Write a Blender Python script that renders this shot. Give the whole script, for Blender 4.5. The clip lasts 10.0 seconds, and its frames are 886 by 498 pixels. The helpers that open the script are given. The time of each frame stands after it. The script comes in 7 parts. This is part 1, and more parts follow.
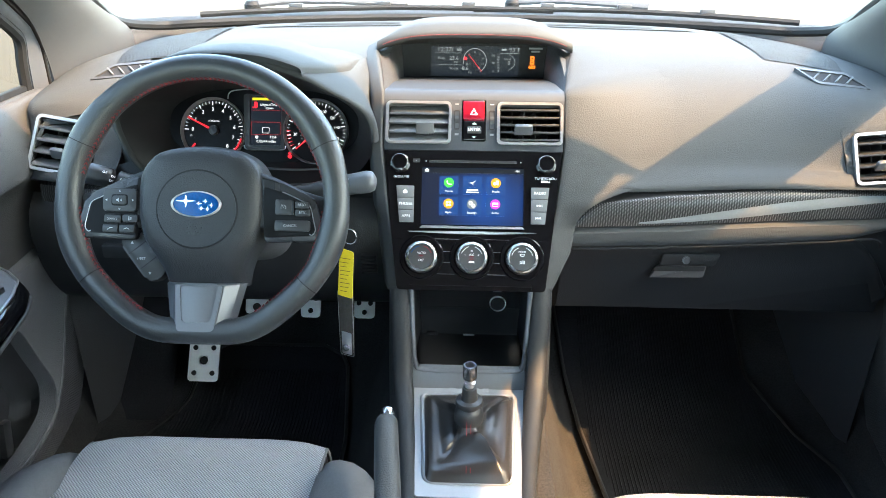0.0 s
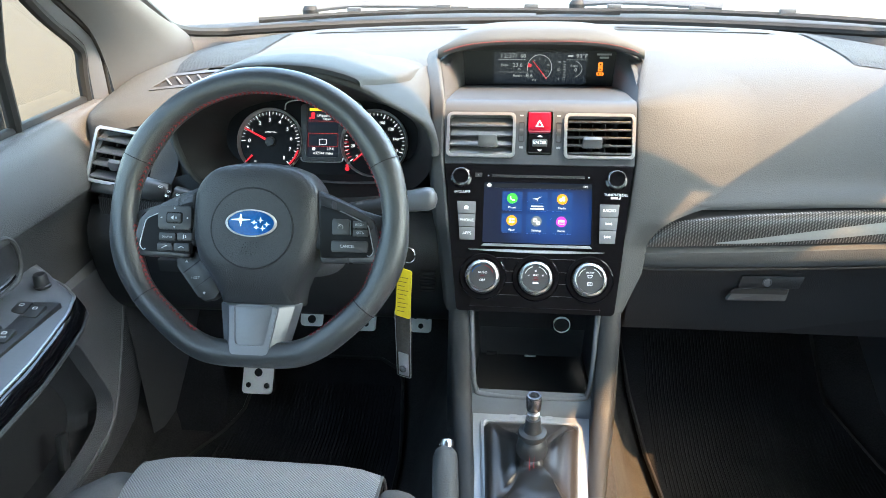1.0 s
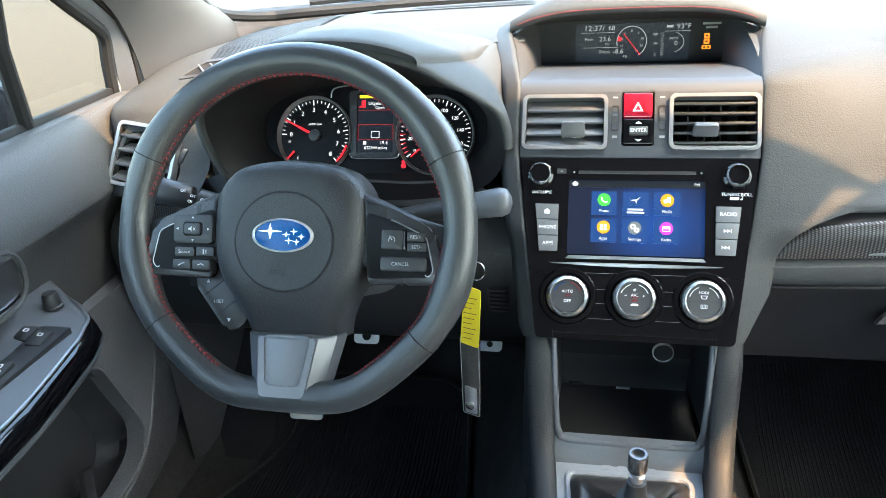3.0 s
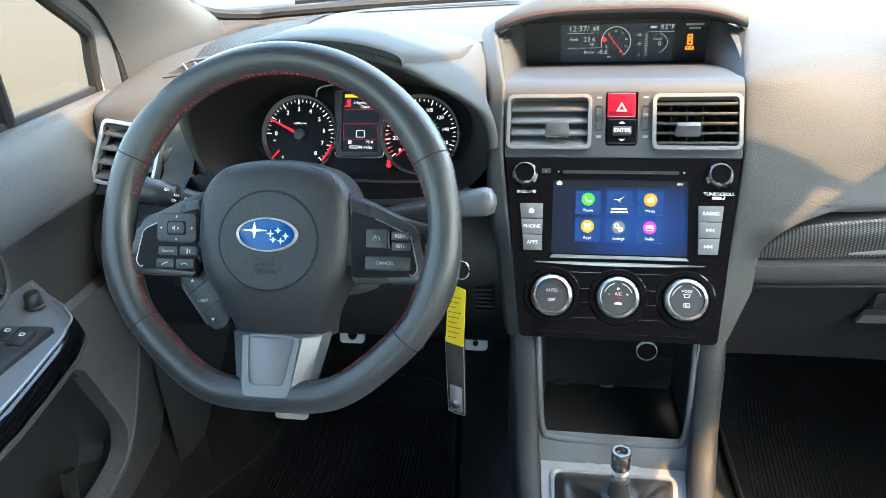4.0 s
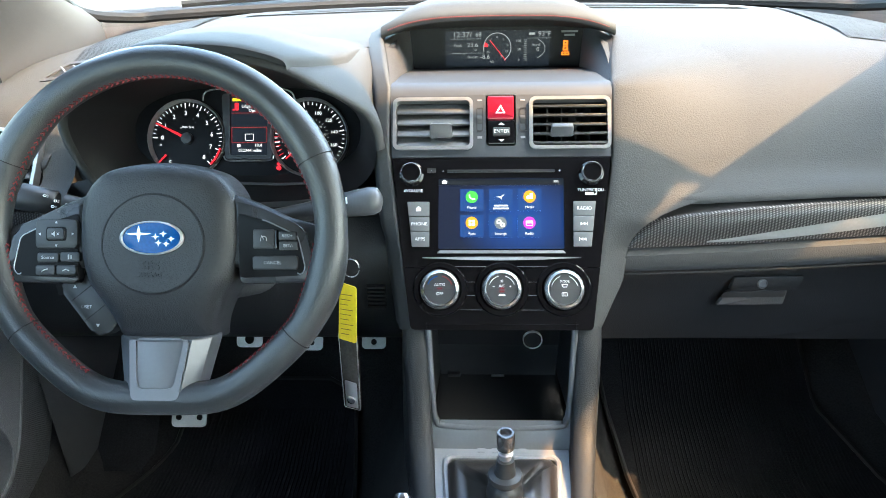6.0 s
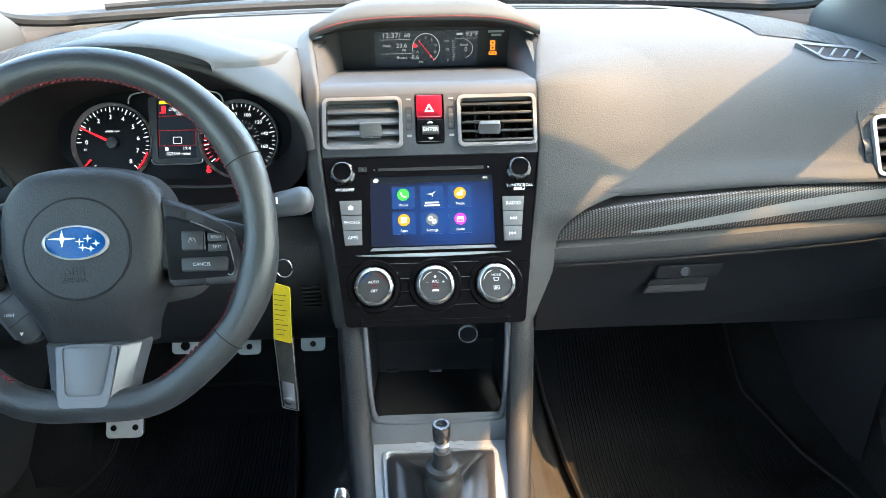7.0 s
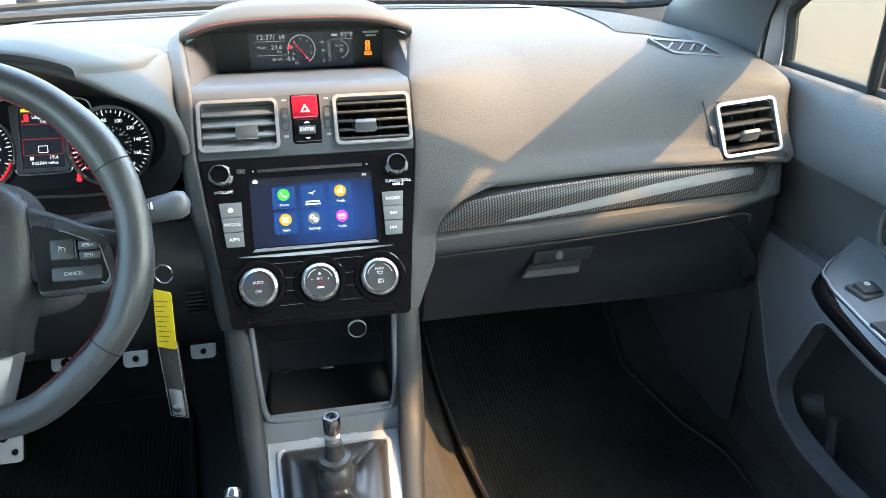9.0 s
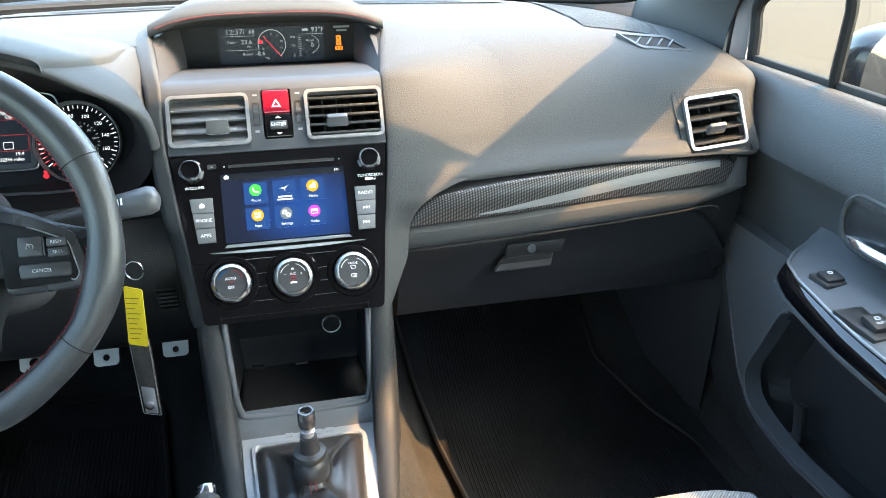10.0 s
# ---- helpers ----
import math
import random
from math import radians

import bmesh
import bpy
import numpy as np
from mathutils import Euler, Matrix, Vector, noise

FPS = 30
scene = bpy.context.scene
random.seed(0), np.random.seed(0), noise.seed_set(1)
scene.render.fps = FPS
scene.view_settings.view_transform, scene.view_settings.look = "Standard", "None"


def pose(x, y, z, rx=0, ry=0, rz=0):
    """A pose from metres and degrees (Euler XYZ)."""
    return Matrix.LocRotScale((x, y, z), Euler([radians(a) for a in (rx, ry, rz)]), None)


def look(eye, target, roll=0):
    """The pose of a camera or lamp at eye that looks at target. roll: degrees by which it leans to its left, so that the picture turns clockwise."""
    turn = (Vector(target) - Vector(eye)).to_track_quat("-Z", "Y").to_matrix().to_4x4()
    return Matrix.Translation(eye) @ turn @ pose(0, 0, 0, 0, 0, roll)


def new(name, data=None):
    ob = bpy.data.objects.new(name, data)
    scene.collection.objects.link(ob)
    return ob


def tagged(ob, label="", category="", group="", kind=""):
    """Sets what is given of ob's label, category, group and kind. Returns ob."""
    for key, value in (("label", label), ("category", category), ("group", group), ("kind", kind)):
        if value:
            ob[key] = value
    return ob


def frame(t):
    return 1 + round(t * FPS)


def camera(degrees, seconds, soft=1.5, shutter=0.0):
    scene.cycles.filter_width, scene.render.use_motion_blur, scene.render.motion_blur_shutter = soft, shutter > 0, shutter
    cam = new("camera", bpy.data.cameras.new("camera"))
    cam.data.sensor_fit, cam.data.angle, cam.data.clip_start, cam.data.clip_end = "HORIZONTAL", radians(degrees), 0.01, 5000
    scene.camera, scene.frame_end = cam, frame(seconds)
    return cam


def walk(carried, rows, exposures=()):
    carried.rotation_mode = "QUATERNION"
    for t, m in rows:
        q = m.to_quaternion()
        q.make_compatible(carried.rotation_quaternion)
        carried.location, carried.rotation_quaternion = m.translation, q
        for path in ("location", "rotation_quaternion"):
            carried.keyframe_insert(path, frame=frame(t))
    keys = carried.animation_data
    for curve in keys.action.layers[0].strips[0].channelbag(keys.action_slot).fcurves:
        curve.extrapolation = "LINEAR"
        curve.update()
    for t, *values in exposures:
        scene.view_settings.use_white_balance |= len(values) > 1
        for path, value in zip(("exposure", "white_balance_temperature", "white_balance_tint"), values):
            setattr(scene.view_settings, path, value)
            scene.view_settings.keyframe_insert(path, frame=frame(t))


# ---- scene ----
cam = camera(62.6, 10.0, soft=0.8)
EXPOSURE = 4.72
PATH = [
    (0, (-0.01, 0.361, 0.993), (-0.07, 2.169, 0.142), 0.3),
    (0.5, (-0.009, 0.366, 0.993), (-0.12, 2.171, 0.14), -0.0),
    (1, (-0.026, 0.421, 1.0), (-0.231, 2.216, 0.142), -1.0),
    (1.5, (-0.043, 0.502, 0.986), (-0.344, 2.282, 0.125), -2.2),
    (2, (-0.051, 0.56, 0.963), (-0.416, 2.326, 0.097), -3.1),
    (3.5, (-0.059, 0.6, 0.939), (-0.44, 2.362, 0.073), -3.7),
    (4, (-0.055, 0.597, 0.941), (-0.402, 2.365, 0.072), -3.2),
    (4.5, (-0.049, 0.59, 0.942), (-0.346, 2.367, 0.073), -2.6),
    (5, (-0.042, 0.585, 0.945), (-0.279, 2.369, 0.073), -2.1),
    (5.5, (-0.036, 0.577, 0.947), (-0.204, 2.37, 0.076), -1.7),
    (7, (-0.015, 0.554, 0.945), (0.043, 2.357, 0.081), -1.0),
    (7.5, (-0.008, 0.545, 0.945), (0.128, 2.344, 0.083), -0.9),
    (8, (-0.002, 0.536, 0.945), (0.209, 2.329, 0.084), -0.7),
    (8.5, (0.002, 0.528, 0.948), (0.28, 2.31, 0.084), -0.5),
    (9, (0.005, 0.524, 0.949), (0.334, 2.296, 0.083), -0.4),
    (9.5, (0.004, 0.521, 0.95), (0.374, 2.282, 0.077), -0.2),
    (10, (0.005, 0.518, 0.948), (0.403, 2.271, 0.073), 0.0),
]
walk(cam, [(t, look(eye, target, roll)) for t, eye, target, roll in PATH], [(0.0, EXPOSURE, 6850, -2), (10.0, EXPOSURE, 6850, -2)])

# ---- daylight ----
SUN = Vector((0.75, -0.25, 1.00)).normalized()      # towards the sun
world = bpy.data.worlds.new("sky")
scene.world = world
world.use_nodes = True
wt = world.node_tree
sky = wt.nodes.new("ShaderNodeTexSky")
sky.sky_type, sky.sun_disc = "NISHITA", False
sky.sun_elevation = math.asin(SUN.z)
sky.sun_rotation = math.atan2(SUN.x, SUN.y)
sky.dust_density, sky.air_density = 2.2, 1.0
wt.links.new(sky.outputs[0], wt.nodes["Background"].inputs[0])
wt.nodes["Background"].inputs[1].default_value = 0.15
sun_data = bpy.data.lights.new("sun", "SUN")
sun_data.energy, sun_data.angle, sun_data.color = 0.80, radians(0.7), (1.0, 0.54, 0.25)
sun = new("sun", sun_data)
sun.matrix_world = look(SUN * 50, (0, 0, 0))

# ---- materials ----
def mat(name, col, rough=0.5, metal=0.0, grain=0.0, scale=400.0, kind="leather", vary=0.12, coat=0.0, spec=0.5, wear=0.03):
    """A procedural surface: base colour varied at two scales, a fine relief and uneven gloss."""
    m = bpy.data.materials.new(name)
    m.use_nodes = True
    nt = m.node_tree
    n, l = nt.nodes, nt.links
    p = n["Principled BSDF"]
    p.inputs["Metallic"].default_value = metal
    p.inputs["Specular IOR Level"].default_value = spec
    p.inputs["Coat Weight"].default_value = coat
    p.inputs["Coat Roughness"].default_value = 0.05
    tc = n.new("ShaderNodeTexCoord")
    big = n.new("ShaderNodeTexNoise")
    big.inputs["Scale"].default_value = 9.0
    big.inputs["Detail"].default_value = 5.0
    fine = n.new("ShaderNodeTexNoise")
    fine.inputs["Scale"].default_value = 320.0
    fine.inputs["Detail"].default_value = 2.0
    for t in (big, fine):
        l.new(tc.outputs["Object"], t.inputs["Vector"])
    add = n.new("ShaderNodeMath")
    add.operation = "ADD"
    l.new(big.outputs["Fac"], add.inputs[0])
    l.new(fine.outputs["Fac"], add.inputs[1])
    ramp = n.new("ShaderNodeMapRange")
    ramp.inputs["From Min"].default_value, ramp.inputs["From Max"].default_value = 0.6, 1.4
    l.new(add.outputs[0], ramp.inputs["Value"])
    mix = n.new("ShaderNodeMix")
    mix.data_type = "RGBA"
    mix.inputs[6].default_value = (*[c * (1 - vary) for c in col], 1)
    mix.inputs[7].default_value = (*[min(1, c * (1 + vary)) for c in col], 1)
    l.new(ramp.outputs[0], mix.inputs[0])
    l.new(mix.outputs[2], p.inputs["Base Color"])
    rr = n.new("ShaderNodeMapRange")
    rr.inputs["From Min"].default_value, rr.inputs["From Max"].default_value = 0.3, 0.7
    rr.inputs["To Min"].default_value, rr.inputs["To Max"].default_value = max(0.02, rough - wear), min(1, rough + wear)
    l.new(big.outputs["Fac"], rr.inputs["Value"])
    l.new(rr.outputs[0], p.inputs["Roughness"])
    if grain:
        b = n.new("ShaderNodeBump")
        b.inputs["Distance"].default_value = 0.0008
        b.inputs["Strength"].default_value = grain
        if kind == "leather":
            v = n.new("ShaderNodeTexVoronoi")
            v.feature = "SMOOTH_F1"
            v.inputs["Scale"].default_value = scale
            v.inputs["Randomness"].default_value = 1.0
            w = n.new("ShaderNodeTexNoise")
            w.inputs["Scale"].default_value = scale * 0.35
            w.inputs["Detail"].default_value = 3.0
            wm = n.new("ShaderNodeMix")
            wm.data_type = "RGBA"
            wm.blend_type = "ADD"
            wm.inputs[0].default_value = 0.004
            l.new(tc.outputs["Object"], w.inputs["Vector"])
            l.new(tc.outputs["Object"], wm.inputs[6])
            l.new(w.outputs["Color"], wm.inputs[7])
            l.new(wm.outputs[2], v.inputs["Vector"])
            l.new(v.outputs["Distance"], b.inputs["Height"])
        else:
            w = n.new("ShaderNodeTexNoise")
            w.inputs["Scale"].default_value = scale
            w.inputs["Detail"].default_value = 3.0
            l.new(tc.outputs["Object"], w.inputs["Vector"])
            l.new(w.outputs["Fac"], b.inputs["Height"])
        l.new(b.outputs[0], p.inputs["Normal"])
    return m


def glow(name, col, strength=1.0):
    """A lit display element."""
    m = bpy.data.materials.new(name)
    m.use_nodes = True
    p = m.node_tree.nodes["Principled BSDF"]
    p.inputs["Base Color"].default_value = (0.01, 0.01, 0.01, 1)
    p.inputs["Roughness"].default_value = 0.3
    p.inputs["Specular IOR Level"].default_value = 0.12
    p.inputs["Emission Color"].default_value = (*col, 1)
    p.inputs["Emission Strength"].default_value = strength * 0.092
    return m


def checker_mat(name, a, b, scale, rough, bump=0.4, coat=0.0, turn=45.0, metal=0.0, side=False, lo=0.25, spec=0.5):
    """A woven or perforated surface: small cells of two tones with a relief."""
    m = mat(name, a, rough, metal, coat=coat, spec=spec)
    n, l = m.node_tree.nodes, m.node_tree.links
    p = n["Principled BSDF"]
    tc = n.new("ShaderNodeTexCoord")
    mp = n.new("ShaderNodeMapping")
    mp.inputs["Rotation"].default_value = (0, 0, radians(turn))
    if side:                                  # for panels that stand upright along the car
        sx, cx = n.new("ShaderNodeSeparateXYZ"), n.new("ShaderNodeCombineXYZ")
        l.new(tc.outputs["Object"], sx.inputs[0])
        l.new(sx.outputs[1], cx.inputs[0])
        l.new(sx.outputs[2], cx.inputs[1])
        l.new(cx.outputs[0], mp.inputs["Vector"])
    else:
        l.new(tc.outputs["Object"], mp.inputs["Vector"])
    c = n.new("ShaderNodeTexVoronoi")
    c.voronoi_dimensions = "2D"
    c.inputs["Randomness"].default_value = 0.06
    c.inputs["Scale"].default_value = scale
    l.new(mp.outputs[0], c.inputs["Vector"])
    r = n.new("ShaderNodeMapRange")
    r.inputs["From Min"].default_value, r.inputs["From Max"].default_value = lo, lo + 0.35
    l.new(c.outputs["Distance"], r.inputs["Value"])
    mx = n.new("ShaderNodeMix")
    mx.data_type = "RGBA"
    mx.inputs[6].default_value, mx.inputs[7].default_value = (*a, 1), (*b, 1)
    l.new(r.outputs[0], mx.inputs[0])
    l.new(mx.outputs[2], p.inputs["Base Color"])
    bp = n.new("ShaderNodeBump")
    bp.inputs["Strength"].default_value, bp.inputs["Distance"].default_value = bump, 0.001
    bp.invert = True
    l.new(r.outputs[0], bp.inputs["Height"])
    l.new(bp.outputs[0], p.inputs["Normal"])
    return m


def pane_mat(name, tint):
    """Thin clear glass: see-through, with a slight gloss."""
    m = bpy.data.materials.new(name)
    m.use_nodes = True
    n, l = m.node_tree.nodes, m.node_tree.links
    n.remove(n["Principled BSDF"])
    tr, gl, mx = (n.new("ShaderNode" + k) for k in ("BsdfTransparent", "BsdfGlossy", "MixShader"))
    tr.inputs[0].default_value = (*tint, 1)
    gl.inputs["Roughness"].default_value = 0.02
    mx.inputs[0].default_value = 0.06
    l.new(tr.outputs[0], mx.inputs[1])
    l.new(gl.outputs[0], mx.inputs[2])
    l.new(mx.outputs[0], n["Material Output"].inputs[0])
    return m


def carbon_mat():
    """Black woven carbon fibre under a clear coat: a twill of two directions."""
    m = mat("carbon", (0.02, 0.02, 0.021), 0.42, coat=0.2, spec=0.3)
    n, l = m.node_tree.nodes, m.node_tree.links
    p = n["Principled BSDF"]
    tc = n.new("ShaderNodeTexCoord")
    ws = []
    for a in (0.0, 74.0):
        mp = n.new("ShaderNodeMapping")
        mp.inputs["Rotation"].default_value = (0, radians(a), 0)
        w = n.new("ShaderNodeTexWave")
        w.inputs["Scale"].default_value = 80.0 if a == 0.0 else 160.0
        l.new(tc.outputs["Object"], mp.inputs[0])
        l.new(mp.outputs[0], w.inputs["Vector"])
        ws.append(w)
    mu = n.new("ShaderNodeMath")
    mu.operation = "MULTIPLY"
    l.new(ws[0].outputs["Fac"], mu.inputs[0])
    l.new(ws[1].outputs["Fac"], mu.inputs[1])
    mx = n.new("ShaderNodeMix")
    mx.data_type = "RGBA"
    mx.inputs[6].default_value, mx.inputs[7].default_value = (0.003, 0.003, 0.0035, 1), (0.120, 0.119, 0.116, 1)
    l.new(mu.outputs[0], mx.inputs[0])
    l.new(mx.outputs[2], p.inputs["Base Color"])
    return m


def concrete_mat():
    m = mat("concrete", (0.060, 0.0475, 0.027), 0.9, grain=0.3, scale=60.0, kind="noise", vary=0.32)
    return m


SOFT = mat("soft_grained_plastic", (0.0410, 0.0440, 0.0452), 0.68, grain=0.45, scale=600.0, spec=0.24, vary=0.08)
DOORSKIN = mat("door_grained_plastic", (0.052, 0.0535, 0.054), 0.48, grain=0.6, scale=560.0, spec=0.3, vary=0.08)
HARD = mat("hard_dark_plastic", (0.040, 0.041, 0.043), 0.46, grain=0.35, scale=700.0, vary=0.1)
BLACKP = mat("black_plastic", (0.021, 0.021, 0.022), 0.40, grain=0.2, scale=900.0, kind="noise")
DEEP = mat("matt_black_lining", (0.006, 0.006, 0.007), 0.8, grain=0.2, scale=500.0, kind="noise")
SATIN = mat("satin_grey_trim", (0.15, 0.154, 0.160), 0.40, 0.30, grain=0.06, scale=1500.0, kind="noise", vary=0.05)
PLATE = mat("satin_silver_trim", (0.24, 0.255, 0.275), 0.40, 0.35, grain=0.05, scale=1500.0, kind="noise", vary=0.05)
RAIL = mat("console_grained_plastic", (0.017, 0.0187, 0.0205), 0.44, grain=0.6, scale=980.0, spec=0.3, vary=0.08)
GLOSS = mat("gloss_black", (0.0025, 0.0025, 0.003), 0.05, vary=0.1, wear=0.02)
CHROME = mat("chrome", (0.82, 0.83, 0.85), 0.14, 1.0, vary=0.03, wear=0.03)
SILVER = mat("matt_silver", (0.34, 0.345, 0.35), 0.32, 0.75, grain=0.08, scale=2000.0, kind="noise", vary=0.04)
STEEL = mat("brushed_steel", (0.66, 0.66, 0.67), 0.32, 1.0, grain=0.1, scale=900.0, kind="noise", vary=0.05)
LEATHER = mat("black_leather", (0.025, 0.027, 0.0282), 0.34, spec=0.7, wear=0.01, grain=0.30, scale=900.0, vary=0.12)
HUBSKIN = mat("hub_grained_plastic", (0.024, 0.0252, 0.0272), 0.42, grain=0.5, scale=700.0, spec=0.4, vary=0.08)
GAITER = mat("gaiter_leather", (0.013, 0.012, 0.0115), 0.30, spec=0.7, grain=0.25, scale=800.0, vary=0.15)
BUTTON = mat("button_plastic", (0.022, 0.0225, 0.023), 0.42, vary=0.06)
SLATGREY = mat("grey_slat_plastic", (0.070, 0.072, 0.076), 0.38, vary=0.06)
KEYGREY = mat("grey_key_plastic", (0.12, 0.124, 0.128), 0.45, vary=0.05)
DIALFACE = mat("dial_face_plastic", (0.040, 0.0415, 0.043), 0.4, vary=0.05)
REDTHREAD = mat("red_thread", (0.22, 0.026, 0.030), 0.7, vary=0.2)
REDLENS = mat("red_lens", (0.24, 0.006, 0.018), 0.15, vary=0.05, coat=0.6)
WHITEINK = mat("white_ink", (0.90, 0.90, 0.89), 0.5, vary=0.03)
GREYINK = mat("grey_ink", (0.20, 0.205, 0.21), 0.5, vary=0.03)
CARPET = mat("dark_carpet", (0.038, 0.038, 0.039), 0.95, grain=1.0, scale=900.0, kind="noise", vary=0.5, spec=0.1)
MATCLOTH = mat("ribbed_mat", (0.021, 0.0215, 0.0245), 0.95, grain=1.0, scale=500.0, kind="noise", vary=0.4, spec=0.1)
FABRIC = checker_mat("mesh_seat_cloth", (0.32, 0.327, 0.337), (0.12, 0.122, 0.127), 330.0, 0.8, 0.7)
BOLSTER = mat("seat_bolster_cloth", (0.09, 0.093, 0.097), 0.7, grain=0.4, scale=900.0, kind="noise", vary=0.15)
GRILLE = checker_mat("perforated_plastic", (0.036, 0.038, 0.040), (0.003, 0.003, 0.003), 300.0, 0.65, 0.9, lo=0.12, spec=0.2)
DOORGRILLE = checker_mat("perforated_door_plastic", (0.095, 0.099, 0.104), (0.012, 0.012, 0.012), 330.0, 0.42, 0.9, side=True, lo=0.3)
PODTOP = mat("satin_dark_switch_panel", (0.115, 0.119, 0.125), 0.34, 0.3, vary=0.05)
INLAY = mat("pale_lacquered_inlay", (0.17, 0.18, 0.18), 0.25, coat=0.4, vary=0.08)
HEADLINER = mat("headliner_cloth", (0.075, 0.075, 0.073), 0.9, grain=0.3, scale=600.0, kind="noise", vary=0.06)
PILLAR = mat("pillar_trim", (0.036, 0.036, 0.036), 0.55, grain=0.25, scale=700.0, kind="noise", vary=0.06)
RUBBER = mat("black_rubber", (0.010, 0.010, 0.010), 0.6, vary=0.2, spec=0.2)
YELLOW = mat("yellow_tag_card", (0.62, 0.47, 0.02), 0.5, vary=0.1)
TAGINK = mat("brown_pen_ink", (0.16, 0.10, 0.01), 0.6, vary=0.3)
CLEARP = mat("clear_grey_plastic", (0.035, 0.034, 0.031), 0.2, vary=0.3, coat=0.1)
CARBON = carbon_mat()
PAINT = mat("white_car_paint", (0.37, 0.373, 0.375), 0.25, coat=1.0, vary=0.02)
DARKPAINT = mat("dark_car_paint", (0.03, 0.034, 0.042), 0.2, coat=1.0, vary=0.05)
CONCRETE = concrete_mat()
DARKMIRROR = mat("dim_mirror_glass", (0.16, 0.18, 0.21), 0.08, 0.9, vary=0.1)
BEZEL = mat("matt_bezel_plastic", (0.010, 0.010, 0.011), 0.5, grain=0.3, scale=800.0, spec=0.25)
DIALBLACK = mat("dial_black", (0.004, 0.004, 0.005), 0.4, vary=0.1, spec=0.12)
READOUT = mat("anti_glare_display_glass", (0.006, 0.007, 0.009), 0.35, spec=0.12, vary=0.1)
PODFRAME = mat("dark_satin_metal_trim", (0.032, 0.033, 0.035), 0.26, 0.25, vary=0.05)
PODBLACK = mat("black_switch_panel", (0.006, 0.006, 0.0065), 0.45, vary=0.1, spec=0.12)
APRON = mat("satin_console_trim", (0.085, 0.093, 0.103), 0.42, 0.2, grain=0.05, scale=1500.0, kind="noise", vary=0.05)
DARKSTEEL = mat("turned_dark_steel", (0.20, 0.20, 0.205), 0.27, 0.95, grain=0.1, scale=900.0, kind="noise", vary=0.08)
POLISHED = mat("polished_pedal_metal", (0.86, 0.86, 0.85), 0.35, 0.1, grain=0.06, scale=1200.0, kind="noise", vary=0.05)
TEXTINK = mat("pale_grey_ink", (0.42, 0.42, 0.42), 0.5, vary=0.05)
COWL = mat("weathered_cowl_plastic", (0.045, 0.046, 0.048), 0.6, grain=0.4, scale=300.0, kind="noise", vary=0.25)
BLUE = mat("blue_enamel", (0.003, 0.075, 0.27), 0.22, spec=0.3, vary=0.25)
FASCIA = mat("satin_fascia", (0.024, 0.029, 0.035), 0.55, 0.0, grain=0.05, scale=1500.0, kind="noise", vary=0.05)
RIMMETAL = mat("dark_plated_rim", (0.30, 0.305, 0.31), 0.24, 0.85, vary=0.04, wear=0.03)
BRIGHT = mat("bright_plated_ring", (0.40, 0.405, 0.41), 0.30, 0.30, vary=0.04, wear=0.02)
# lower skin paler than the upper to make up for missing window light
DOORLOW = mat("lower_door_plastic_lifted", (0.105, 0.109, 0.116), 0.36, spec=0.65, grain=0.9, scale=620.0, vary=0.08)
# one black plastic in two tones: upper lining darkened, occluded tray lifted for light
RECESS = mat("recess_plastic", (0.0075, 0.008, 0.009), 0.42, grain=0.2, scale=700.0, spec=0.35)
TRAY = mat("recess_plastic_lifted", (0.014, 0.0147, 0.016), 0.5, grain=0.2, scale=700.0, spec=0.3)
# shade of the door pocket's hollow put into a tone darker than the skin
POCKET = mat("shaded_pocket_plastic", (0.028, 0.029, 0.031), 0.45, grain=0.3, scale=700.0)
KICK = mat("kick_panel_plastic", (0.040, 0.0415, 0.0445), 0.40, spec=0.65, grain=0.4, scale=640.0)
GLOVE = mat("glovebox_plastic", (0.0125, 0.0135, 0.0148), 0.46, grain=0.45, scale=560.0, spec=0.4)
PANE = pane_mat("window_glass", (0.82, 0.84, 0.83))
TINTED = pane_mat("tinted_side_glass", (0.44, 0.44, 0.41))
E_BLUE = glow("screen_blue", (0.006, 0.024, 0.135), 0.5)
n_, l_ = E_BLUE.node_tree.nodes, E_BLUE.node_tree.links          # brighter towards the middle of the picture
c_, m_, g_, r_ = (n_.new("ShaderNode" + k) for k in ("TexCoord", "Mapping", "TexGradient", "ValToRGB"))
g_.gradient_type = "SPHERICAL"
m_.inputs["Location"].default_value, m_.inputs["Scale"].default_value = (-0.30, -1.30, 0), (12.0, 16.0, 1.0)
r_.color_ramp.elements[0].color, r_.color_ramp.elements[1].color = (0.004, 0.010, 0.045, 1), (0.006, 0.075, 0.42, 1)
l_.new(c_.outputs["Object"], m_.inputs["Vector"])
l_.new(m_.outputs[0], g_.inputs[0])
l_.new(g_.outputs["Fac"], r_.inputs[0])
l_.new(r_.outputs[0], n_["Principled BSDF"].inputs["Emission Color"])
E_TILE = glow("screen_tile", (0.012, 0.075, 0.33), 0.5)
E_WHITE = glow("screen_white", (0.85, 0.9, 1.0), 0.8)
E_DIM = glow("screen_dim_white", (0.5, 0.55, 0.6), 0.4)
E_DARK = glow("screen_dark", (0.008, 0.012, 0.022), 0.5)
E_GREEN = glow("screen_green", (0.08, 0.62, 0.08), 0.8)
E_ORANGE = glow("screen_orange", (0.95, 0.36, 0.02), 0.8)
E_RED = glow("lamp_red", (0.90, 0.025, 0.05), 0.62)
E_GREY = glow("screen_grey", (0.22, 0.25, 0.30), 0.6)
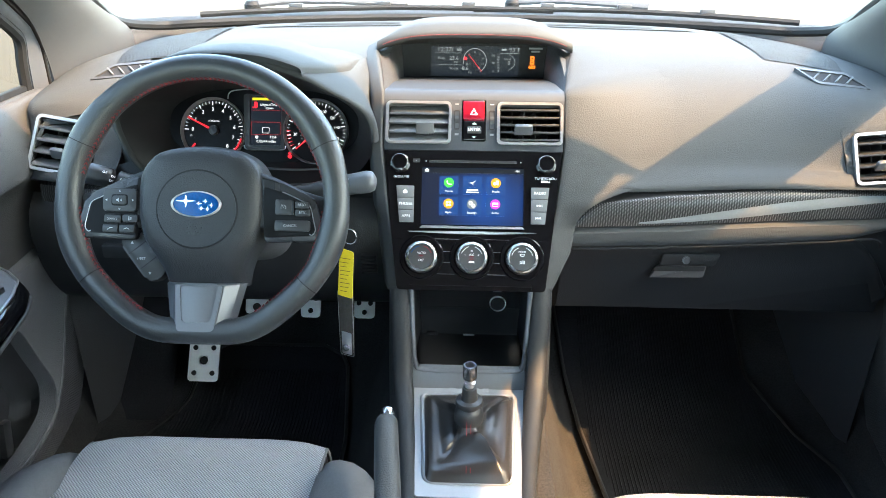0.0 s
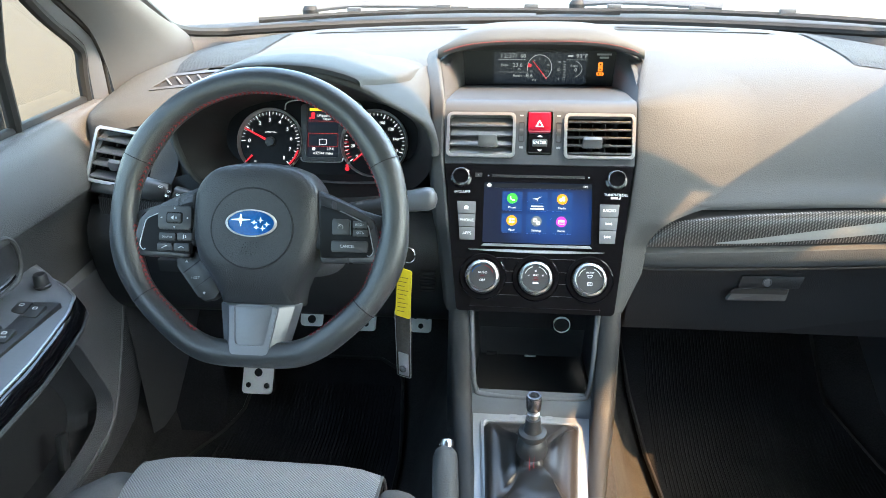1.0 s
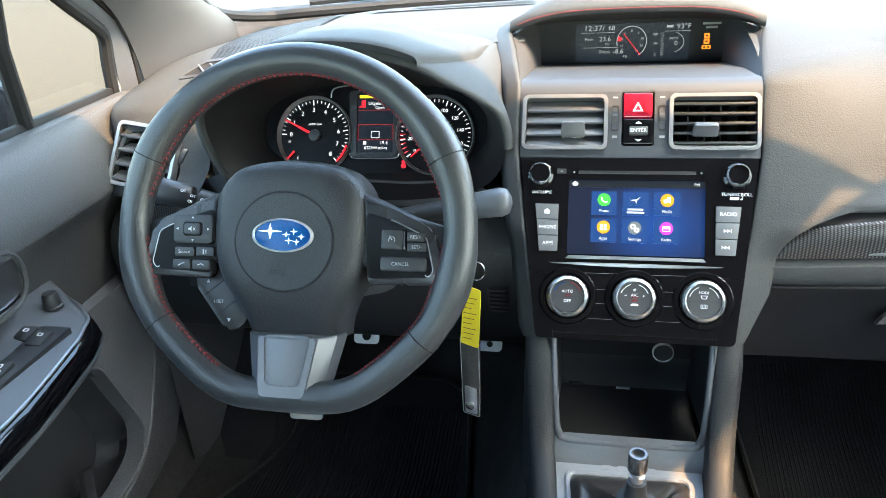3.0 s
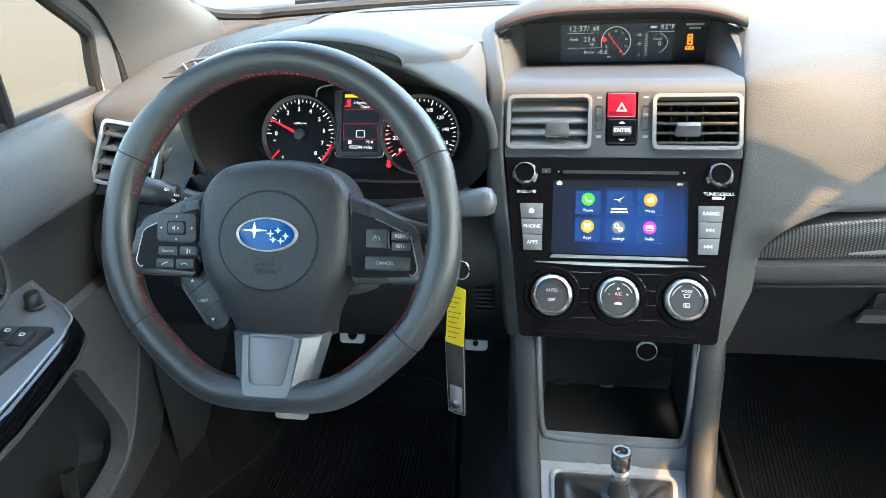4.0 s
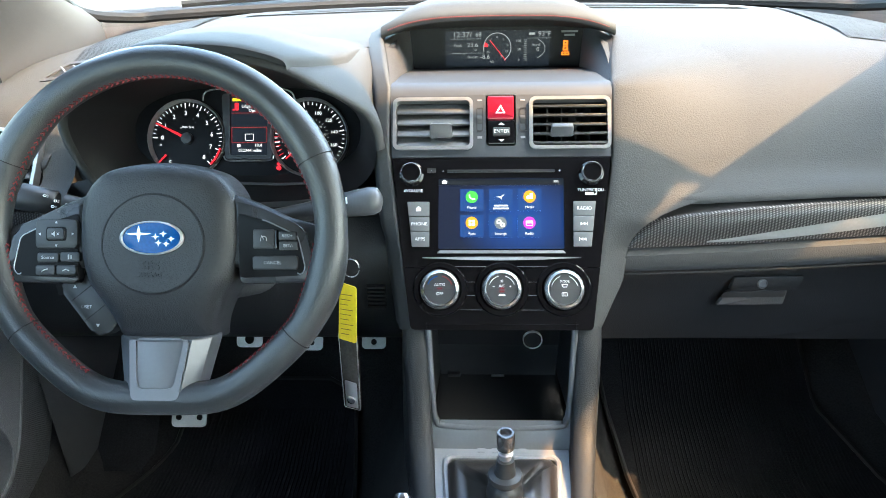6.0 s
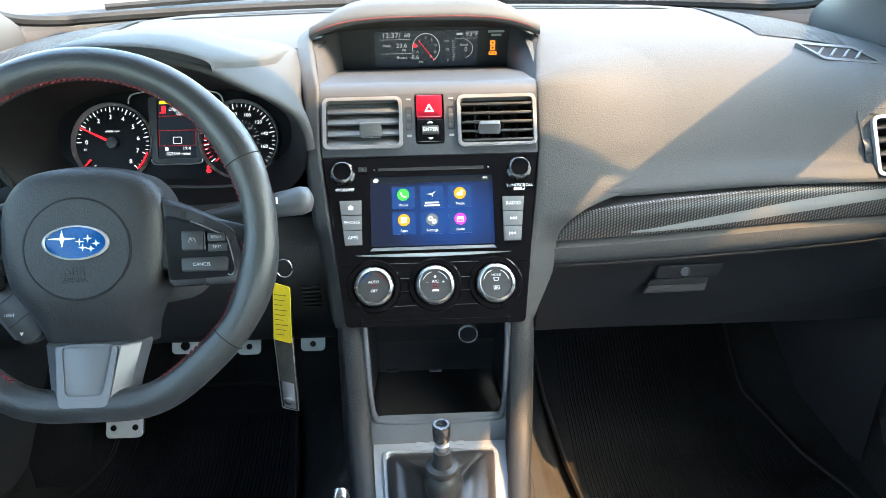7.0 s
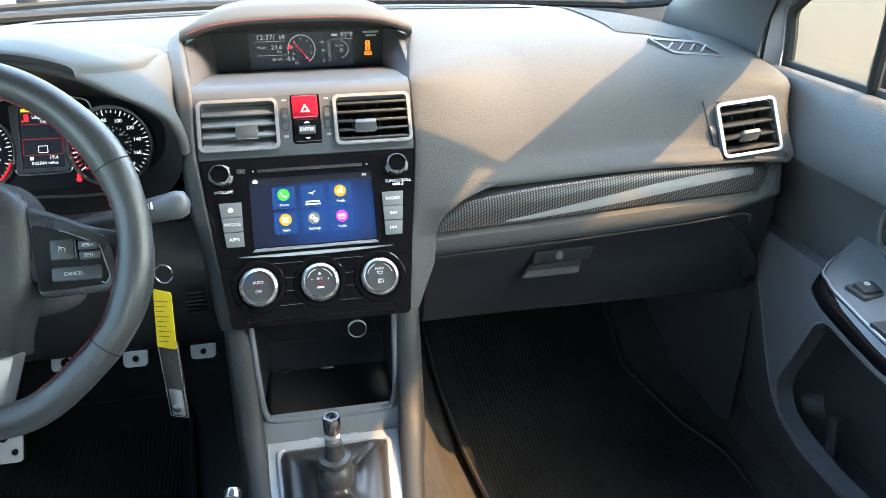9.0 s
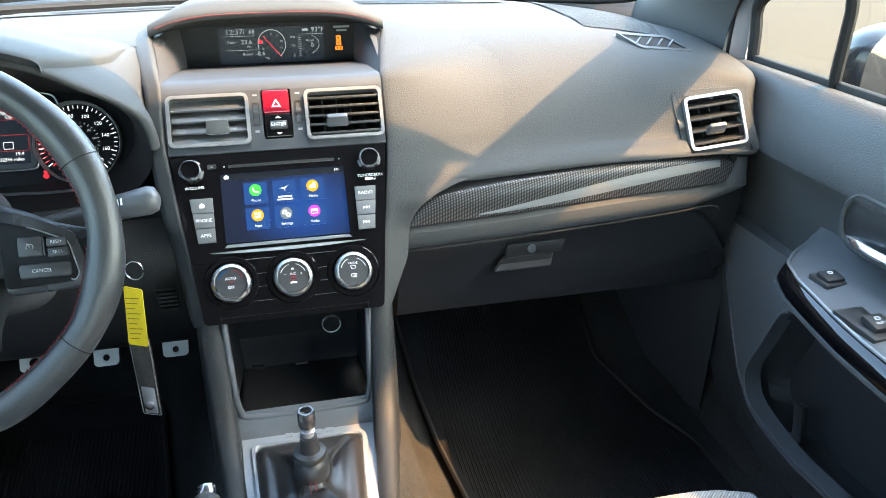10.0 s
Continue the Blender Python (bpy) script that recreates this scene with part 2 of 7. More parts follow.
E_PURPLE = glow("screen_purple", (0.62, 0.05, 0.62), 0.8)
E_AMBER = glow("screen_amber", (1.0, 0.22, 0.02), 0.9)
E_YEL = glow("screen_yellow", (0.9, 0.7, 0.03), 0.7)
E_REDLINE = glow("screen_red_line", (0.5, 0.02, 0.02), 0.5)

# ---- mesh helpers ----
I4 = Matrix.Identity(4)
WORLDS = {}


def axes(o, u, v):
    """A frame with origin o, x along u, y along v, z out of the plane."""
    u, v = Vector(u).normalized(), Vector(v).normalized()
    w = u.cross(v).normalized()
    v = w.cross(u)
    m = Matrix((u, v, w)).transposed().to_4x4()
    m.translation = o
    return m


def thing(name, m, label, category, group="", kind=""):
    ob = new(name)
    ob.empty_display_size = 0.05
    ob.matrix_world = m
    WORLDS[ob.name] = m.copy()
    return tagged(ob, label, category, group, kind)


def mesh_of(bm, name, angle=32.0):
    bmesh.ops.recalc_face_normals(bm, faces=bm.faces)
    me = bpy.data.meshes.new(name)
    bm.to_mesh(me)
    bm.free()
    me.polygons.foreach_set("use_smooth", [True] * len(me.polygons))
    me.set_sharp_from_angle(angle=radians(angle))
    return me


def part(name, bm, material, parent, label="", at=None, angle=32.0):
    """One mesh under a thing or a part. The bmesh is in the parent's frame, or in the world's where at is 'w'."""
    w = WORLDS[parent.name]
    if at == "w":
        bm.transform(w.inverted())
    me = mesh_of(bm, name, angle)
    me.materials.append(material)
    ob = new(name, me)
    ob.parent = parent
    WORLDS[ob.name] = w
    if label:
        ob["label"] = label
    return ob


def solo(name, bm, material, label, category, kind="", group="", angle=32.0):
    """A one-mesh top-level object in world coordinates."""
    me = mesh_of(bm, name, angle)
    me.materials.append(material)
    ob = new(name, me)
    WORLDS[ob.name] = I4.copy()
    return tagged(ob, label, category, group, kind)


def B():
    return bmesh.new()


def box(bm, sx, sy, sz, m=I4, bev=0.0, seg=2):
    r = bmesh.ops.create_cube(bm, size=1.0, matrix=m @ Matrix.Diagonal((sx, sy, sz, 1)))
    if bev:
        es = list({e for v in r["verts"] for e in v.link_edges})
        bmesh.ops.bevel(bm, geom=es, offset=bev, segments=seg, affect="EDGES", profile=0.5)
    return bm


def slab(bm, x0, x1, y0, y1, z0, z1, bev=0.0, m=I4):
    return box(bm, x1 - x0, y1 - y0, z1 - z0, m @ Matrix.Translation(((x0 + x1) / 2, (y0 + y1) / 2, (z0 + z1) / 2)), bev)


def prism(bm, pts, z0, z1, m=I4, bev=0.0, seg=2):
    lo = [bm.verts.new(m @ Vector((x, y, z0))) for x, y in pts]
    hi = [bm.verts.new(m @ Vector((x, y, z1))) for x, y in pts]
    n = len(pts)
    top = bm.faces.new(hi)
    bm.faces.new(lo[::-1])
    for i in range(n):
        bm.faces.new((lo[i], lo[(i + 1) % n], hi[(i + 1) % n], hi[i]))
    if bev:
        bmesh.ops.bevel(bm, geom=list(top.edges), offset=bev, segments=seg, affect="EDGES", profile=0.5)
    return bm


def plate(bm, outer, holes, z0, z1, m=I4):
    """A flat plate with openings through it."""
    loops, edges = [], []
    for pts in [outer] + list(holes):
        vs = [bm.verts.new(m @ Vector((x, y, z1))) for x, y in pts]
        es = [bm.edges.new((vs[i], vs[(i + 1) % len(vs)])) for i in range(len(vs))]
        loops.append(vs)
        edges += es
    bmesh.ops.triangle_fill(bm, use_beauty=True, use_dissolve=False, edges=edges)
    d = (m.to_3x3() @ Vector((0, 0, z0 - z1)))
    for vs in loops:
        lo = [bm.verts.new(v.co + d) for v in vs]
        n = len(vs)
        for i in range(n):
            bm.faces.new((lo[i], lo[(i + 1) % n], vs[(i + 1) % n], vs[i]))
    return bm


def loft(bm, rings, closed=True, caps=(False, False), loop=False):
    vs = [[bm.verts.new(p) for p in r] for r in rings]
    n = len(vs[0])
    last = len(vs) if loop else len(vs) - 1
    for i in range(last):
        a, b = vs[i], vs[(i + 1) % len(vs)]
        for j in range(n if closed else n - 1):
            k = (j + 1) % n
            bm.faces.new((a[j], a[k], b[k], b[j]))
    if caps[0]:
        bm.faces.new(vs[0][::-1])
    if caps[1]:
        bm.faces.new(vs[-1])
    return bm


def lathe(bm, prof, m=I4, n=32, cap=True):
    rings = [[m @ Vector((r * math.cos(2 * math.pi * j / n), r * math.sin(2 * math.pi * j / n), z)) for j in range(n)] for r, z in prof]
    return loft(bm, rings, True, (cap, cap))


def spline(pts, per=6, closed=False):
    """Catmull-Rom through the points."""
    pts = [Vector(p) for p in pts]
    n, out = len(pts), []
    for i in range(n if closed else n - 1):
        if closed:
            a, b, c, d = (pts[(i + k - 1) % n] for k in range(4))
        else:
            a, b, c, d = pts[max(i - 1, 0)], pts[i], pts[i + 1], pts[min(i + 2, n - 1)]
        for s in range(per):
            t = s / per
            out.append(0.5 * ((2 * b) + (c - a) * t + (2 * a - 5 * b + 4 * c - d) * t * t + (3 * b - a - 3 * c + d) * t ** 3))
    if not closed:
        out.append(pts[-1])
    return out


def tube(bm, path, r, n=10, closed=False, flat=1.0, caps=True):
    """A round bar along a path. r: one radius or one for each point."""
    path = [Vector(p) for p in path]
    N, rings = len(path), []
    ref = None
    for i, p in enumerate(path):
        a = path[(i - 1) % N] if closed or i else path[0]
        b = path[(i + 1) % N] if closed or i < N - 1 else path[-1]
        t = (b - a).normalized()
        if ref is None:
            ref = t.orthogonal().normalized()
        ref = (ref - t * ref.dot(t)).normalized()
        q = t.cross(ref)
        rad = r[i] if isinstance(r, (list, tuple)) else r
        rings.append([p + ref * math.cos(2 * math.pi * j / n) * rad + q * math.sin(2 * math.pi * j / n) * rad * flat for j in range(n)])
    c = caps and not closed
    return loft(bm, rings, True, (c, c), loop=closed)


def rrect(w, h, r, n=4, cx=0.0, cy=0.0):
    out = []
    for sx, sy, a0 in ((1, 1, 0), (-1, 1, 90), (-1, -1, 180), (1, -1, 270)):
        for k in range(n + 1):
            a = radians(a0 + 90 * k / n)
            out.append((cx + sx * (w / 2 - r) + r * math.cos(a), cy + sy * (h / 2 - r) + r * math.sin(a)))
    return out


def rounded(pts, r, n=3):
    """A polygon with its corners rounded off."""
    out, N = [], len(pts)
    for i in range(N):
        p, a, b = Vector(pts[i]).to_2d(), Vector(pts[i - 1]).to_2d(), Vector(pts[(i + 1) % N]).to_2d()
        d1, d2 = (a - p), (b - p)
        k = min(r, d1.length * 0.45, d2.length * 0.45)
        s, e = p + d1.normalized() * k, p + d2.normalized() * k
        for j in range(n + 1):
            t = j / n
            q = s * (1 - t) ** 2 + p * 2 * t * (1 - t) + e * t * t
            out.append((q.x, q.y))
    return out


def oval(a, b, n=32, cx=0.0, cy=0.0, e=2.0):
    out = []
    for k in range(n):
        t = 2 * math.pi * k / n
        c, s = math.cos(t), math.sin(t)
        out.append((cx + a * math.copysign(abs(c) ** (2 / e), c), cy + b * math.copysign(abs(s) ** (2 / e), s)))
    return out


def words(bm, text, size, m=I4, align="CENTER", thick=0.0):
    """Adds lettering in the built-in font to a bmesh."""
    cu = bpy.data.curves.new("lettering", "FONT")
    cu.body, cu.size, cu.align_x, cu.align_y = text, size, align, "CENTER"
    cu.resolution_u = 3
    cu.extrude = thick
    ob = bpy.data.objects.new("lettering", cu)
    me = bpy.data.meshes.new_from_object(ob)
    me.transform(m)
    bm.from_mesh(me)
    bpy.data.objects.remove(ob)
    bpy.data.curves.remove(cu)
    bpy.data.meshes.remove(me)
    return bm


def T(x, y, z=0.0):
    return Matrix.Translation((x, y, z))


FAS = axes((0, 1.374, 0.508), (1, 0, 0), (0, 0.515, 0.857))       # centre stack
WHL = axes((-0.354, 1.235, 0.640), (1, 0, 0), (0, 0.44, 0.90))    # steering wheel
CLU = axes((-0.352, 1.545, 0.655), (1, 0, 0), (0, 0.42, 0.907))   # instruments

# ---- outside and the car's shell ----
g = B()
bmesh.ops.create_grid(g, x_segments=2, y_segments=2, size=400.0)
g.transform(T(0, 0, -0.36))
solo("ground", g, CONCRETE, "sunlit beige concrete lot", "ground", "structure")

def base_y(x):
    """Where the windscreen's foot runs."""
    return 2.24 - 0.33 * x * x


# roof lining, header, side rails
def head_y(x):
    """The front edge of the roof."""
    return 1.392 - 0.125 * x * x


def roof_z(x, y):
    rise = min(1.0, max(0.0, (1.38 - y) / 0.36))
    return 1.140 + 0.095 * rise * rise * (3 - 2 * rise) - 0.16 * x * x - 0.06 * abs(x) ** 6 * 10 - 0.05 * max(0.0, -0.2 - y) ** 2


rf = B()
rings = []
for k in range(0, 24):
    rings.append([Vector((x, (head_y(x) - 0.012 * k) if k < 3 else (head_y(x) * 0.4 + 0.7 - 0.12 * (k - 3)), roof_z(x, 1.4 - 0.12 * k))) for x in [-0.60 + 0.075 * i for i in range(17)]])
loft(rf, rings, closed=False)
bmesh.ops.solidify(rf, geom=rf.faces[:], thickness=-0.035)
solo("ceiling", rf, HEADLINER, "pale cloth headliner of the car roof", "ceiling", "structure")

# pillars: thick bars from the belt line to the roof
for s in (-1, 1):
    side = "left" if s < 0 else "right"
    a = B()
    inner = [(0.765, 2.02, 0.69), (0.750, 1.985, 0.742), (0.732, 1.86, 0.790), (0.690, 1.65, 0.870), (0.660, 1.50, 0.940), (0.640, 1.415, 1.000), (0.622, 1.345, 1.050), (0.578, 1.26, 1.088), (0.562, 1.13, 1.150), (0.550, 0.6, 1.185), (0.550, -1.1, 1.12)]
    outer = [(0.764, 1.672, 0.66), (0.759, 1.660, 0.700), (0.752, 1.640, 0.752), (0.732, 1.580, 0.822), (0.705, 1.465, 0.890), (0.690, 1.395, 0.938), (0.672, 1.32, 0.990), (0.625, 1.19, 1.048), (0.612, 1.06, 1.130), (0.600, 0.6, 1.155), (0.600, -1.1, 1.09)]
    ext_o = [(x + 0.055, y + 0.01, z + 0.008) for x, y, z in outer]
    ext_i = [(x + 0.030, y + 0.05, z + 0.015) for x, y, z in inner]
    cols = [spline([(s * x, y, z) for x, y, z in c], 4) for c in (inner, outer, ext_o, ext_i)]
    rings = []
    for i in range(len(cols[0])):
        p0, p1 = cols[0][i], cols[1][i]
        m1 = p0.lerp(p1, 0.33) + Vector((-s * 0.010, 0, 0.0))
        m2 = p0.lerp(p1, 0.72) + Vector((-s * 0.010, 0, 0.0))
        rings.append([p0, m1, m2, p1, cols[2][i], cols[3][i]])
    loft(a, rings, True, (True, True))
    solo("pillar_" + side, a, PILLAR, "grey moulded windscreen pillar trim running up to the roof", "pillar", "structure", angle=50)
    # middle and rear pillars, rear side walls
    b = B()
    slab(b, s * 0.70 - 0.03, s * 0.70 + 0.03, -0.12, 0.06, 0.68, 0.90, 0.01)
    slab(b, s * 0.62 - 0.05, s * 0.62 + 0.05, -0.12, 0.06, 0.86, 1.15, 0.01)
    slab(b, s * 0.76 - 0.03, s * 0.76 + 0.03, -1.40, 0.06, 0.0, 0.70, 0.01)
    slab(b, s * 0.64 - 0.06, s * 0.64 + 0.06, -1.40, -0.95, 0.68, 1.12, 0.01)
    solo("wall_" + side, b, PILLAR, "plain rear side wall of the cabin", "wall", "structure")
rw = B()
slab(rw, -0.78, 0.78, -1.45, -1.40, 0.0, 0.74, 0.01)
solo("wall_rear", rw, PILLAR, "plain rear wall of the cabin", "wall", "structure")

# windscreen glass with its black edge
ws = B()
rows = []
for i in range(21):
    x = -1 + 0.1 * i
    low = Vector((x * 0.80, base_y(x * 0.80) + 0.02, 0.725))
    high = Vector((x * 0.61, head_y(x * 0.61) + 0.012, roof_z(x * 0.61, 1.25) + 0.012))
    rows.append([low.lerp(high, k / 4) + Vector((0, 0.02, 0.03)) * math.sin(math.pi * k / 4) for k in range(5)])
loft(ws, rows, closed=False)
scr = solo("windshield", ws, PANE, "clear curved windscreen glass", "windscreen", "structure")
scr.visible_shadow = False
sl = B()
path = [Vector((-0.680, 1.55, 0.930)), Vector((-0.736, 1.81, 0.822))] + [Vector((x, base_y(x) + 0.005, 0.742)) for x in (-0.79, -0.72, -0.66, -0.5, -0.25, 0, 0.25, 0.5, 0.66, 0.72, 0.79)] + [Vector((0.736, 1.81, 0.822)), Vector((0.680, 1.55, 0.930))]
path[2] = Vector((-0.762, 1.955, 0.766))
path[-3] = Vector((0.762, 1.955, 0.766))
tube(sl, spline(path, 5), 0.011, 8)
solo("windscreen_seal", sl, RUBBER, "black rubber seal along the windscreen foot", "seal", "structure")

# cowl, bonnet and wipers outside
cw = B()
rings = []
for i in range(25):
    x = -0.84 + 0.07 * i
    b = base_y(x)
    rings.append([Vector((x, b + dy, z)) for dy, z in ((0.0, 0.640), (0.03, 0.700), (0.05, 0.732), (0.09, 0.742), (0.13, 0.746), (0.165, 0.738))])
loft(cw, rings, closed=False)
bmesh.ops.solidify(cw, geom=cw.faces[:], thickness=0.01)
solo("cowl_panel", cw, COWL, "dark plastic cowl below the windscreen", "cowl", "structure")
hd = B()
rings = []
for i in range(25):
    x = -0.84 + 0.07 * i
    b = base_y(x)
    rings.append([Vector((x, b + dy, z - 0.06 * x * x)) for dy, z in ((0.155, 0.735), (0.175, 0.752), (0.3, 0.756), (0.6, 0.730), (0.9, 0.66), (1.1, 0.56))])
loft(hd, rings, closed=False)
bmesh.ops.solidify(hd, geom=hd.faces[:], thickness=0.02)
solo("bonnet", hd, PAINT, "white painted car bonnet beyond the windscreen", "car bonnet")
for px, end, nm in ((-0.55, 0.12, "driver"), (0.10, 0.66, "passenger")):
    wp = thing("windscreen_wiper", I4, "black wiper arm and blade resting along the windscreen foot", "wiper", "windscreen wipers")
    arm = B()
    tube(arm, spline([(px, base_y(px) + 0.10, 0.770), (px + 0.12, base_y(px + 0.12) + 0.085, 0.778), ((px + end) / 2 + 0.05, base_y((px + end) / 2) + 0.060, 0.772)], 6), 0.011, 8, flat=0.6)
    part("arm", arm, COWL, wp)
    bl = B()
    pts = [px - 0.10 + (end - px + 0.18) * k / 8 for k in range(9)]
    pts = [(x, base_y(x) + 0.045, 0.757 + 0.005 * math.sin(k * 0.4)) for k, x in enumerate(pts)]
    tube(bl, spline(pts, 3), 0.008, 6, flat=0.8)
    part("blade", bl, RUBBER, wp)
    for k in (2, 4, 6):
        cl = B()
        box(cl, 0.035, 0.010, 0.012, T(pts[k][0], pts[k][1] + 0.004, pts[k][2] + 0.009), 0.002)
        part("blade_clip", cl, COWL, wp)
    pv = B()
    lathe(pv, [(0.020, 0), (0.020, 0.015), (0.014, 0.024), (0, 0.025)], T(px, base_y(px) + 0.10, 0.755), 16)
    part("pivot_cap", pv, RUBBER, wp)

# firewall and closing side walls ahead of the doors
fw = B()
slab(fw, -0.82, 0.82, 2.26, 2.30, 0.0, 0.715)
slab(fw, -0.84, -0.80, 1.58, 2.28, 0.0, 0.64)
slab(fw, 0.80, 0.84, 1.58, 2.28, 0.0, 0.64)
solo("wall_front", fw, BLACKP, "black firewall behind the dashboard", "wall", "structure")

# floor: one carpeted sheet rising to the firewall, with the tunnel under the console
fl = B()
rings = []
for y, z in ((-1.42, 0.03), (0.5, 0.02), (1.2, 0.02), (1.55, 0.022), (1.70, 0.06), (1.85, 0.16), (2.0, 0.32), (2.1, 0.50), (2.15, 0.72)):
    rings.append([Vector((x, y, max(z, tz))) for x, tz in ((-0.80, 0.12), (-0.765, 0.09), (-0.74, 0.03), (-0.5, 0), (-0.25, 0), (-0.21, 0.03), (-0.16, 0.16), (-0.12, 0.26), (0.12, 0.26), (0.15, 0.17), (0.185, 0.06), (0.21, 0.02), (0.25, 0), (0.5, 0), (0.74, 0.03), (0.765, 0.09), (0.80, 0.12))])
loft(fl, rings, closed=False)
solo("floor", fl, CARPET, "dark grey carpet over floor and tunnel", "floor", "structure", angle=60)


FLOOR_Z = ((0.5, 0.02), (1.2, 0.02), (1.55, 0.022), (1.70, 0.06), (1.85, 0.16), (2.0, 0.32))


def floor_z(y):
    for (y0, z0), (y1, z1) in zip(FLOOR_Z, FLOOR_Z[1:]):
        if y0 <= y <= y1:
            return z0 + (z1 - z0) * (y - y0) / (y1 - y0)
    return 0.02


def mat_edges(y, passenger):
    if passenger:
        r = 0.705 if y < 1.45 else 0.705 - 0.10 * min(1.0, (y - 1.45) / 0.25)
        return 0.192 + max(0.0, 1.83 - y) * 0.122, r
    l = -0.69 if y < 1.40 else -0.69 + 0.10 * min(1.0, (y - 1.40) / 0.2)
    return l, -0.235 - 0.03 * max(0.0, (y - 1.5) / 0.25)


def floor_mat(passenger, y1, label):
    fm = thing("floor_mat", T(0.45 if passenger else -0.45, 1.3, 0.03), label, "floor mat", "floor mats")
    b = B()
    rows = []
    ys = [0.98 + (y1 - 0.98) * k / 40 for k in range(41)]
    for y in ys:
        l, r = mat_edges(y, passenger)
        e = min(1.0, max(0.0, (y - (y1 - 0.05)) / 0.05))
        l, r = l + 0.05 * (1 - math.sqrt(1 - e * e)), r - 0.05 * (1 - math.sqrt(1 - e * e))
        z = floor_z(y) + 0.012
        rows.append([Vector((l, y, z - 0.010)), Vector((l + 0.004, y, z))] + [Vector((l + (r - l) * k / 24, y, z + 0.002 * noise.noise(Vector((k * 0.9, y * 9, 0))))) for k in range(1, 24)] + [Vector((r - 0.004, y, z)), Vector((r, y, z - 0.010))])
    loft(b, rows, closed=False)
    part("mat", b, MATCLOTH, fm, at="w", angle=60)
    b = B()
    loop_ = [r[1] for r in rows] + [r[-2] for r in rows[::-1]]
    tube(b, loop_, 0.0045, 6)
    part("edging", b, BLACKP, fm, "black bound edge", at="w")
    b = B()
    for k in range(62):
        x = (0.25 if passenger else -0.66) + 0.0070 * k
        pts = [Vector((x, y, floor_z(y) + 0.0125)) for y in ys[2:-3] if mat_edges(y, passenger)[0] + 0.02 < x < mat_edges(y, passenger)[1] - 0.02]
        if len(pts) > 2:
            loft(b, [[p + Vector((-0.0015, 0, 0)), p + Vector((0, 0, 0.0016)), p + Vector((0.0015, 0, 0))] for p in pts], closed=False)
    part("ribs", b, MATCLOTH, fm, at="w")["kind"] = "stuff"


floor_mat(True, 1.90, "black ribbed carpet floor mat on the passenger floor")
floor_mat(False, 1.74, "black ribbed carpet floor mat under the pedals")

# door mirrors outside
for s in (-1, 1):
    dm_ = thing("door_mirror", T(s * 0.98, 1.50, 0.68), "dark door mirror outside the side window", "door mirror", "door mirrors")
    b = B()
    rings = []
    for k, (y, f) in enumerate(((1.49, 1.0), (1.50, 1.04), (1.54, 1.0), (1.585, 0.8), (1.61, 0.45), (1.615, 0.05))):
        rings.append([Vector((s * (0.99 + px * f), y + 0.15 * px, 0.690 + pz * f)) for px, pz in oval(0.105, 0.075, 28, e=3.2)])
    loft(b, rings, True, (False, True))
    part("housing", b, DARKPAINT, dm_, "dark mirror housing", at="w", angle=50)
    b = B()
    loft(b, [[Vector((s * (0.99 + px * f), 1.498 + 0.15 * px, 0.690 + pz * f)) for px, pz in oval(0.100, 0.070, 28, e=3.2)] for f in (1.0, 0.02)], True, (False, True))
    part("mirror_glass", b, DARKMIRROR, dm_, "dim mirror glass", at="w")
    b = B()
    slab(b, s * 0.88 - 0.06, s * 0.88 + 0.06, 1.44, 1.49, 0.600, 0.640, 0.01)
    part("foot", b, DARKPAINT, dm_, at="w")


# ---- dashboard ----
DASH = thing("dashboard", T(0, 1.45, 0.35), "dark grey grained soft plastic car dashboard", "dashboard")


def pad_profile(x):
    b = base_y(x)
    ax = abs(x)
    e = max(0.0, (ax - 0.45) / 0.27)          # towards the door ends
    pts = [(b + 0.03, 0.70), (b, 0.733), (b - 0.06, 0.742), (1.98, 0.749), (1.85, 0.754), (1.72, 0.756), (1.63, 0.748), (1.57, 0.730),
           (1.525, 0.700), (1.49, 0.660), (1.467, 0.628), (1.4475, 0.6085), (1.434, 0.5985), (1.440, 0.589), (1.50, 0.585)]
    dz = 0.010 * min(1.0, max(0.0, (x - 0.25) / 0.2)) * min(1.0, max(0.0, (0.74 - x) / 0.1))
    pts = [(y, z + (dz if y < 1.45 or z < 0.59 else 0.0) - 0.030 * e * e * (1 if z > 0.62 else 0)) for y, z in pts]
    k = min(1.0, max(0.0, (ax - 0.50) / 0.09))
    k = k * k * (3 - 2 * k)
    out = []
    for y, z in pts:                          # the ends turn towards the cabin and flatten round the outer vents
        w = k * min(1.0, max(0.0, (z - 0.602) / 0.03)) * min(1.0, max(0.0, (0.735 - z) / 0.03))
        flat = 1.4695 + 0.478 * (z - 0.6445) - 0.085 * (ax - 0.638) if x > 0 else 1.4755 + 0.478 * (z - 0.642) - 0.2126 * (ax - 0.65)
        out.append((y + (flat - y) * w + 1.3 * max(0.0, ax - 0.698) if y < 1.60 else y + 0.03 * e * e * max(0.0, (y - 1.85) / 0.4), z))
    return out


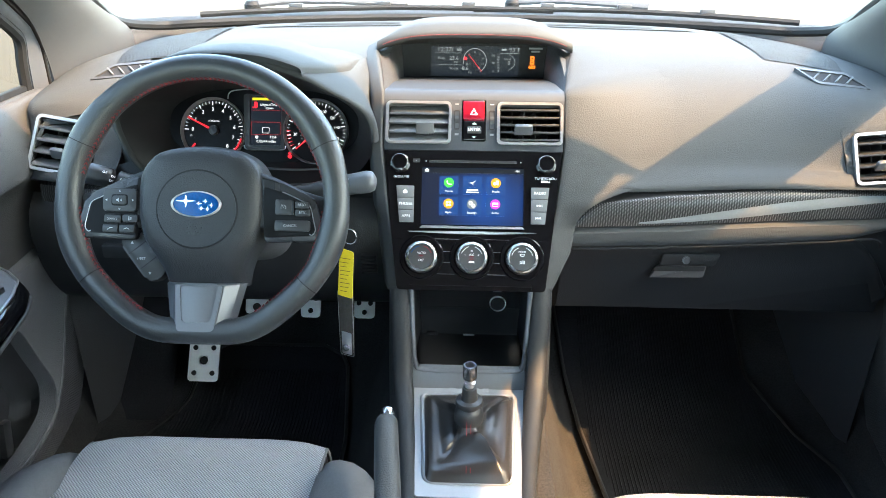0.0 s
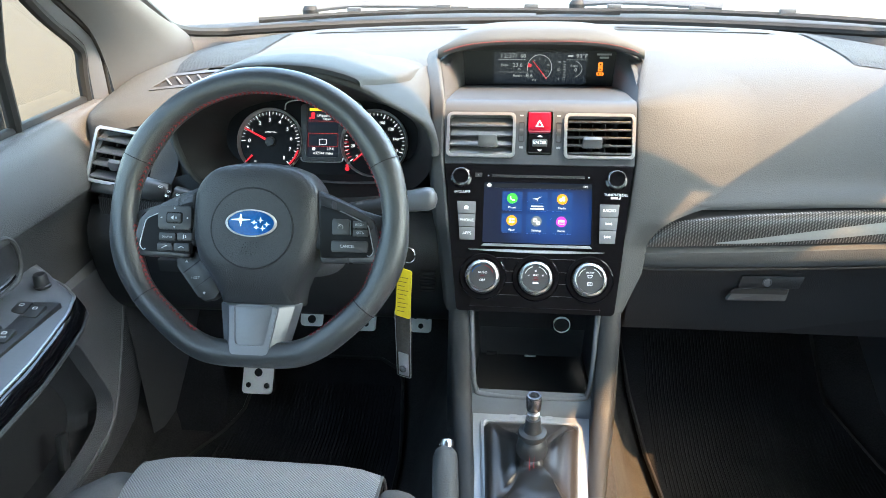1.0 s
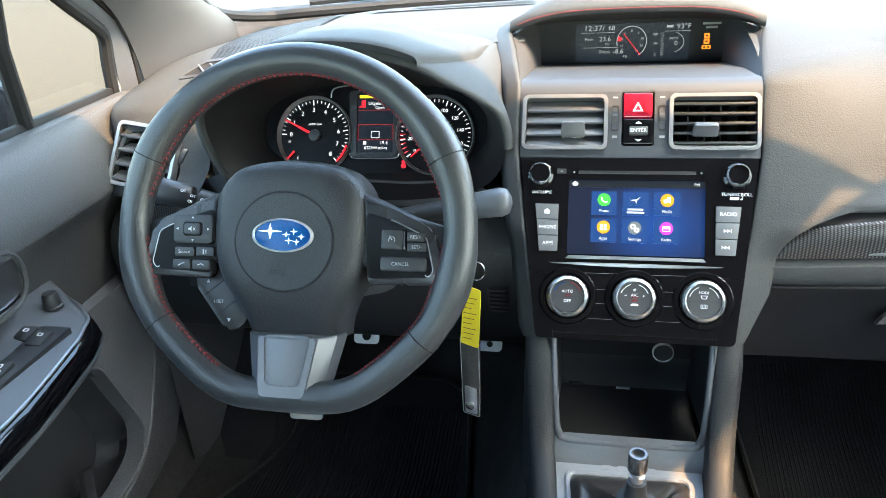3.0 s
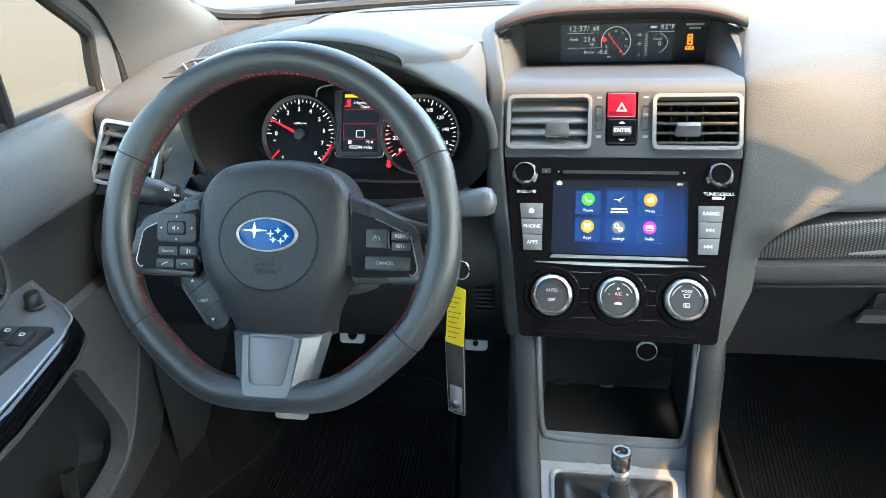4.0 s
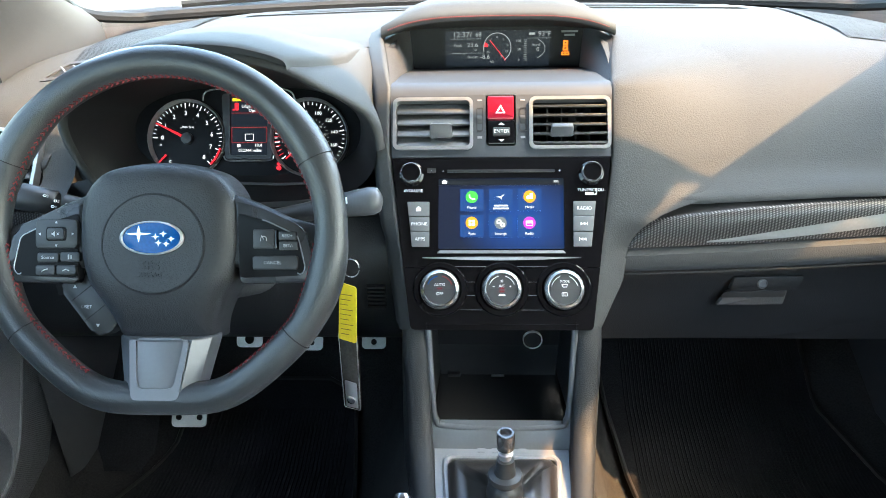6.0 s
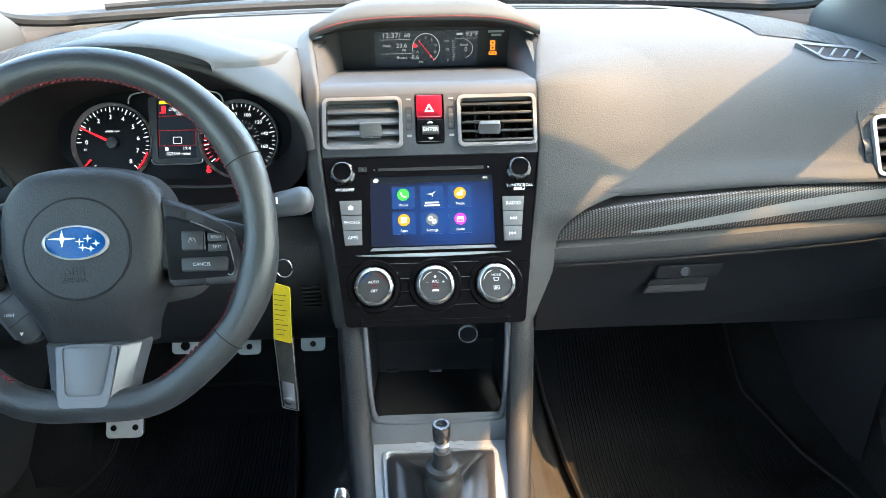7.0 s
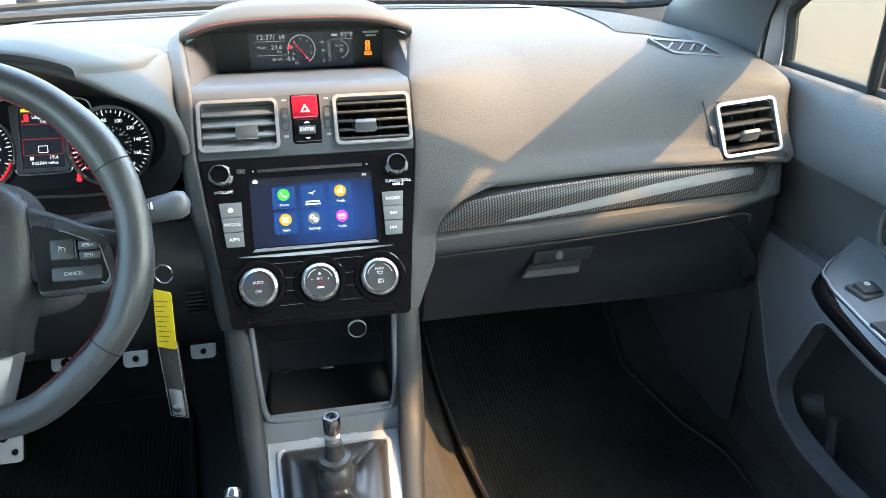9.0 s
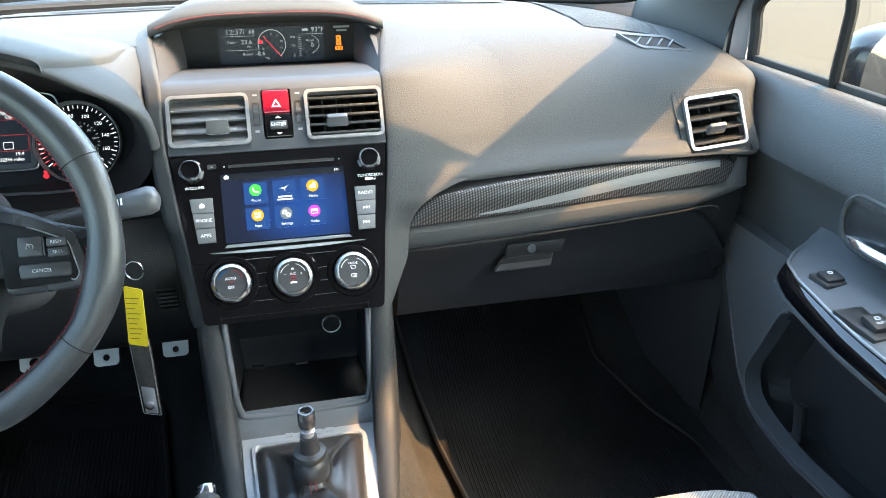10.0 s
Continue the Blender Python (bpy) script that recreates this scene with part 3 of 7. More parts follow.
xs = [-0.765, -0.735, -0.710, -0.660, -0.614, -0.572, -0.50, -0.42, -0.34, -0.26, -0.19, -0.15, -0.07, 0.07, 0.15, 0.19, 0.26, 0.34, 0.42, 0.50, 0.55, 0.588, 0.638, 0.690, 0.715, 0.735, 0.765]
up = B()
rings = []
for x in xs:
    pr = pad_profile(x)
    if abs(x) > 0.74:
        pr = [(1.75 + (y - 1.75) * 0.93, z - 0.03) for y, z in pr]
    rings.append(spline([(x, y, z) for y, z in pr], 3))
loft(up, rings, closed=False)
drop = []
for f in up.faces:                       # openings for the instruments and the upper display
    c = f.calc_center_median()
    if (abs(c.x) < 0.15 and c.y < 1.80) or (0.612 - (0.014 if c.x > 0 else 0.0) < abs(c.x) < 0.710 - (0.018 if c.x > 0 else 0.0) and 0.605 < c.z < 0.680) or (-0.572 < c.x < -0.15 and c.y < 1.66 and c.z < 0.752):
        drop.append(f)
bmesh.ops.delete(up, geom=drop, context="FACES")
part("upper_pad", up, SOFT, DASH, at="w", angle=60)

# lower body behind the trim and the knee area
lo = B()
for x0, x1, z0 in ((0.13, 0.71, 0.35), (-0.71, -0.13, 0.40)):
    rings = []
    for x in (x0, (x0 + x1) / 2, x1):
        rings.append([Vector((x, y, z)) for y, z in ((1.47, 0.575), (1.47, 0.50), (1.50, z0), (1.60, z0 - 0.01), (1.85, z0 + 0.06), (1.90, 0.60))])
    loft(lo, rings, closed=False)
part("lower_panel", lo, GLOVE, DASH, at="w")

# carbon strip and the padded roll below it on the passenger's side
def strip_y(x):
    return 1.418 + 0.035 * max(0.0, (x - 0.16) / 0.53) ** 2


STRIP = ((0.160, 0.540, 0.537), (0.166, 0.552, 0.5375), (0.174, 0.5625, 0.538), (0.190, 0.573, 0.5385), (0.2225, 0.579, 0.540), (0.302, 0.5880, 0.5425), (0.389, 0.5935, 0.5465), (0.475, 0.5975, 0.5495), (0.560, 0.5975, 0.5505), (0.640, 0.5935, 0.5500), (0.668, 0.5885, 0.5520), (0.676, 0.5760, 0.5640))


def strip_edges(x):
    for (x0, a0, b0), (x1, a1, b1) in zip(STRIP, STRIP[1:]):
        if x <= x1:
            f = (x - x0) / (x1 - x0)
            return a0 + (a1 - a0) * f, b0 + (b1 - b0) * f
    return STRIP[-1][1:]


def strip_face(x, z):
    """How far the strip's face stands before its middle line at height z."""
    hi_, lo_ = strip_edges(x)
    m_ = (hi_ + lo_) / 2
    if z > m_:
        f = (z - m_) / max(1e-6, hi_ - m_)
        return -0.003 + 0.002 * f / 0.6 if f < 0.6 else -0.001 + 0.005 * (f - 0.6) / 0.4
    return -0.003 + 0.001 * (m_ - z) / max(1e-6, m_ - lo_)


st = B()
rings = []
for i in range(44):
    x = 0.160 + 0.516 * i / 43
    y = strip_y(x)
    hi_, lo_ = strip_edges(x)
    m_ = (hi_ + lo_) / 2
    rings.append([Vector((x, y + 0.02, hi_ + 0.001)), Vector((x, y + 0.004, hi_)), Vector((x, y - 0.001, m_ + (hi_ - m_) * 0.6)), Vector((x, y - 0.003, m_)), Vector((x, y - 0.002, lo_ + 0.001)), Vector((x, y + 0.02, lo_))])
loft(st, rings, closed=False)
part("trim_strip", st, CARBON, DASH, "glossy carbon-weave trim strip", at="w", angle=60)
# black sheet paints the shade between the pad's lower edge and the strip
gp_ = B()
rings = []
for i in range(44):
    x = 0.162 + 0.510 * i / 43
    t = i / 43
    y = strip_y(x)
    hi_ = strip_edges(x)[0]
    rings.append([Vector((x, y + 0.045, hi_ + 0.012)), Vector((x, y + 0.020, hi_ + 0.003)), Vector((x, y + 0.003, hi_ - 0.001))])
loft(gp_, rings, closed=False)
part("shadow_gap", gp_, DEEP, DASH, "black sheet for the shade in the gap above the trim strip", at="w", angle=60)
sv = B()
rings = []
for i in range(20):
    x = 0.26 + 0.385 * i / 19
    t = i / 19
    y = strip_y(x)
    h = 0.0006 + 0.0082 * math.sin(math.pi * min(1, t * 0.80 + 0.02)) ** 1.0
    hi_, lo_ = strip_edges(x)
    c = lo_ + 0.006 + (hi_ - lo_ - 0.016) * t ** 1.2
    rings.append([Vector((x, y + strip_face(x, c + h * q) - 0.0009 + 0.0006 * abs(q), c + h * q)) for q in (1.0, 0.5, 0.0, -0.5, -1.0)])
loft(sv, rings, closed=False)
part("trim_blade", sv, INLAY, DASH, "pale lacquered inlay blade", at="w", angle=60)
pd = B()
rings = []
for i in range(66):
    x = 0.150 + 0.560 * i / 65
    t = i / 65
    y = strip_y(x)
    y += 1.4 * max(0.0, x - 0.694)
    bot = 0.505 + 0.014 * t + 0.022 * max(0, t - 0.8) / 0.2
    up_ = min(1.0, max(0.0, (x - 0.662) / 0.014))
    top = strip_edges(x)[1] * (1 - up_) + 0.592 * up_ if x < 0.676 else 0.592
    lo_t = min(top, 0.555)
    m_ = (lo_t + bot) / 2
    rings.append([Vector((x, y + 0.03, top)), Vector((x, y + 0.001, top - 0.001)), Vector((x, y - 0.004, top - 0.005)), Vector((x, y - 0.010, lo_t - 0.006)), Vector((x, y - 0.013, m_)), Vector((x, y - 0.009, bot + 0.004)), Vector((x, y, bot)), Vector((x, y + 0.06, bot - 0.002))])
loft(pd, rings, closed=False)
part("padded_roll", pd, SOFT, DASH, at="w", angle=60)
# the same on the driver's outer end
for s0, s1, nm, mt in ((-0.70, -0.545, "trim_strip", CARBON), ):
    b = B()
    rings = []
    for i in range(8):
        x = s0 + (s1 - s0) * i / 7
        y = 1.45 - 0.03 * i / 7
        rings.append([Vector((x, y + 0.02, 0.585)), Vector((x, y, 0.582)), Vector((x, y - 0.004, 0.565)), Vector((x, y, 0.548)), Vector((x, y + 0.02, 0.545))])
    loft(b, rings, closed=False)
    part(nm, b, mt, DASH, at="w", angle=60)
kp = B()
rings = []
for x in (-0.72, -0.66, -0.55, -0.45, -0.25, -0.17, -0.135):
    rings.append(spline([(x, y, z) for y, z in ((1.46, 0.565), (1.435, 0.54), (1.425, 0.50), (1.435, 0.44), (1.465, 0.38), (1.51, 0.345), (1.60, 0.325))], 3))
loft(kp, rings, closed=False)
part("knee_panel", kp, GLOVE, DASH, "dark knee panel under the steering column", at="w", angle=60)
sw = B()
for k in range(3):
    slab(sw, -0.60 + 0.05 * k, -0.558 + 0.05 * k, 1.412, 1.43, 0.470, 0.492, 0.002)
part("switch_bank", sw, BUTTON, DASH, "blank dark switches", at="w")
for k in range(6):
    sp = B()
    slab(sp, -0.178, -0.153, 1.418, 1.43, 0.478 - 0.006 * k, 0.481 - 0.006 * k)
    part("speaker_slot", sp, DEEP, DASH, at="w")

# speaker grilles on the top corners and the defroster slot
def on_pad(x, y):
    """Height of the pad's top."""
    pr = sorted(pad_profile(x)[1:9])
    for (y0, z0), (y1, z1) in zip(pr, pr[1:]):
        if y0 <= y <= y1:
            return z0 + (z1 - z0) * (y - y0) / (y1 - y0)
    return 0.74


def draped(bm, quad, nu, nv, lift):
    """A patch laid on the pad between four corners."""
    a, b, c, d = (Vector(q) for q in quad)
    rows = []
    for i in range(nu + 1):
        l, r = a.lerp(b, i / nu), d.lerp(c, i / nu)
        rows.append([Vector((*l.lerp(r, j / nv), 0)) for j in range(nv + 1)])
    for r in rows:
        for p in r:
            p.z = on_pad(p.x, p.y) + lift
    return loft(bm, rows, closed=False)


for s in (-1, 1):
    gr = B()
    draped(gr, [(s * 0.545, 2.08), (s * 0.505, 1.675), (s * 0.630, 1.640), (s * 0.722, 1.96)], 16, 8, 0.0025)
    part("speaker_grille", gr, GRILLE, DASH, "fine perforated speaker grille", at="w", angle=60)
for s in (-1, 1):
    df = B()
    draped(df, [(s * 0.17, base_y(0.17) - 0.112), (s * 0.40, base_y(0.40) - 0.112), (s * 0.40, base_y(0.40) - 0.130), (s * 0.17, base_y(0.17) - 0.134)], 10, 2, 0.0045)
    part("defroster_slot", df, DEEP, DASH, "dark defroster slot", at="w", angle=60)
    df = B()
    draped(df, [(s * 0.12, base_y(0.12) - 0.070), (s * 0.46, base_y(0.46) - 0.075), (s * 0.485, base_y(0.485) - 0.145), (s * 0.12, base_y(0.12) - 0.150)], 10, 3, 0.0025)
    part("defroster_trim", df, SOFT, DASH, "grey defroster moulding", at="w", angle=60)


# ---- air vents ----
def air_vent(m, w, h, slats, tilt, label, tab_x=0.1, tab_v=-0.13):
    v = thing("air_vent", m, label, "air vent", "dashboard air vents")
    fr = B()
    plate(fr, rrect(w, h, 0.008), [rrect(w - 0.0088, h - 0.0088, 0.005)], -0.012, 0.0035)
    part("frame", fr, SILVER, v, "matt silver frame")
    ho = B()
    iw, ih = w - 0.0088, h - 0.0088
    for a, b_, c, d in ((-iw / 2 - 0.002, -iw / 2, -ih / 2, ih / 2), (iw / 2, iw / 2 + 0.002, -ih / 2, ih / 2), (-iw / 2, iw / 2, ih / 2, ih / 2 + 0.002), (-iw / 2, iw / 2, -ih / 2 - 0.002, -ih / 2)):
        slab(ho, a, b_, c, d, -0.06, -0.001)
    slab(ho, -iw / 2, iw / 2, -ih / 2, ih / 2, -0.062, -0.058)
    part("housing", ho, DEEP, v, "black duct")
    for k in range(slats):
        y = ih * ((k + 0.5) / slats - 0.5)
        b = B()
        box(b, iw, 0.0034, 0.021, T(0, y, -0.009) @ Matrix.Rotation(radians(tilt), 4, "X"), 0.0009)
        # shut slats paler, open ones darker: light on one plastic put into colour
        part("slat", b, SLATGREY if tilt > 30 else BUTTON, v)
    for k in range(5):
        b = B()
        slab(b, -0.001, 0.001, -ih / 2, ih / 2, -0.055, -0.030, 0, T(iw * ((k + 0.5) / 5 - 0.5), 0, 0) @ Matrix.Rotation(radians(14), 4, "Y"))
        part("vane", b, BUTTON, v)
    tm = T(tab_x * w, tab_v * h, 0.002) @ Matrix.Rotation(radians(24 if tilt > 40 else 58), 4, "X")
    b = B()
    prism(b, rounded([(-0.0150, -0.009), (0.0150, -0.009), (0.0135, 0.009), (-0.0135, 0.009)], 0.003), -0.001, 0.005, tm, 0.0015)
    tb = part("tab", b, SLATGREY, v, "grey direction tab")
    b = B()
    slab(b, -0.013, 0.013, -0.0100, -0.0086, 0.0005, 0.0045, 0.0006, tm)
    part("chrome_lip", b, CHROME, tb)
    return v


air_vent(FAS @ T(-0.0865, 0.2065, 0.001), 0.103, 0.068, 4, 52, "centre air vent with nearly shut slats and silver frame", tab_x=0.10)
air_vent(FAS @ T(0.0880, 0.2065, 0.001), 0.103, 0.068, 5, 12, "centre air vent with open slats toned dark as in shade, silver frame", tab_x=-0.10)
for s in (-1, 1):
    shear = Matrix.Identity(4)
    shear[0][1] = -0.158 if s > 0 else 0.54
    turn, rise, back = (4.84, 0.042, 0.0030) if s > 0 else (12, 0.0, 0.010)
    vm = axes((s * (0.638 if s > 0 else 0.662), 1.4645 if s > 0 else 1.469, 0.6445 if s > 0 else 0.642), (math.cos(radians(turn)), -s * math.sin(radians(turn)), rise), (0, 0.43, 0.90)) @ shear
    pn = B()
    wide, end = (0.058, 0.060) if s > 0 else (0.054, 0.0485)
    plate(pn, rounded([(-s * wide, -0.049), (s * end, -0.049), (s * end, 0.048), (-s * wide, 0.048)][::s], 0.006), [rrect(0.084, 0.074, 0.008)], -0.07, 0.0, vm @ T(0, 0, -back))
    part("vent_panel", pn, SOFT, DASH, "satin grey surround of the outer vent", at="w")
    air_vent(vm @ T(0, 0, -0.001), 0.093, 0.080, 4, 34 if s < 0 else 24, "square outer air vent beside the door, silver framed", tab_x=-0.02 * s)
    wl = B()
    lathe(wl, [(0, -0.004), (0.018, -0.004), (0.018, 0.004), (0, 0.004)], vm @ T(-s * 0.054, -0.003, -0.018) @ Matrix.Rotation(radians(90), 4, "Y"), 20)
    part("thumb_wheel", wl, BUTTON, DASH, at="w")
    # side window demister
    dv = thing("demister_vent", axes((s * 0.594, 1.600, on_pad(0.594, 1.600) + 0.0015), (1, -s * 0.02, -s * 0.10), (0, 0.955, 0.295)), "small slanted side demister vent on the dashboard top", "air vent", "demister vents")
    o = [(x + s * (0.014 if y < 0 else -0.014), y) for x, y in [(-0.045, 0.025), (0.045, 0.025), (0.045, -0.025), (-0.045, -0.025)]]
    inn = [(x * 0.87, y * 0.70) for x, y in o]
    b = B()
    plate(b, rounded(o, 0.008), [rounded(inn, 0.004)], -0.012, 0.0035)
    part("frame", b, HARD, dv)
    b = B()
    prism(b, rounded(inn, 0.004), -0.006, 0.0014)
    part("duct", b, DEEP, dv)
    for k in range(4):
        b = B()
        box(b, 0.0022, 0.030, 0.006, T(-0.028 + 0.019 * k, 0, 0.0022) @ Matrix.Rotation(radians(-35 * s), 4, "Z") @ Matrix.Rotation(radians(30 * s), 4, "Y"), 0.0008)
        part("fin", b, KEYGREY, dv)

# ---- centre stack ----
CS = thing("center_fascia", FAS, "satin grey centre fascia around the middle vents", "fascia")
fp = B()
plate(fp, rounded([(-0.1395, 0.163), (0.1395, 0.163), (0.1418, 0.244), (-0.1418, 0.244)], 0.0005), [rrect(0.098, 0.063, 0.006, cx=-0.0865, cy=0.2065), rrect(0.098, 0.063, 0.006, cx=0.088, cy=0.2065), rrect(0.038, 0.068, 0.004, cx=0.0005, cy=0.2115)], -0.03, 0.0)
part("front_panel", fp, FASCIA, CS)
tp = B()
inv = FAS.inverted()
rings = []
for i in range(13):
    u = -1 + i / 6
    prof = [FAS @ Vector((0.1418 * u, 0.2438, 0)), FAS @ Vector((0.142 * u, 0.250, -0.0007)), FAS @ Vector((0.142 * u, 0.2565, -0.0032)), FAS @ Vector((0.1418 * u, 0.2620, -0.0080)), FAS @ Vector((0.1415 * u, 0.2660, -0.0145)), FAS @ Vector((0.1405 * u, 0.2700, -0.024)), Vector((0.137 * u, 1.60, 0.722)), Vector((0.134 * u, 1.67, 0.712)), Vector((0.131 * u, 1.745, 0.700))]
    rings.append(prof)
loft(tp, rings, closed=False)
part("top_panel", tp, FASCIA, CS, at="w", angle=60)
for sx, nm in ((-0.0265, "thumb_wheel"), (0.0285, "thumb_wheel")):
    b = B()
    plate(b, rrect(0.0085, 0.031, 0.002, cx=sx, cy=0.2117), [rrect(0.0065, 0.028, 0.0015, cx=sx, cy=0.2117)], -0.001, 0.0012)
    part("wheel_surround", b, DEEP, CS)
    b = B()
    lathe(b, [(0, -0.003), (0.0135, -0.003), (0.0135, 0.003), (0, 0.003)], T(sx, 0.2117, -0.0122) @ Matrix.Rotation(radians(90), 4, "Y"), 24)
    part(nm, b, BUTTON, CS)
    b = B()
    slab(b, sx - 0.003, sx + 0.003, 0.236, 0.238, 0.0, 0.0006)
    part("mark", b, GREYINK, CS)
    b = B()
    slab(b, sx - 0.003, sx + 0.003, 0.187, 0.190, 0.0, 0.0006)
    part("mark", b, GREYINK, CS)

hz = thing("hazard_button", FAS @ T(0.0, 0.227, 0), "red hazard warning button with a white triangle", "button")
b = B()
prism(b, rrect(0.034, 0.030, 0.002), -0.02, 0.003, bev=0.0015)
part("cap", b, REDLENS, hz)
b = B()
tri_o, tri_i = [(-0.0062, -0.008), (0.0062, -0.008), (0, 0.003)], [(-0.0036, -0.0065), (0.0036, -0.0065), (0, 0.0)]
plate(b, tri_o, [tri_i], 0.003, 0.0036)
part("triangle", b, WHITEINK, hz)
en = thing("info_switch", FAS @ T(0.001, 0.195, 0), "small black rocker switch lettered ENTER", "switch")
b = B()
prism(b, rrect(0.035, 0.030, 0.002), -0.02, 0.001, bev=0.0008)
part("surround", b, GLOSS, en)
b = B()
prism(b, rrect(0.022, 0.011, 0.002), 0.001, 0.006, bev=0.002)
part("rocker", b, BUTTON, en)
b = B()
words(b, "ENTER", 0.0065, T(0, 0, 0.0062))
prism(b, [(-0.004, 0.0095), (0.004, 0.0095), (0, 0.0125)], 0.001, 0.0014)
prism(b, [(-0.004, -0.0095), (0, -0.0125), (0.004, -0.0095)], 0.001, 0.0014)
part("mark", b, WHITEINK, en)

# head unit
HU = thing("head_unit", FAS, "gloss black head unit with a lit blue touchscreen", "car radio")
b = B()
o = [(-0.138, 0.161), (0.138, 0.161), (0.123, 0.022), (-0.123, 0.022)]
plate(b, o, [rrect(0.158, 0.090, 0.002, cx=0.0, cy=0.090)], -0.02, 0.002)
part("bezel", b, GLOSS, HU)
b = B()
prism(b, rrect(0.160, 0.092, 0.001, cx=0, cy=0.090), -0.01, 0.0)
part("screen", b, E_BLUE, HU, "lit blue touchscreen")
b = B()
slab(b, -0.079, 0.079, 0.1265, 0.1345, 0.0, 0.0004)
part("status_bar", b, E_DARK, HU)
b = B()
slab(b, -0.068, 0.068, 0.1435, 0.1465, 0.0015, 0.0024)
part("disc_slot", b, DEEP, HU)
b = B()
slab(b, -0.068, 0.068, 0.1425, 0.1433, 0.0015, 0.003, 0.0003)
part("slot_lip", b, BUTTON, HU)
for k, (ix, iy, mt) in enumerate(((-0.0368, 0.1085, E_GREEN), (0, 0.1085, E_TILE), (0.0362, 0.1087, E_ORANGE), (-0.0368, 0.0755, E_YEL), (-0.0005, 0.0752, E_GREY), (0.0357, 0.0753, E_PURPLE))):
    b = B()
    prism(b, rrect(0.0298, 0.0285, 0.0015, cx=ix, cy=iy - 0.001), 0.0, 0.0005)
    part("tile", b, E_TILE, HU)
    b = B()
    if k == 1:
        prism(b, rrect(0.0155, 0.0135, 0.002, cx=ix, cy=iy + 0.003), 0.0, 0.0009)
    else:
        prism(b, oval(0.0078, 0.0078, 24, ix, iy + 0.003), 0.0, 0.0009)
    ic = part("icon", b, E_ORANGE if k == 3 else mt, HU)
    b = B()
    if k == 0:
        tube(b, spline([(ix - 0.003, iy + 0.006, 0.001), (ix - 0.002, iy + 0.002, 0.001), (ix + 0.002, iy + 0.0, 0.001), (ix + 0.004, iy + 0.001, 0.001)], 4), 0.0009, 6)
    elif k == 1:
        prism(b, [(ix - 0.007, iy + 0.003), (ix, iy + 0.0038), (ix + 0.006, iy + 0.007), (ix + 0.001, iy + 0.0025), (ix + 0.001, iy - 0.001), (ix - 0.001, iy + 0.002)], 0.0009, 0.0012)
    elif k == 2:
        slab(b, ix, ix + 0.004, iy, iy + 0.007, 0.0009, 0.0012)
        prism(b, oval(0.0024, 0.0024, 14, ix - 0.002, iy + 0.002), 0.0009, 0.0013)
    elif k == 3:
        for dx, dy in ((-0.0022, 0.005), (0.0022, 0.005), (-0.0022, 0.0008), (0.0022, 0.0008)):
            slab(b, ix + dx - 0.0018, ix + dx + 0.0018, iy + dy - 0.0016, iy + dy + 0.0016, 0.0009, 0.0012)
    elif k == 4:
        plate(b, oval(0.0032, 0.0032, 16, ix - 0.002, iy + 0.0045), [oval(0.0014, 0.0014, 10, ix - 0.002, iy + 0.0045)], 0.0009, 0.0012)
        plate(b, oval(0.003, 0.003, 16, ix + 0.0025, iy + 0.0005), [oval(0.0012, 0.0012, 10, ix + 0.0025, iy + 0.0005)], 0.0009, 0.0012)
    else:
        plate(b, rrect(0.009, 0.0066, 0.001, cx=ix, cy=iy + 0.0025), [rrect(0.0074, 0.0022, 0.0004, cx=ix, cy=iy + 0.0012)], 0.0009, 0.0012)
    part("symbol", b, E_WHITE, ic)
    b = B()
    if k == 1:
        slab(b, ix - 0.009, ix + 0.009, iy - 0.0092, iy - 0.0072, 0.0, 0.0008)
        slab(b, ix - 0.010, ix + 0.010, iy - 0.0128, iy - 0.0108, 0.0, 0.0008)
    else:
        words(b, ("Phone", "", "Media", "Apps", "Settings", "Radio")[k], 0.0048, T(ix, iy - 0.0105, 0.0008))
    part("caption", b, E_WHITE, HU)
b = B()
prism(b, [(-0.0745, 0.1285), (-0.0685, 0.1285), (-0.0685, 0.131), (-0.0675, 0.131), (-0.0715, 0.134), (-0.0755, 0.131), (-0.0745, 0.131)], 0.0004, 0.0008)
words(b, "FM", 0.005, T(0.0695, 0.1305, 0.0008))
part("status_marks", b, E_WHITE, HU)["kind"] = "stuff"
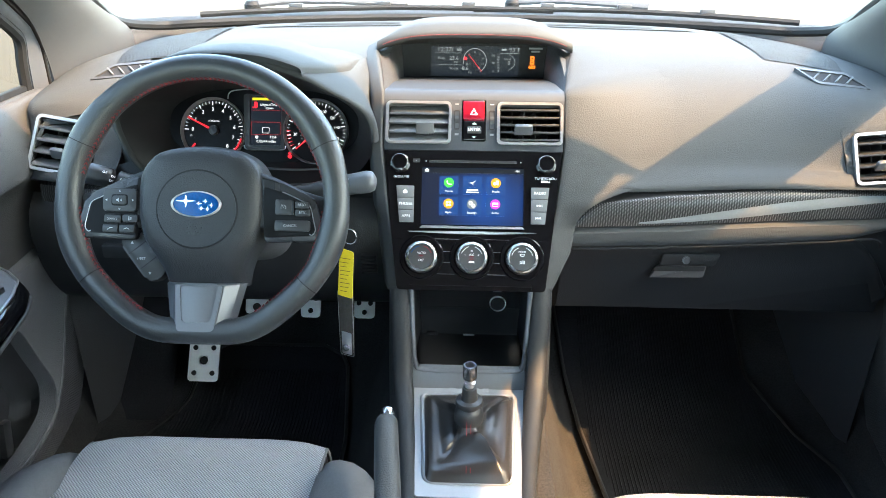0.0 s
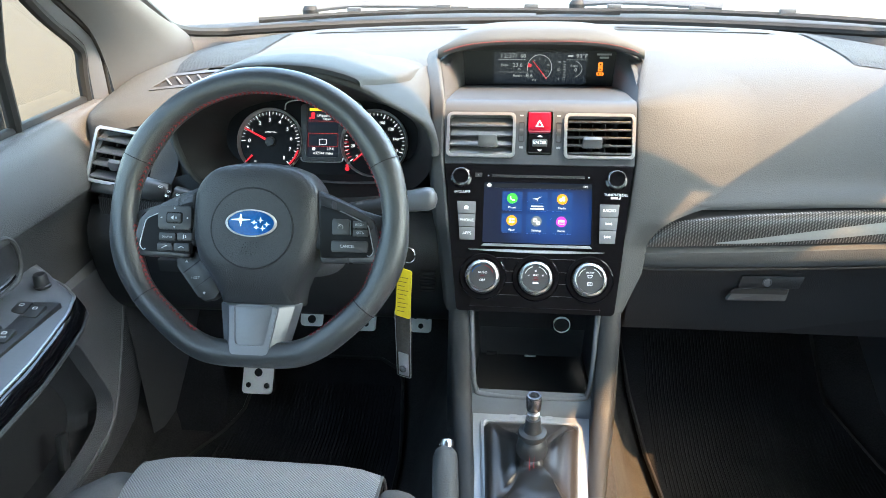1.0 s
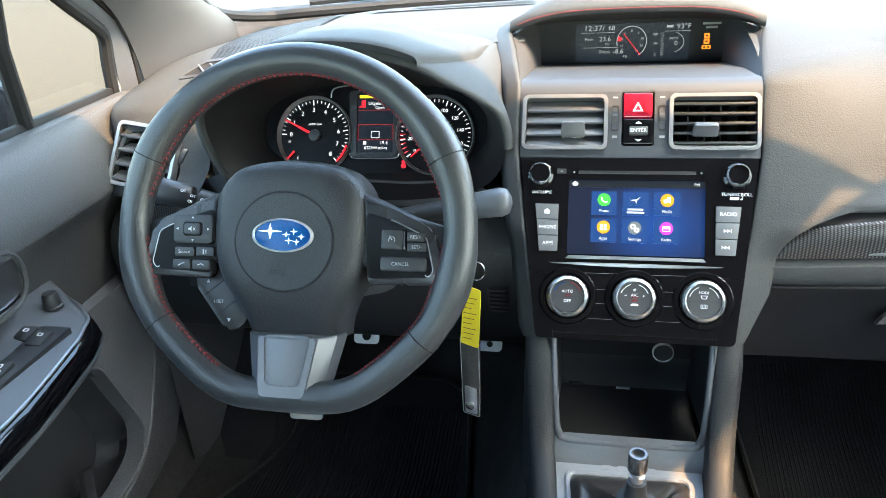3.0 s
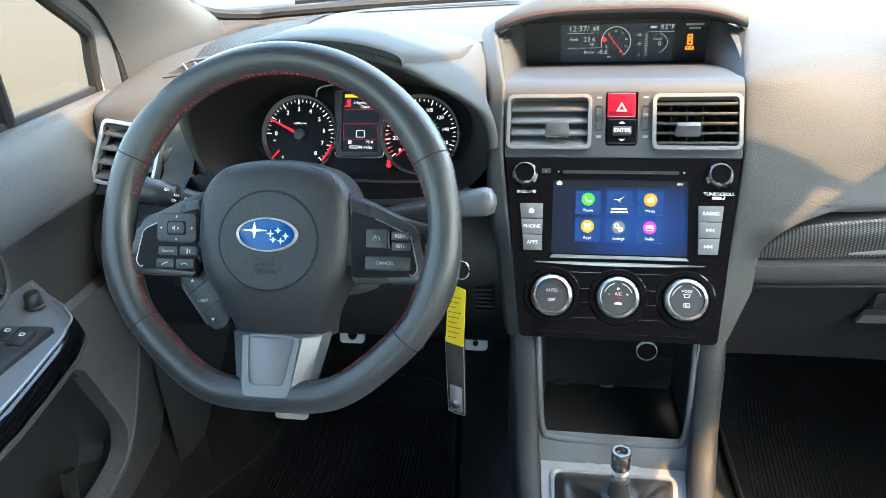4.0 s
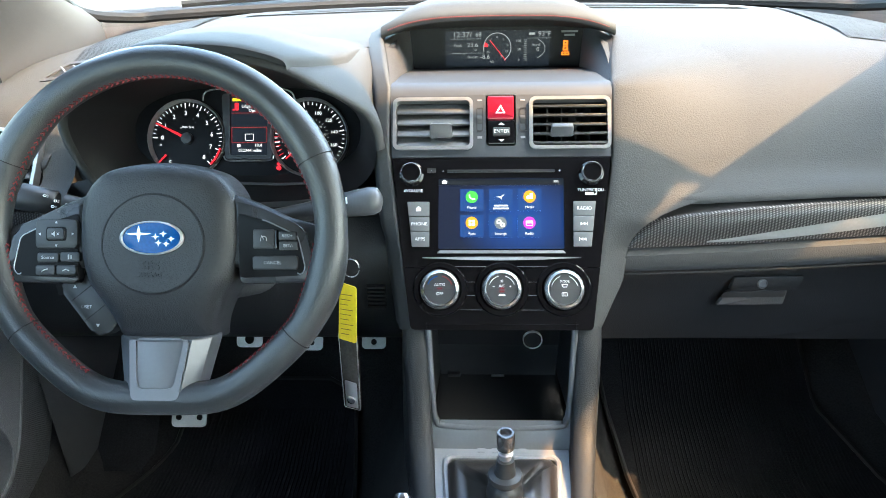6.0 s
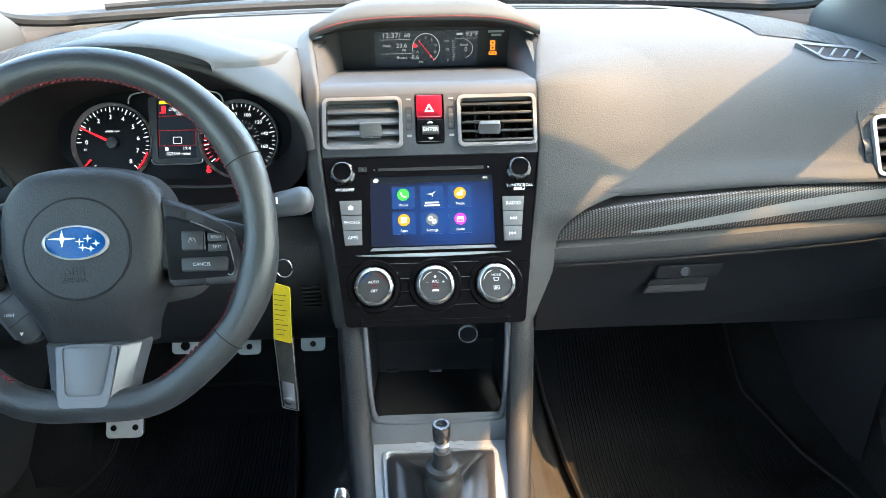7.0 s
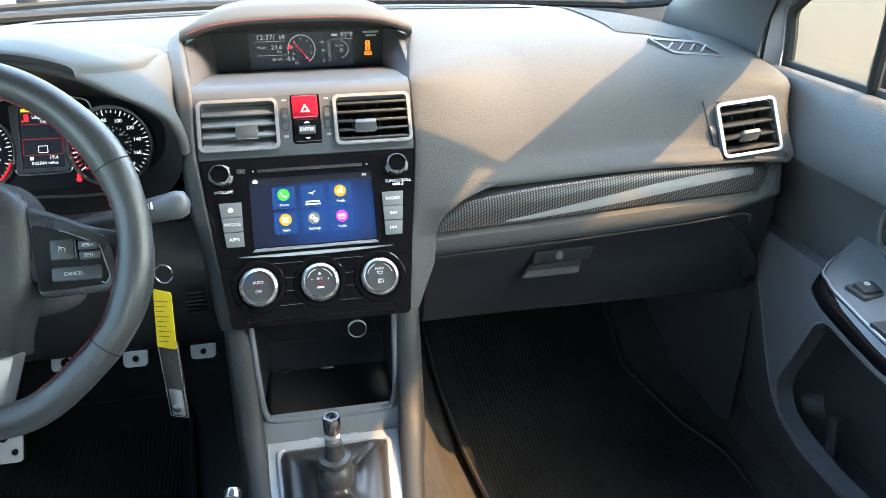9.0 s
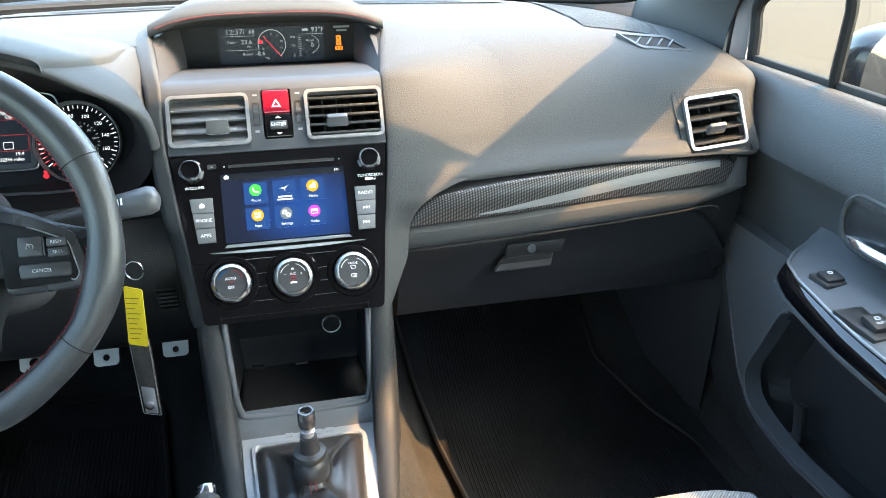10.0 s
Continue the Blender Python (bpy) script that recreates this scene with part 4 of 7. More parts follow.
for s in (-1, 1):
    kn = B()
    c = (s * 0.1135, 0.1405)
    lathe(kn, [(0.0155, 0.0), (0.0155, 0.003), (0.0125, 0.0045), (0.0125, 0.014), (0.0115, 0.0155), (0.0105, 0.0158)], T(c[0], c[1], 0.001), 32, cap=False)
    k1 = part("knob", kn, GLOSS, HU, "black rotary knob with a chrome ring")
    b = B()
    lathe(b, [(0.0133, 0.008), (0.0133, 0.0135), (0.0118, 0.0155), (0.0108, 0.0155)], T(c[0], c[1], 0.001), 32, cap=False)
    part("chrome_ring", b, RIMMETAL, k1)
    b = B()
    lathe(b, [(0.0112, 0.0140), (0.0, 0.0142)], T(c[0], c[1], 0.001), 32, cap=False)
    part("cap", b, GLOSS, k1)
    b = B()
    if s < 0:
        words(b, "/VOLUME", 0.0054, T(-0.1105, 0.1195, 0.0024))
        plate(b, oval(0.0016, 0.0016, 12, -0.1215, 0.1195), [oval(0.001, 0.001, 10, -0.1215, 0.1195)], 0.002, 0.0024)
    else:
        words(b, "TUNE/SCROLL", 0.0054, T(0.1135, 0.1195, 0.0024))
        slab(b, 0.106, 0.116, 0.1135, 0.1165, 0.002, 0.0024)
        prism(b, oval(0.0012, 0.0009, 10, 0.1185, 0.1140), 0.002, 0.0024)
        slab(b, 0.1193, 0.1198, 0.1140, 0.1178, 0.002, 0.0024)
    part("lettering", b, WHITEINK, HU)
    for k in range(3):
        ytop = 0.1050 - 0.0193 * k
        xo, xi = 0.1185 - 0.0021 * k, 0.0905
        b = B()
        prism(b, [(s * xi, ytop), (s * xo, ytop), (s * (xo - 0.002), ytop - 0.0185), (s * xi, ytop - 0.0185)][::s], 0.002, 0.0055, bev=0.0008)
        bt = part("push_button", b, KEYGREY, HU, "grey push button")
        b = B()
        cx, cy = s * (xi + xo - 0.001) / 2, ytop - 0.0092
        tx = ("", "PHONE", "APPS")[k] if s < 0 else ("RADIO", "", "")[k]
        if tx:
            words(b, tx, 0.0062, T(cx, cy, 0.0060))
        elif s < 0:
            prism(b, [(cx - 0.003, cy - 0.003), (cx + 0.003, cy - 0.003), (cx + 0.003, cy), (cx + 0.004, cy), (cx, cy + 0.0035), (cx - 0.004, cy), (cx - 0.003, cy)], 0.0055, 0.0058)
        else:
            d = 1 if k == 1 else -1
            for q in (-1, 1):
                prism(b, [(cx + d * (q * 0.002 - 0.002), cy - 0.002), (cx + d * (q * 0.002 + 0.002), cy), (cx + d * (q * 0.002 - 0.002), cy + 0.002)][::d], 0.0055, 0.0058)
            slab(b, cx + d * 0.0045 - 0.0004, cx + d * 0.0045 + 0.0004, cy - 0.002, cy + 0.002, 0.0055, 0.0058)
        part("mark", b, WHITEINK, bt)["kind"] = "stuff"
b = B()
prism(b, rrect(0.011, 0.006, 0.0005, cx=-0.088, cy=0.1455), 0.002, 0.003)
part("eject_button", b, BUTTON, HU)
b = B()
prism(b, [(-0.0895, 0.1445), (-0.0865, 0.1445), (-0.088, 0.1465)], 0.003, 0.0034)
for sx in (-0.073, 0.074):
    prism(b, oval(0.0012, 0.0012, 10, sx, 0.1445), 0.002, 0.0025)
part("mark", b, GREYINK, HU)
b = B()
for yy, w0 in ((0.0425, 0.077), ):
    prism(b, [(-w0 - 0.004, yy - 0.0030), (w0 + 0.004, yy - 0.0030), (w0, yy + 0.0010), (-w0, yy + 0.0010)], 0.002, 0.0042, bev=0.001)
part("chrome_sill", b, SILVER, HU, "bright sill below the screen")
b = B()
prism(b, [(-0.100, 0.0345), (-0.096, 0.0334), (-0.050, 0.0316), (0.0, 0.0306), (0.050, 0.0316), (0.096, 0.0334), (0.100, 0.0345), (0.050, 0.0352), (0.0, 0.0354), (-0.050, 0.0352)], 0.002, 0.0044, bev=0.0008)
part("chrome_line", b, SILVER, HU, "bright tapering bar above the dials")

# climate controls
CC = thing("climate_panel", FAS, "gloss black climate control panel with three dials", "climate control")
b = B()
o = [(-0.123, 0.0215), (0.123, 0.0215), (0.1140, -0.0515), (0.1120, -0.0545), (0.1085, -0.0560), (-0.1085, -0.0560), (-0.1120, -0.0545), (-0.1140, -0.0515)]
plate(b, o, [oval(0.0345, 0.0345, 40, u, -0.0055) for u in (-0.0765, 0.0005, 0.0775)], -0.02, 0.002)
part("panel", b, GLOSS, CC)
for u in (-0.038, 0.039):
    for y0, y1 in ((0.0045, 0.0215), (-0.0125, 0.0030), (-0.0300, -0.0140)):
        b = B()
        slab(b, u - 0.013, u + 0.013, y0, y1, 0.0012, 0.0026)
        part("spacer", b, GLOSS, CC)
    for w, y in ((0.020, 0.0225), (0.011, 0.0033), (0.011, -0.0135), (0.014, -0.0315)):
        b = B()
        slab(b, u - w, u + w, y, y + 0.0005, 0.0018, 0.0030)
        part("edge_line", b, SATIN, CC)
for k, u in enumerate((-0.0765, 0.0005, 0.0775)):
    mk = T(u, -0.0055, 0)
    b = B()
    lathe(b, [(0.0343, 0.0), (0.0343, 0.0035), (0.0325, 0.0055), (0.0275, 0.0058), (0.0252, 0.002)], mk, 48, cap=False)
    dl = part("dial", b, GLOSS, CC, "round dial with chrome rim")
    b = B()
    lathe(b, [(0.0245, 0.000), (0.0240, 0.0100), (0.0232, 0.0125), (0.0205, 0.0142), (0.0197, 0.0140), (0.0190, 0.0115)], mk, 64, cap=False)
    for q in range(60):
        a = 2 * math.pi * q / 60
        box(b, 0.0012, 0.0012, 0.009, mk @ Matrix.Rotation(a, 4, "Z") @ T(0.0242, 0, 0.0055))
    part("rim", b, RIMMETAL, dl)
    b = B()
    lathe(b, [(0.0194, 0.0110), (0.0188, 0.0120), (0.0, 0.0125)], mk, 48, cap=False)
    part("face", b, DIALFACE, dl, "dark grey dial face")
    b = B()
    mf = mk @ T(0, 0, 0.0128) @ Matrix.Diagonal((0.72, 0.72, 1, 1))
    if k == 0:
        words(b, "AUTO", 0.0068, mf @ T(0, 0.0072))
        words(b, "OFF", 0.0068, mf @ T(0, -0.0085))
    elif k == 1:
        words(b, "A/C", 0.0068, mf @ T(0, 0.005))
        for a in range(5):
            prism(b, [(0, 0), (0.0022, 0.0009), (0.0022, -0.0009)], 0, 0.0003, mf @ T(0, 0.0135) @ Matrix.Rotation(a * 1.2566, 4, "Z"))
        slab(b, -0.016, -0.0125, 0.004, 0.0047, 0, 0.0003, m=mf)
        slab(b, 0.0125, 0.016, 0.004, 0.0047, 0, 0.0003, m=mf)
        slab(b, 0.0139, 0.0146, 0.0026, 0.0061, 0, 0.0003, m=mf)
        prism(b, [(-0.006, -0.012), (0.006, -0.012), (0.006, -0.010), (0.003, -0.0085), (-0.003, -0.0085), (-0.006, -0.010)], 0, 0.0003, mf)
    else:
        words(b, "MODE", 0.0058, mf @ T(0, 0.013))
        plate(b, [(-0.0055, 0.0085), (0.0055, 0.0085), (0.0035, 0.003), (-0.0035, 0.003)], [[(-0.0043, 0.0077), (0.0043, 0.0077), (0.0028, 0.0038), (-0.0028, 0.0038)]], 0, 0.0003, mf)
        plate(b, rrect(0.010, 0.0065, 0.001, cx=0, cy=-0.009), [rrect(0.0085, 0.005, 0.0007, cx=0, cy=-0.009)], 0, 0.0003, mf)
        for q in (-0.002, 0, 0.002):
            slab(b, q - 0.0003, q + 0.0003, -0.011, -0.007, 0, 0.0003, m=mf)
    part("mark", b, WHITEINK, dl)
    if k < 2:
        b = B()
        slab(b, -0.004, 0.004, 0.0005, 0.0018, 0, 0.0003, m=mf)
        if k == 1:
            slab(b, -0.004, 0.004, -0.0045, -0.0032, 0, 0.0003, m=mf)
        part("indicator", b, E_RED, dl, "lit red bar")
    b = B()
    slab(b, -0.0250, 0.0250, -0.0016, -0.0011, 0, 0.0002, m=mf)
    part("seam", b, BUTTON, dl)
b = B()
tube(b, [T(-0.0765, -0.0055, 0.0128) @ Vector((0.0160 * math.cos(radians(a)), 0.0160 * math.sin(radians(a)), 0)) for a in range(20, 81, 6)], 0.0006, 6)
part("warm_arc", b, REDTHREAD, CC)
b = B()
tube(b, [T(-0.0765, -0.0055, 0.0128) @ Vector((0.0160 * math.cos(radians(a)), 0.0160 * math.sin(radians(a)), 0)) for a in range(100, 161, 6)], 0.0006, 6)
part("cool_arc", b, BLUE, CC)
for u, arcs in ((0.0005, ((20, 75), (105, 160))), (0.0775, ((15, 70), (110, 165)))):
    for a0, a1 in arcs:
        b = B()
        tube(b, [T(u, -0.0055, 0.0127) @ Vector((0.0163 * math.cos(radians(a)), 0.0163 * math.sin(radians(a)), 0)) for a in range(a0, a1 + 1, 5)], 0.0004, 5)
        part("scale_arc", b, WHITEINK, CC)

# flanks of the stack, running up to the visor's corners
r = B()
rings = []
n_ = FAS.to_3x3() @ Vector((0, 0, 1))
for i in range(20):
    v = -0.056 + 0.312 * i / 19
    ui = 0.1420 - 0.0290 * max(0.0, (0.17 - v) / 0.23)
    a_ = FAS @ Vector((-ui, v, 0.0))
    if v > 0.075:
        c_ = Vector((-(ui + 0.020), a_.y + 0.004, a_.z - 0.004))
    else:
        c_ = FAS @ Vector((-(ui + 0.015 + 0.005 * max(0.0, (v + 0.047) / 0.122)), v, -0.012 - 0.008 * max(0.0, (v + 0.06) / 0.135)))
    q_ = 0.30 * min(1.0, max(0.3, (v + 0.06) / 0.10))
    rings.append([a_ - n_ * 0.03, a_, a_.lerp(c_, 0.04) + n_ * 0.003 * q_, a_.lerp(c_, 0.10) + n_ * 0.0070 * q_, a_.lerp(c_, 0.17) + n_ * 0.0095 * q_, a_.lerp(c_, 0.27) + n_ * 0.0098 * q_, a_.lerp(c_, 0.52) + n_ * 0.0060 * q_, a_.lerp(c_, 0.80) + n_ * 0.0018, c_, c_ + Vector((-0.008, 0.03, -0.004)), c_ + Vector((-0.02, 0.11, -0.01))])
A_ = [Vector((-0.150, 1.56, 0.737)), Vector((-0.159, 1.62, 0.750)), Vector((-0.169, 1.672, 0.760)), Vector((-0.171, 1.72, 0.765))]
C_ = [Vector((-0.176, 1.580, 0.735)), Vector((-0.184, 1.63, 0.748)), Vector((-0.192, 1.69, 0.756)), Vector((-0.196, 1.75, 0.757))]
for a_, c_ in zip(A_, C_):
    n_ = Vector((0, -0.3, 0.95))
    rings.append([a_ - n_ * 0.03, a_, a_.lerp(c_, 0.04) + n_ * 0.002, a_.lerp(c_, 0.14) + n_ * 0.005, a_.lerp(c_, 0.24) + n_ * 0.0065, a_.lerp(c_, 0.36) + n_ * 0.006, a_.lerp(c_, 0.62) + n_ * 0.003, a_.lerp(c_, 0.86) + n_ * 0.001, c_, c_ + Vector((-0.01, 0.02, -0.005)), c_ + Vector((-0.02, 0.05, -0.03))])
loft(r, rings, closed=False)
part("flank", r, SOFT, CS, "grained flank of the centre stack", at="w", angle=70)

# on the passenger's side the flank sweeps out into the dashboard pad
WIDE = ((-0.047, 0.016), (-0.02, 0.026), (0.0, 0.034), (0.043, 0.037), (0.061, 0.042), (0.078, 0.053), (0.090, 0.073), (0.1015, 0.107), (0.113, 0.150), (0.16, 0.185), (0.30, 0.195))


def flank_width(v):
    for (v0, w0), (v1, w1) in zip(WIDE, WIDE[1:]):
        if v <= v1:
            return w0 + (w1 - w0) * (v - v0) / (v1 - v0)
    return WIDE[-1][1]


PADLINE = spline([(0.2, y, z) for y, z in pad_profile(0.2)], 3)


def pad_front(z):
    """The pad's face beside the stack at height z."""
    for p, q in zip(PADLINE, PADLINE[1:]):
        if q.z <= z <= p.z and p.y < 1.75:
            return p.y + (q.y - p.y) * (p.z - z) / max(1e-6, p.z - q.z)
    return 1.44


def pad_top(y):
    """The pad's height beside the stack at depth y."""
    for p, q in zip(PADLINE, PADLINE[1:]):
        if q.y <= y <= p.y:
            return p.z + (q.z - p.z) * (p.y - y) / max(1e-6, p.y - q.y)
    return 0.75


r = B()
rings = []
FR = (0.0, 0.015, 0.04, 0.07, 0.11, 0.16, 0.22, 0.29, 0.37, 0.46, 0.56, 0.67, 0.78, 0.89, 1.0)
for i in range(40):
    v = -0.056 + 0.312 * i / 39
    ui = 0.1420 - 0.0290 * max(0.0, (0.17 - v) / 0.23)
    a_ = FAS @ Vector((ui, v, 0.0))
    wd = flank_width(v)
    nn = FAS.to_3x3() @ Vector((0, 0, 1))
    f_ = min(1.0, max(0.0, (a_.z - 0.578) / 0.022))            # how far the pad already backs it
    low = min(1.416, a_.y + 0.012 + 0.010 * min(1.0, max(0.0, (v + 0.047) / 0.09)))
    far_y = low + (pad_front(max(0.600, a_.z)) + 0.0005 * f_ - low) * f_
    ring = [a_ - nn * 0.03, a_ - nn * 0.003]
    for f in FR:
        x = ui + wd * f
        g_ = (1 - (1 - f) ** 1.25) * (1 - f_) + (3 * f * f - 2 * f ** 3) * f_
        y = a_.y + (far_y - a_.y) * g_
        edge = 0.0022 * max(0.0, 1 - f * wd / 0.007) ** 2
        ring.append(Vector((x, y + edge, a_.z - 0.002 * (1 - f_) * f)))
    ring.append(Vector((ui + wd + 0.002, far_y + 0.012 * (1 - f_), a_.z)))
    ring.append(Vector((ui + wd + 0.004, far_y + 0.05 * (1 - f_), a_.z)))
    rings.append(ring)
A_ = [Vector((0.1435, 1.525, 0.7305)), Vector((0.150, 1.56, 0.737)), Vector((0.159, 1.62, 0.750)), Vector((0.169, 1.672, 0.760)), Vector((0.171, 1.72, 0.765))]
for a_, cy in zip(A_, (1.590, 1.625, 1.68, 1.73, 1.78)):
    c_ = Vector((0.337, cy, pad_top(cy) - 0.0005))
    ring = [a_ + Vector((-0.004, 0.012, -0.03)), a_ + Vector((-0.001, 0.004, -0.003))]
    for f in FR:
        p_ = a_.lerp(c_, f)
        p_.z = pad_top(p_.y) - 0.0005 + (a_.z - pad_top(a_.y) + 0.0005) * (1 - 3 * f * f + 2 * f ** 3) - 0.0022 * max(0.0, 1 - f * 0.18 / 0.007) ** 2
        ring.append(p_)
    ring.append(c_ + Vector((0.002, 0.0, -0.0001)))
    ring.append(c_ + Vector((0.004, 0.0, -0.0002)))
    rings.append(ring)
loft(r, rings, closed=False)
part("flank", r, SOFT, CS, "grained flank sweeping into the dashboard", at="w", angle=80)

# ---- upper display with its visor ----
MF = thing("information_display", T(0, 1.70, 0.70), "recessed dashboard display under a stitched visor hood", "display")
vz = B()
rings = []
for i in range(29):
    u = -1 + i / 14
    x = 0.171 * u
    a = abs(u)
    drop = 0.022 * a ** 4 + 0.003 * a * a
    zl = 0.788 - drop
    zt = 0.811 - drop - 0.016 * a ** 6
    yl = 1.655 + 0.012 * a ** 4
    rings.append(spline([(x * 0.93, 1.745, 0.764 - 0.3 * drop), (x * 0.99, yl + 0.02, zl - 0.003), (x, yl + 0.003, zl - 0.002), (x, yl - 0.002, zl + 0.006), (x, yl + 0.006, zl + 0.015), (x * 0.995, yl + 0.035, zt), (x * 0.97, 1.80, zt - 0.008), (x * 0.93, 1.93, 0.752), (x * 0.92, 1.98, 0.735)], 3))
loft(vz, rings, closed=False)
part("visor", vz, SOFT, MF, "grained visor hood", at="w", angle=70)
th = B()
for i in range(104):
    u = -0.93 + 1.86 * i / 103
    x = 0.171 * u
    a = abs(u)
    drop = 0.022 * a ** 4 + 0.003 * a * a
    box(th, 0.0019, 0.0010, 0.0012, T(x, 1.655 + 0.012 * a ** 4 - 0.0030, 0.788 - drop + 0.0055) @ Matrix.Rotation(radians(18), 4, "Y"))
part("stitching", th, REDTHREAD, MF, "line of red thread", at="w")["kind"] = "stuff"
for s in (-1, 1):
    ck = B()
    A_ = [Vector((s * 0.168, 1.672, 0.758)), Vector((s * 0.158, 1.62, 0.748)), Vector((s * 0.149, 1.56, 0.735)), FAS @ Vector((s * 0.142, 0.256, 0.0))]
    C_ = [Vector((s * 0.136, 1.745, 0.764)), Vector((s * 0.134, 1.745, 0.745)), Vector((s * 0.132, 1.745, 0.72)), Vector((s * 0.131, 1.745, 0.700))]
    rings = [[a.lerp(c, k / 4) for k in range(5)] for a, c in zip(A_, C_)]
    loft(ck, rings, closed=False)
    part("cheek", ck, HARD, MF, at="w", angle=60)
SCR = axes((0.0, 1.744, 0.731), (1, 0, 0), (0, 0.10, 0.995))
b = B()
prism(b, rrect(0.272, 0.066, 0.003), -0.004, 0.0, SCR)
part("glass", b, READOUT, MF, "black display glass", at="w")
b = B()
prism(b, rrect(0.164, 0.054, 0.002, cx=0.002), 0.0, 0.0006, SCR)
part("picture", b, E_DARK, MF, "dim lit display picture", at="w")
b = B()
ms = SCR @ T(0.0, 0.001, 0.0010) @ Matrix.Diagonal((1.16, 1.08, 1, 1))
words(b, "12:37/", 0.0105, ms @ T(-0.046, 0.0185))
words(b, "68", 0.0085, ms @ T(-0.024, 0.0185))
words(b, "Peak", 0.0058, ms @ T(-0.052, 0.004))
words(b, "23.6", 0.0088, ms @ T(-0.032, 0.004))
words(b, "PSI", 0.0045, ms @ T(-0.029, -0.0028))
words(b, "Boost", 0.0058, ms @ T(-0.032, -0.013))
words(b, "-8.6", 0.0088, ms @ T(-0.0150, -0.013))
words(b, "PSI", 0.0045, ms @ T(-0.006, -0.020))
words(b, "93°F", 0.0095, ms @ T(0.065, 0.0185))
words(b, "100", 0.0048, ms @ T(0.030, 0.009))
words(b, "50", 0.0048, ms @ T(0.031, -0.003))
words(b, "0", 0.0048, ms @ T(0.031, -0.018))
words(b, "Accel", 0.0050, ms @ T(0.0535, 0.0035))
words(b, "0", 0.0085, ms @ T(0.0565, -0.0035))
for k, tx in enumerate(("15", "10", "5", "0", "5", "10", "15", "20")):
    a = radians(205 - 38 * k)
    words(b, tx, 0.0042, ms @ T(0.0015 + 0.0135 * math.cos(a), 0.0 + 0.0145 * math.sin(a)))
part("figures", b, E_DIM, MF, at="w")["kind"] = "stuff"
b = B()
cpts = [ms @ Vector((0.0015 + 0.0185 * math.cos(radians(a)), 0.0205 * math.sin(radians(a)), 0)) for a in range(-60, 203, 8)]
tube(b, cpts, 0.0006, 5)
for k in range(12):
    slab(b, 0.0375, 0.0415, -0.0185 + 0.0026 * k, -0.0180 + 0.0026 * k, 0, 0.0003, m=ms)
for x0, x1, y in ((-0.062, -0.020, 0.0125), (-0.060, -0.016, -0.0075), (0.042, 0.074, 0.0125)):
    slab(b, x0, x1, y, y + 0.0005, 0, 0.0003, m=ms)
tube(b, [ms @ Vector((0.046 + 0.020 * math.cos(radians(a)), -0.002 + 0.015 * math.sin(radians(a)), 0)) for a in range(-60, 61, 8)], 0.0004, 5)
slab(b, 0.044, 0.052, 0.0175, 0.0205, 0, 0.0003, m=ms)
part("lines", b, E_DIM, MF, at="w")
b = B()
tube(b, [ms @ Vector((-0.009, 0.011, 0.0003)), ms @ Vector((0.013, -0.018, 0.0003))], 0.0006, 5)
prism(b, [(-0.0165, 0.001), (-0.0115, 0.001), (-0.0105, 0.005), (-0.0150, 0.008)], 0.0001, 0.0004, ms)
part("needle", b, E_RED, MF, at="w")
b = B()
for dx, dy in ((0, 0.0055), (0, -0.002), (-0.002, -0.0095), (0.002, -0.0095)):
    plate(b, rrect(0.0068, 0.0068 if dy > -0.009 else 0.005, 0.001, cx=0.0935 + dx, cy=dy), [rrect(0.003, 0.0022, 0.0004, cx=0.0935 + dx, cy=dy)], 0, 0.0004, ms)
part("belt_lamp", b, E_AMBER, MF, "lit amber seat belt lamp", at="w")
b = B()
for y, w in ((0.0215, 0.022), (0.0165, 0.014)):
    slab(b, 0.0985 - w / 2, 0.0985 + w / 2, y - 0.0015, y + 0.0015, 0, 0.0003, m=ms)
part("airbag_marks", b, GREYINK, MF, at="w")

# ---- glovebox ----
GB = thing("glovebox", T(0.43, 1.46, 0.35), "dark grained glovebox door with a latch", "glovebox")
b = B()
rings = []
for x in [0.152 + 0.548 * k / 20 for k in range(21)]:
    t = (x - 0.152) / 0.548
    e = max(0.0, (t - 0.82) / 0.18)
    topz = 0.501 + 0.014 * t - 0.10 * e * e
    rings.append([Vector((x, y + 0.02 * t, z)) for y, z in ((1.475, topz), (1.455, topz), (1.448, topz - 0.006), (1.447, topz - 0.02), (1.462, 0.43 if e < 0.4 else min(0.43, topz - 0.03)), (1.490, 0.355), (1.52, 0.345))])
loft(b, rings, closed=False)
part("door", b, GLOVE, GB, at="w", angle=50)
b = B()
tube(b, spline([(0.158, 1.412, 0.5035), (0.30, 1.414, 0.5075), (0.45, 1.423, 0.5115), (0.56, 1.432, 0.5145), (0.625, 1.438, 0.517), (0.648, 1.440, 0.513), (0.655, 1.444, 0.500)], 6), 0.0022, 6)
part("seam", b, DEEP, GB, "dark gap above the glovebox door", at="w")
LM = axes((0.352, 1.4535, 0.462), (1, 0.03, 0), (0, 0.10, 0.995))
b = B()
prism(b, rounded([(-0.040, -0.004), (0.050, -0.004), (0.058, 0.016), (-0.036, 0.016)], 0.003), -0.006, 0.003, LM, 0.001)
part("latch_surround", b, GLOVE, GB, at="w")
b = B()
prism(b, rounded([(-0.056, -0.026), (0.034, -0.026), (0.038, -0.005), (-0.041, -0.005)], 0.003), -0.006, 0.0015, LM, 0.001)
part("latch_paddle", b, HARD, GB, "dark pull paddle under the lock", at="w")
b = B()
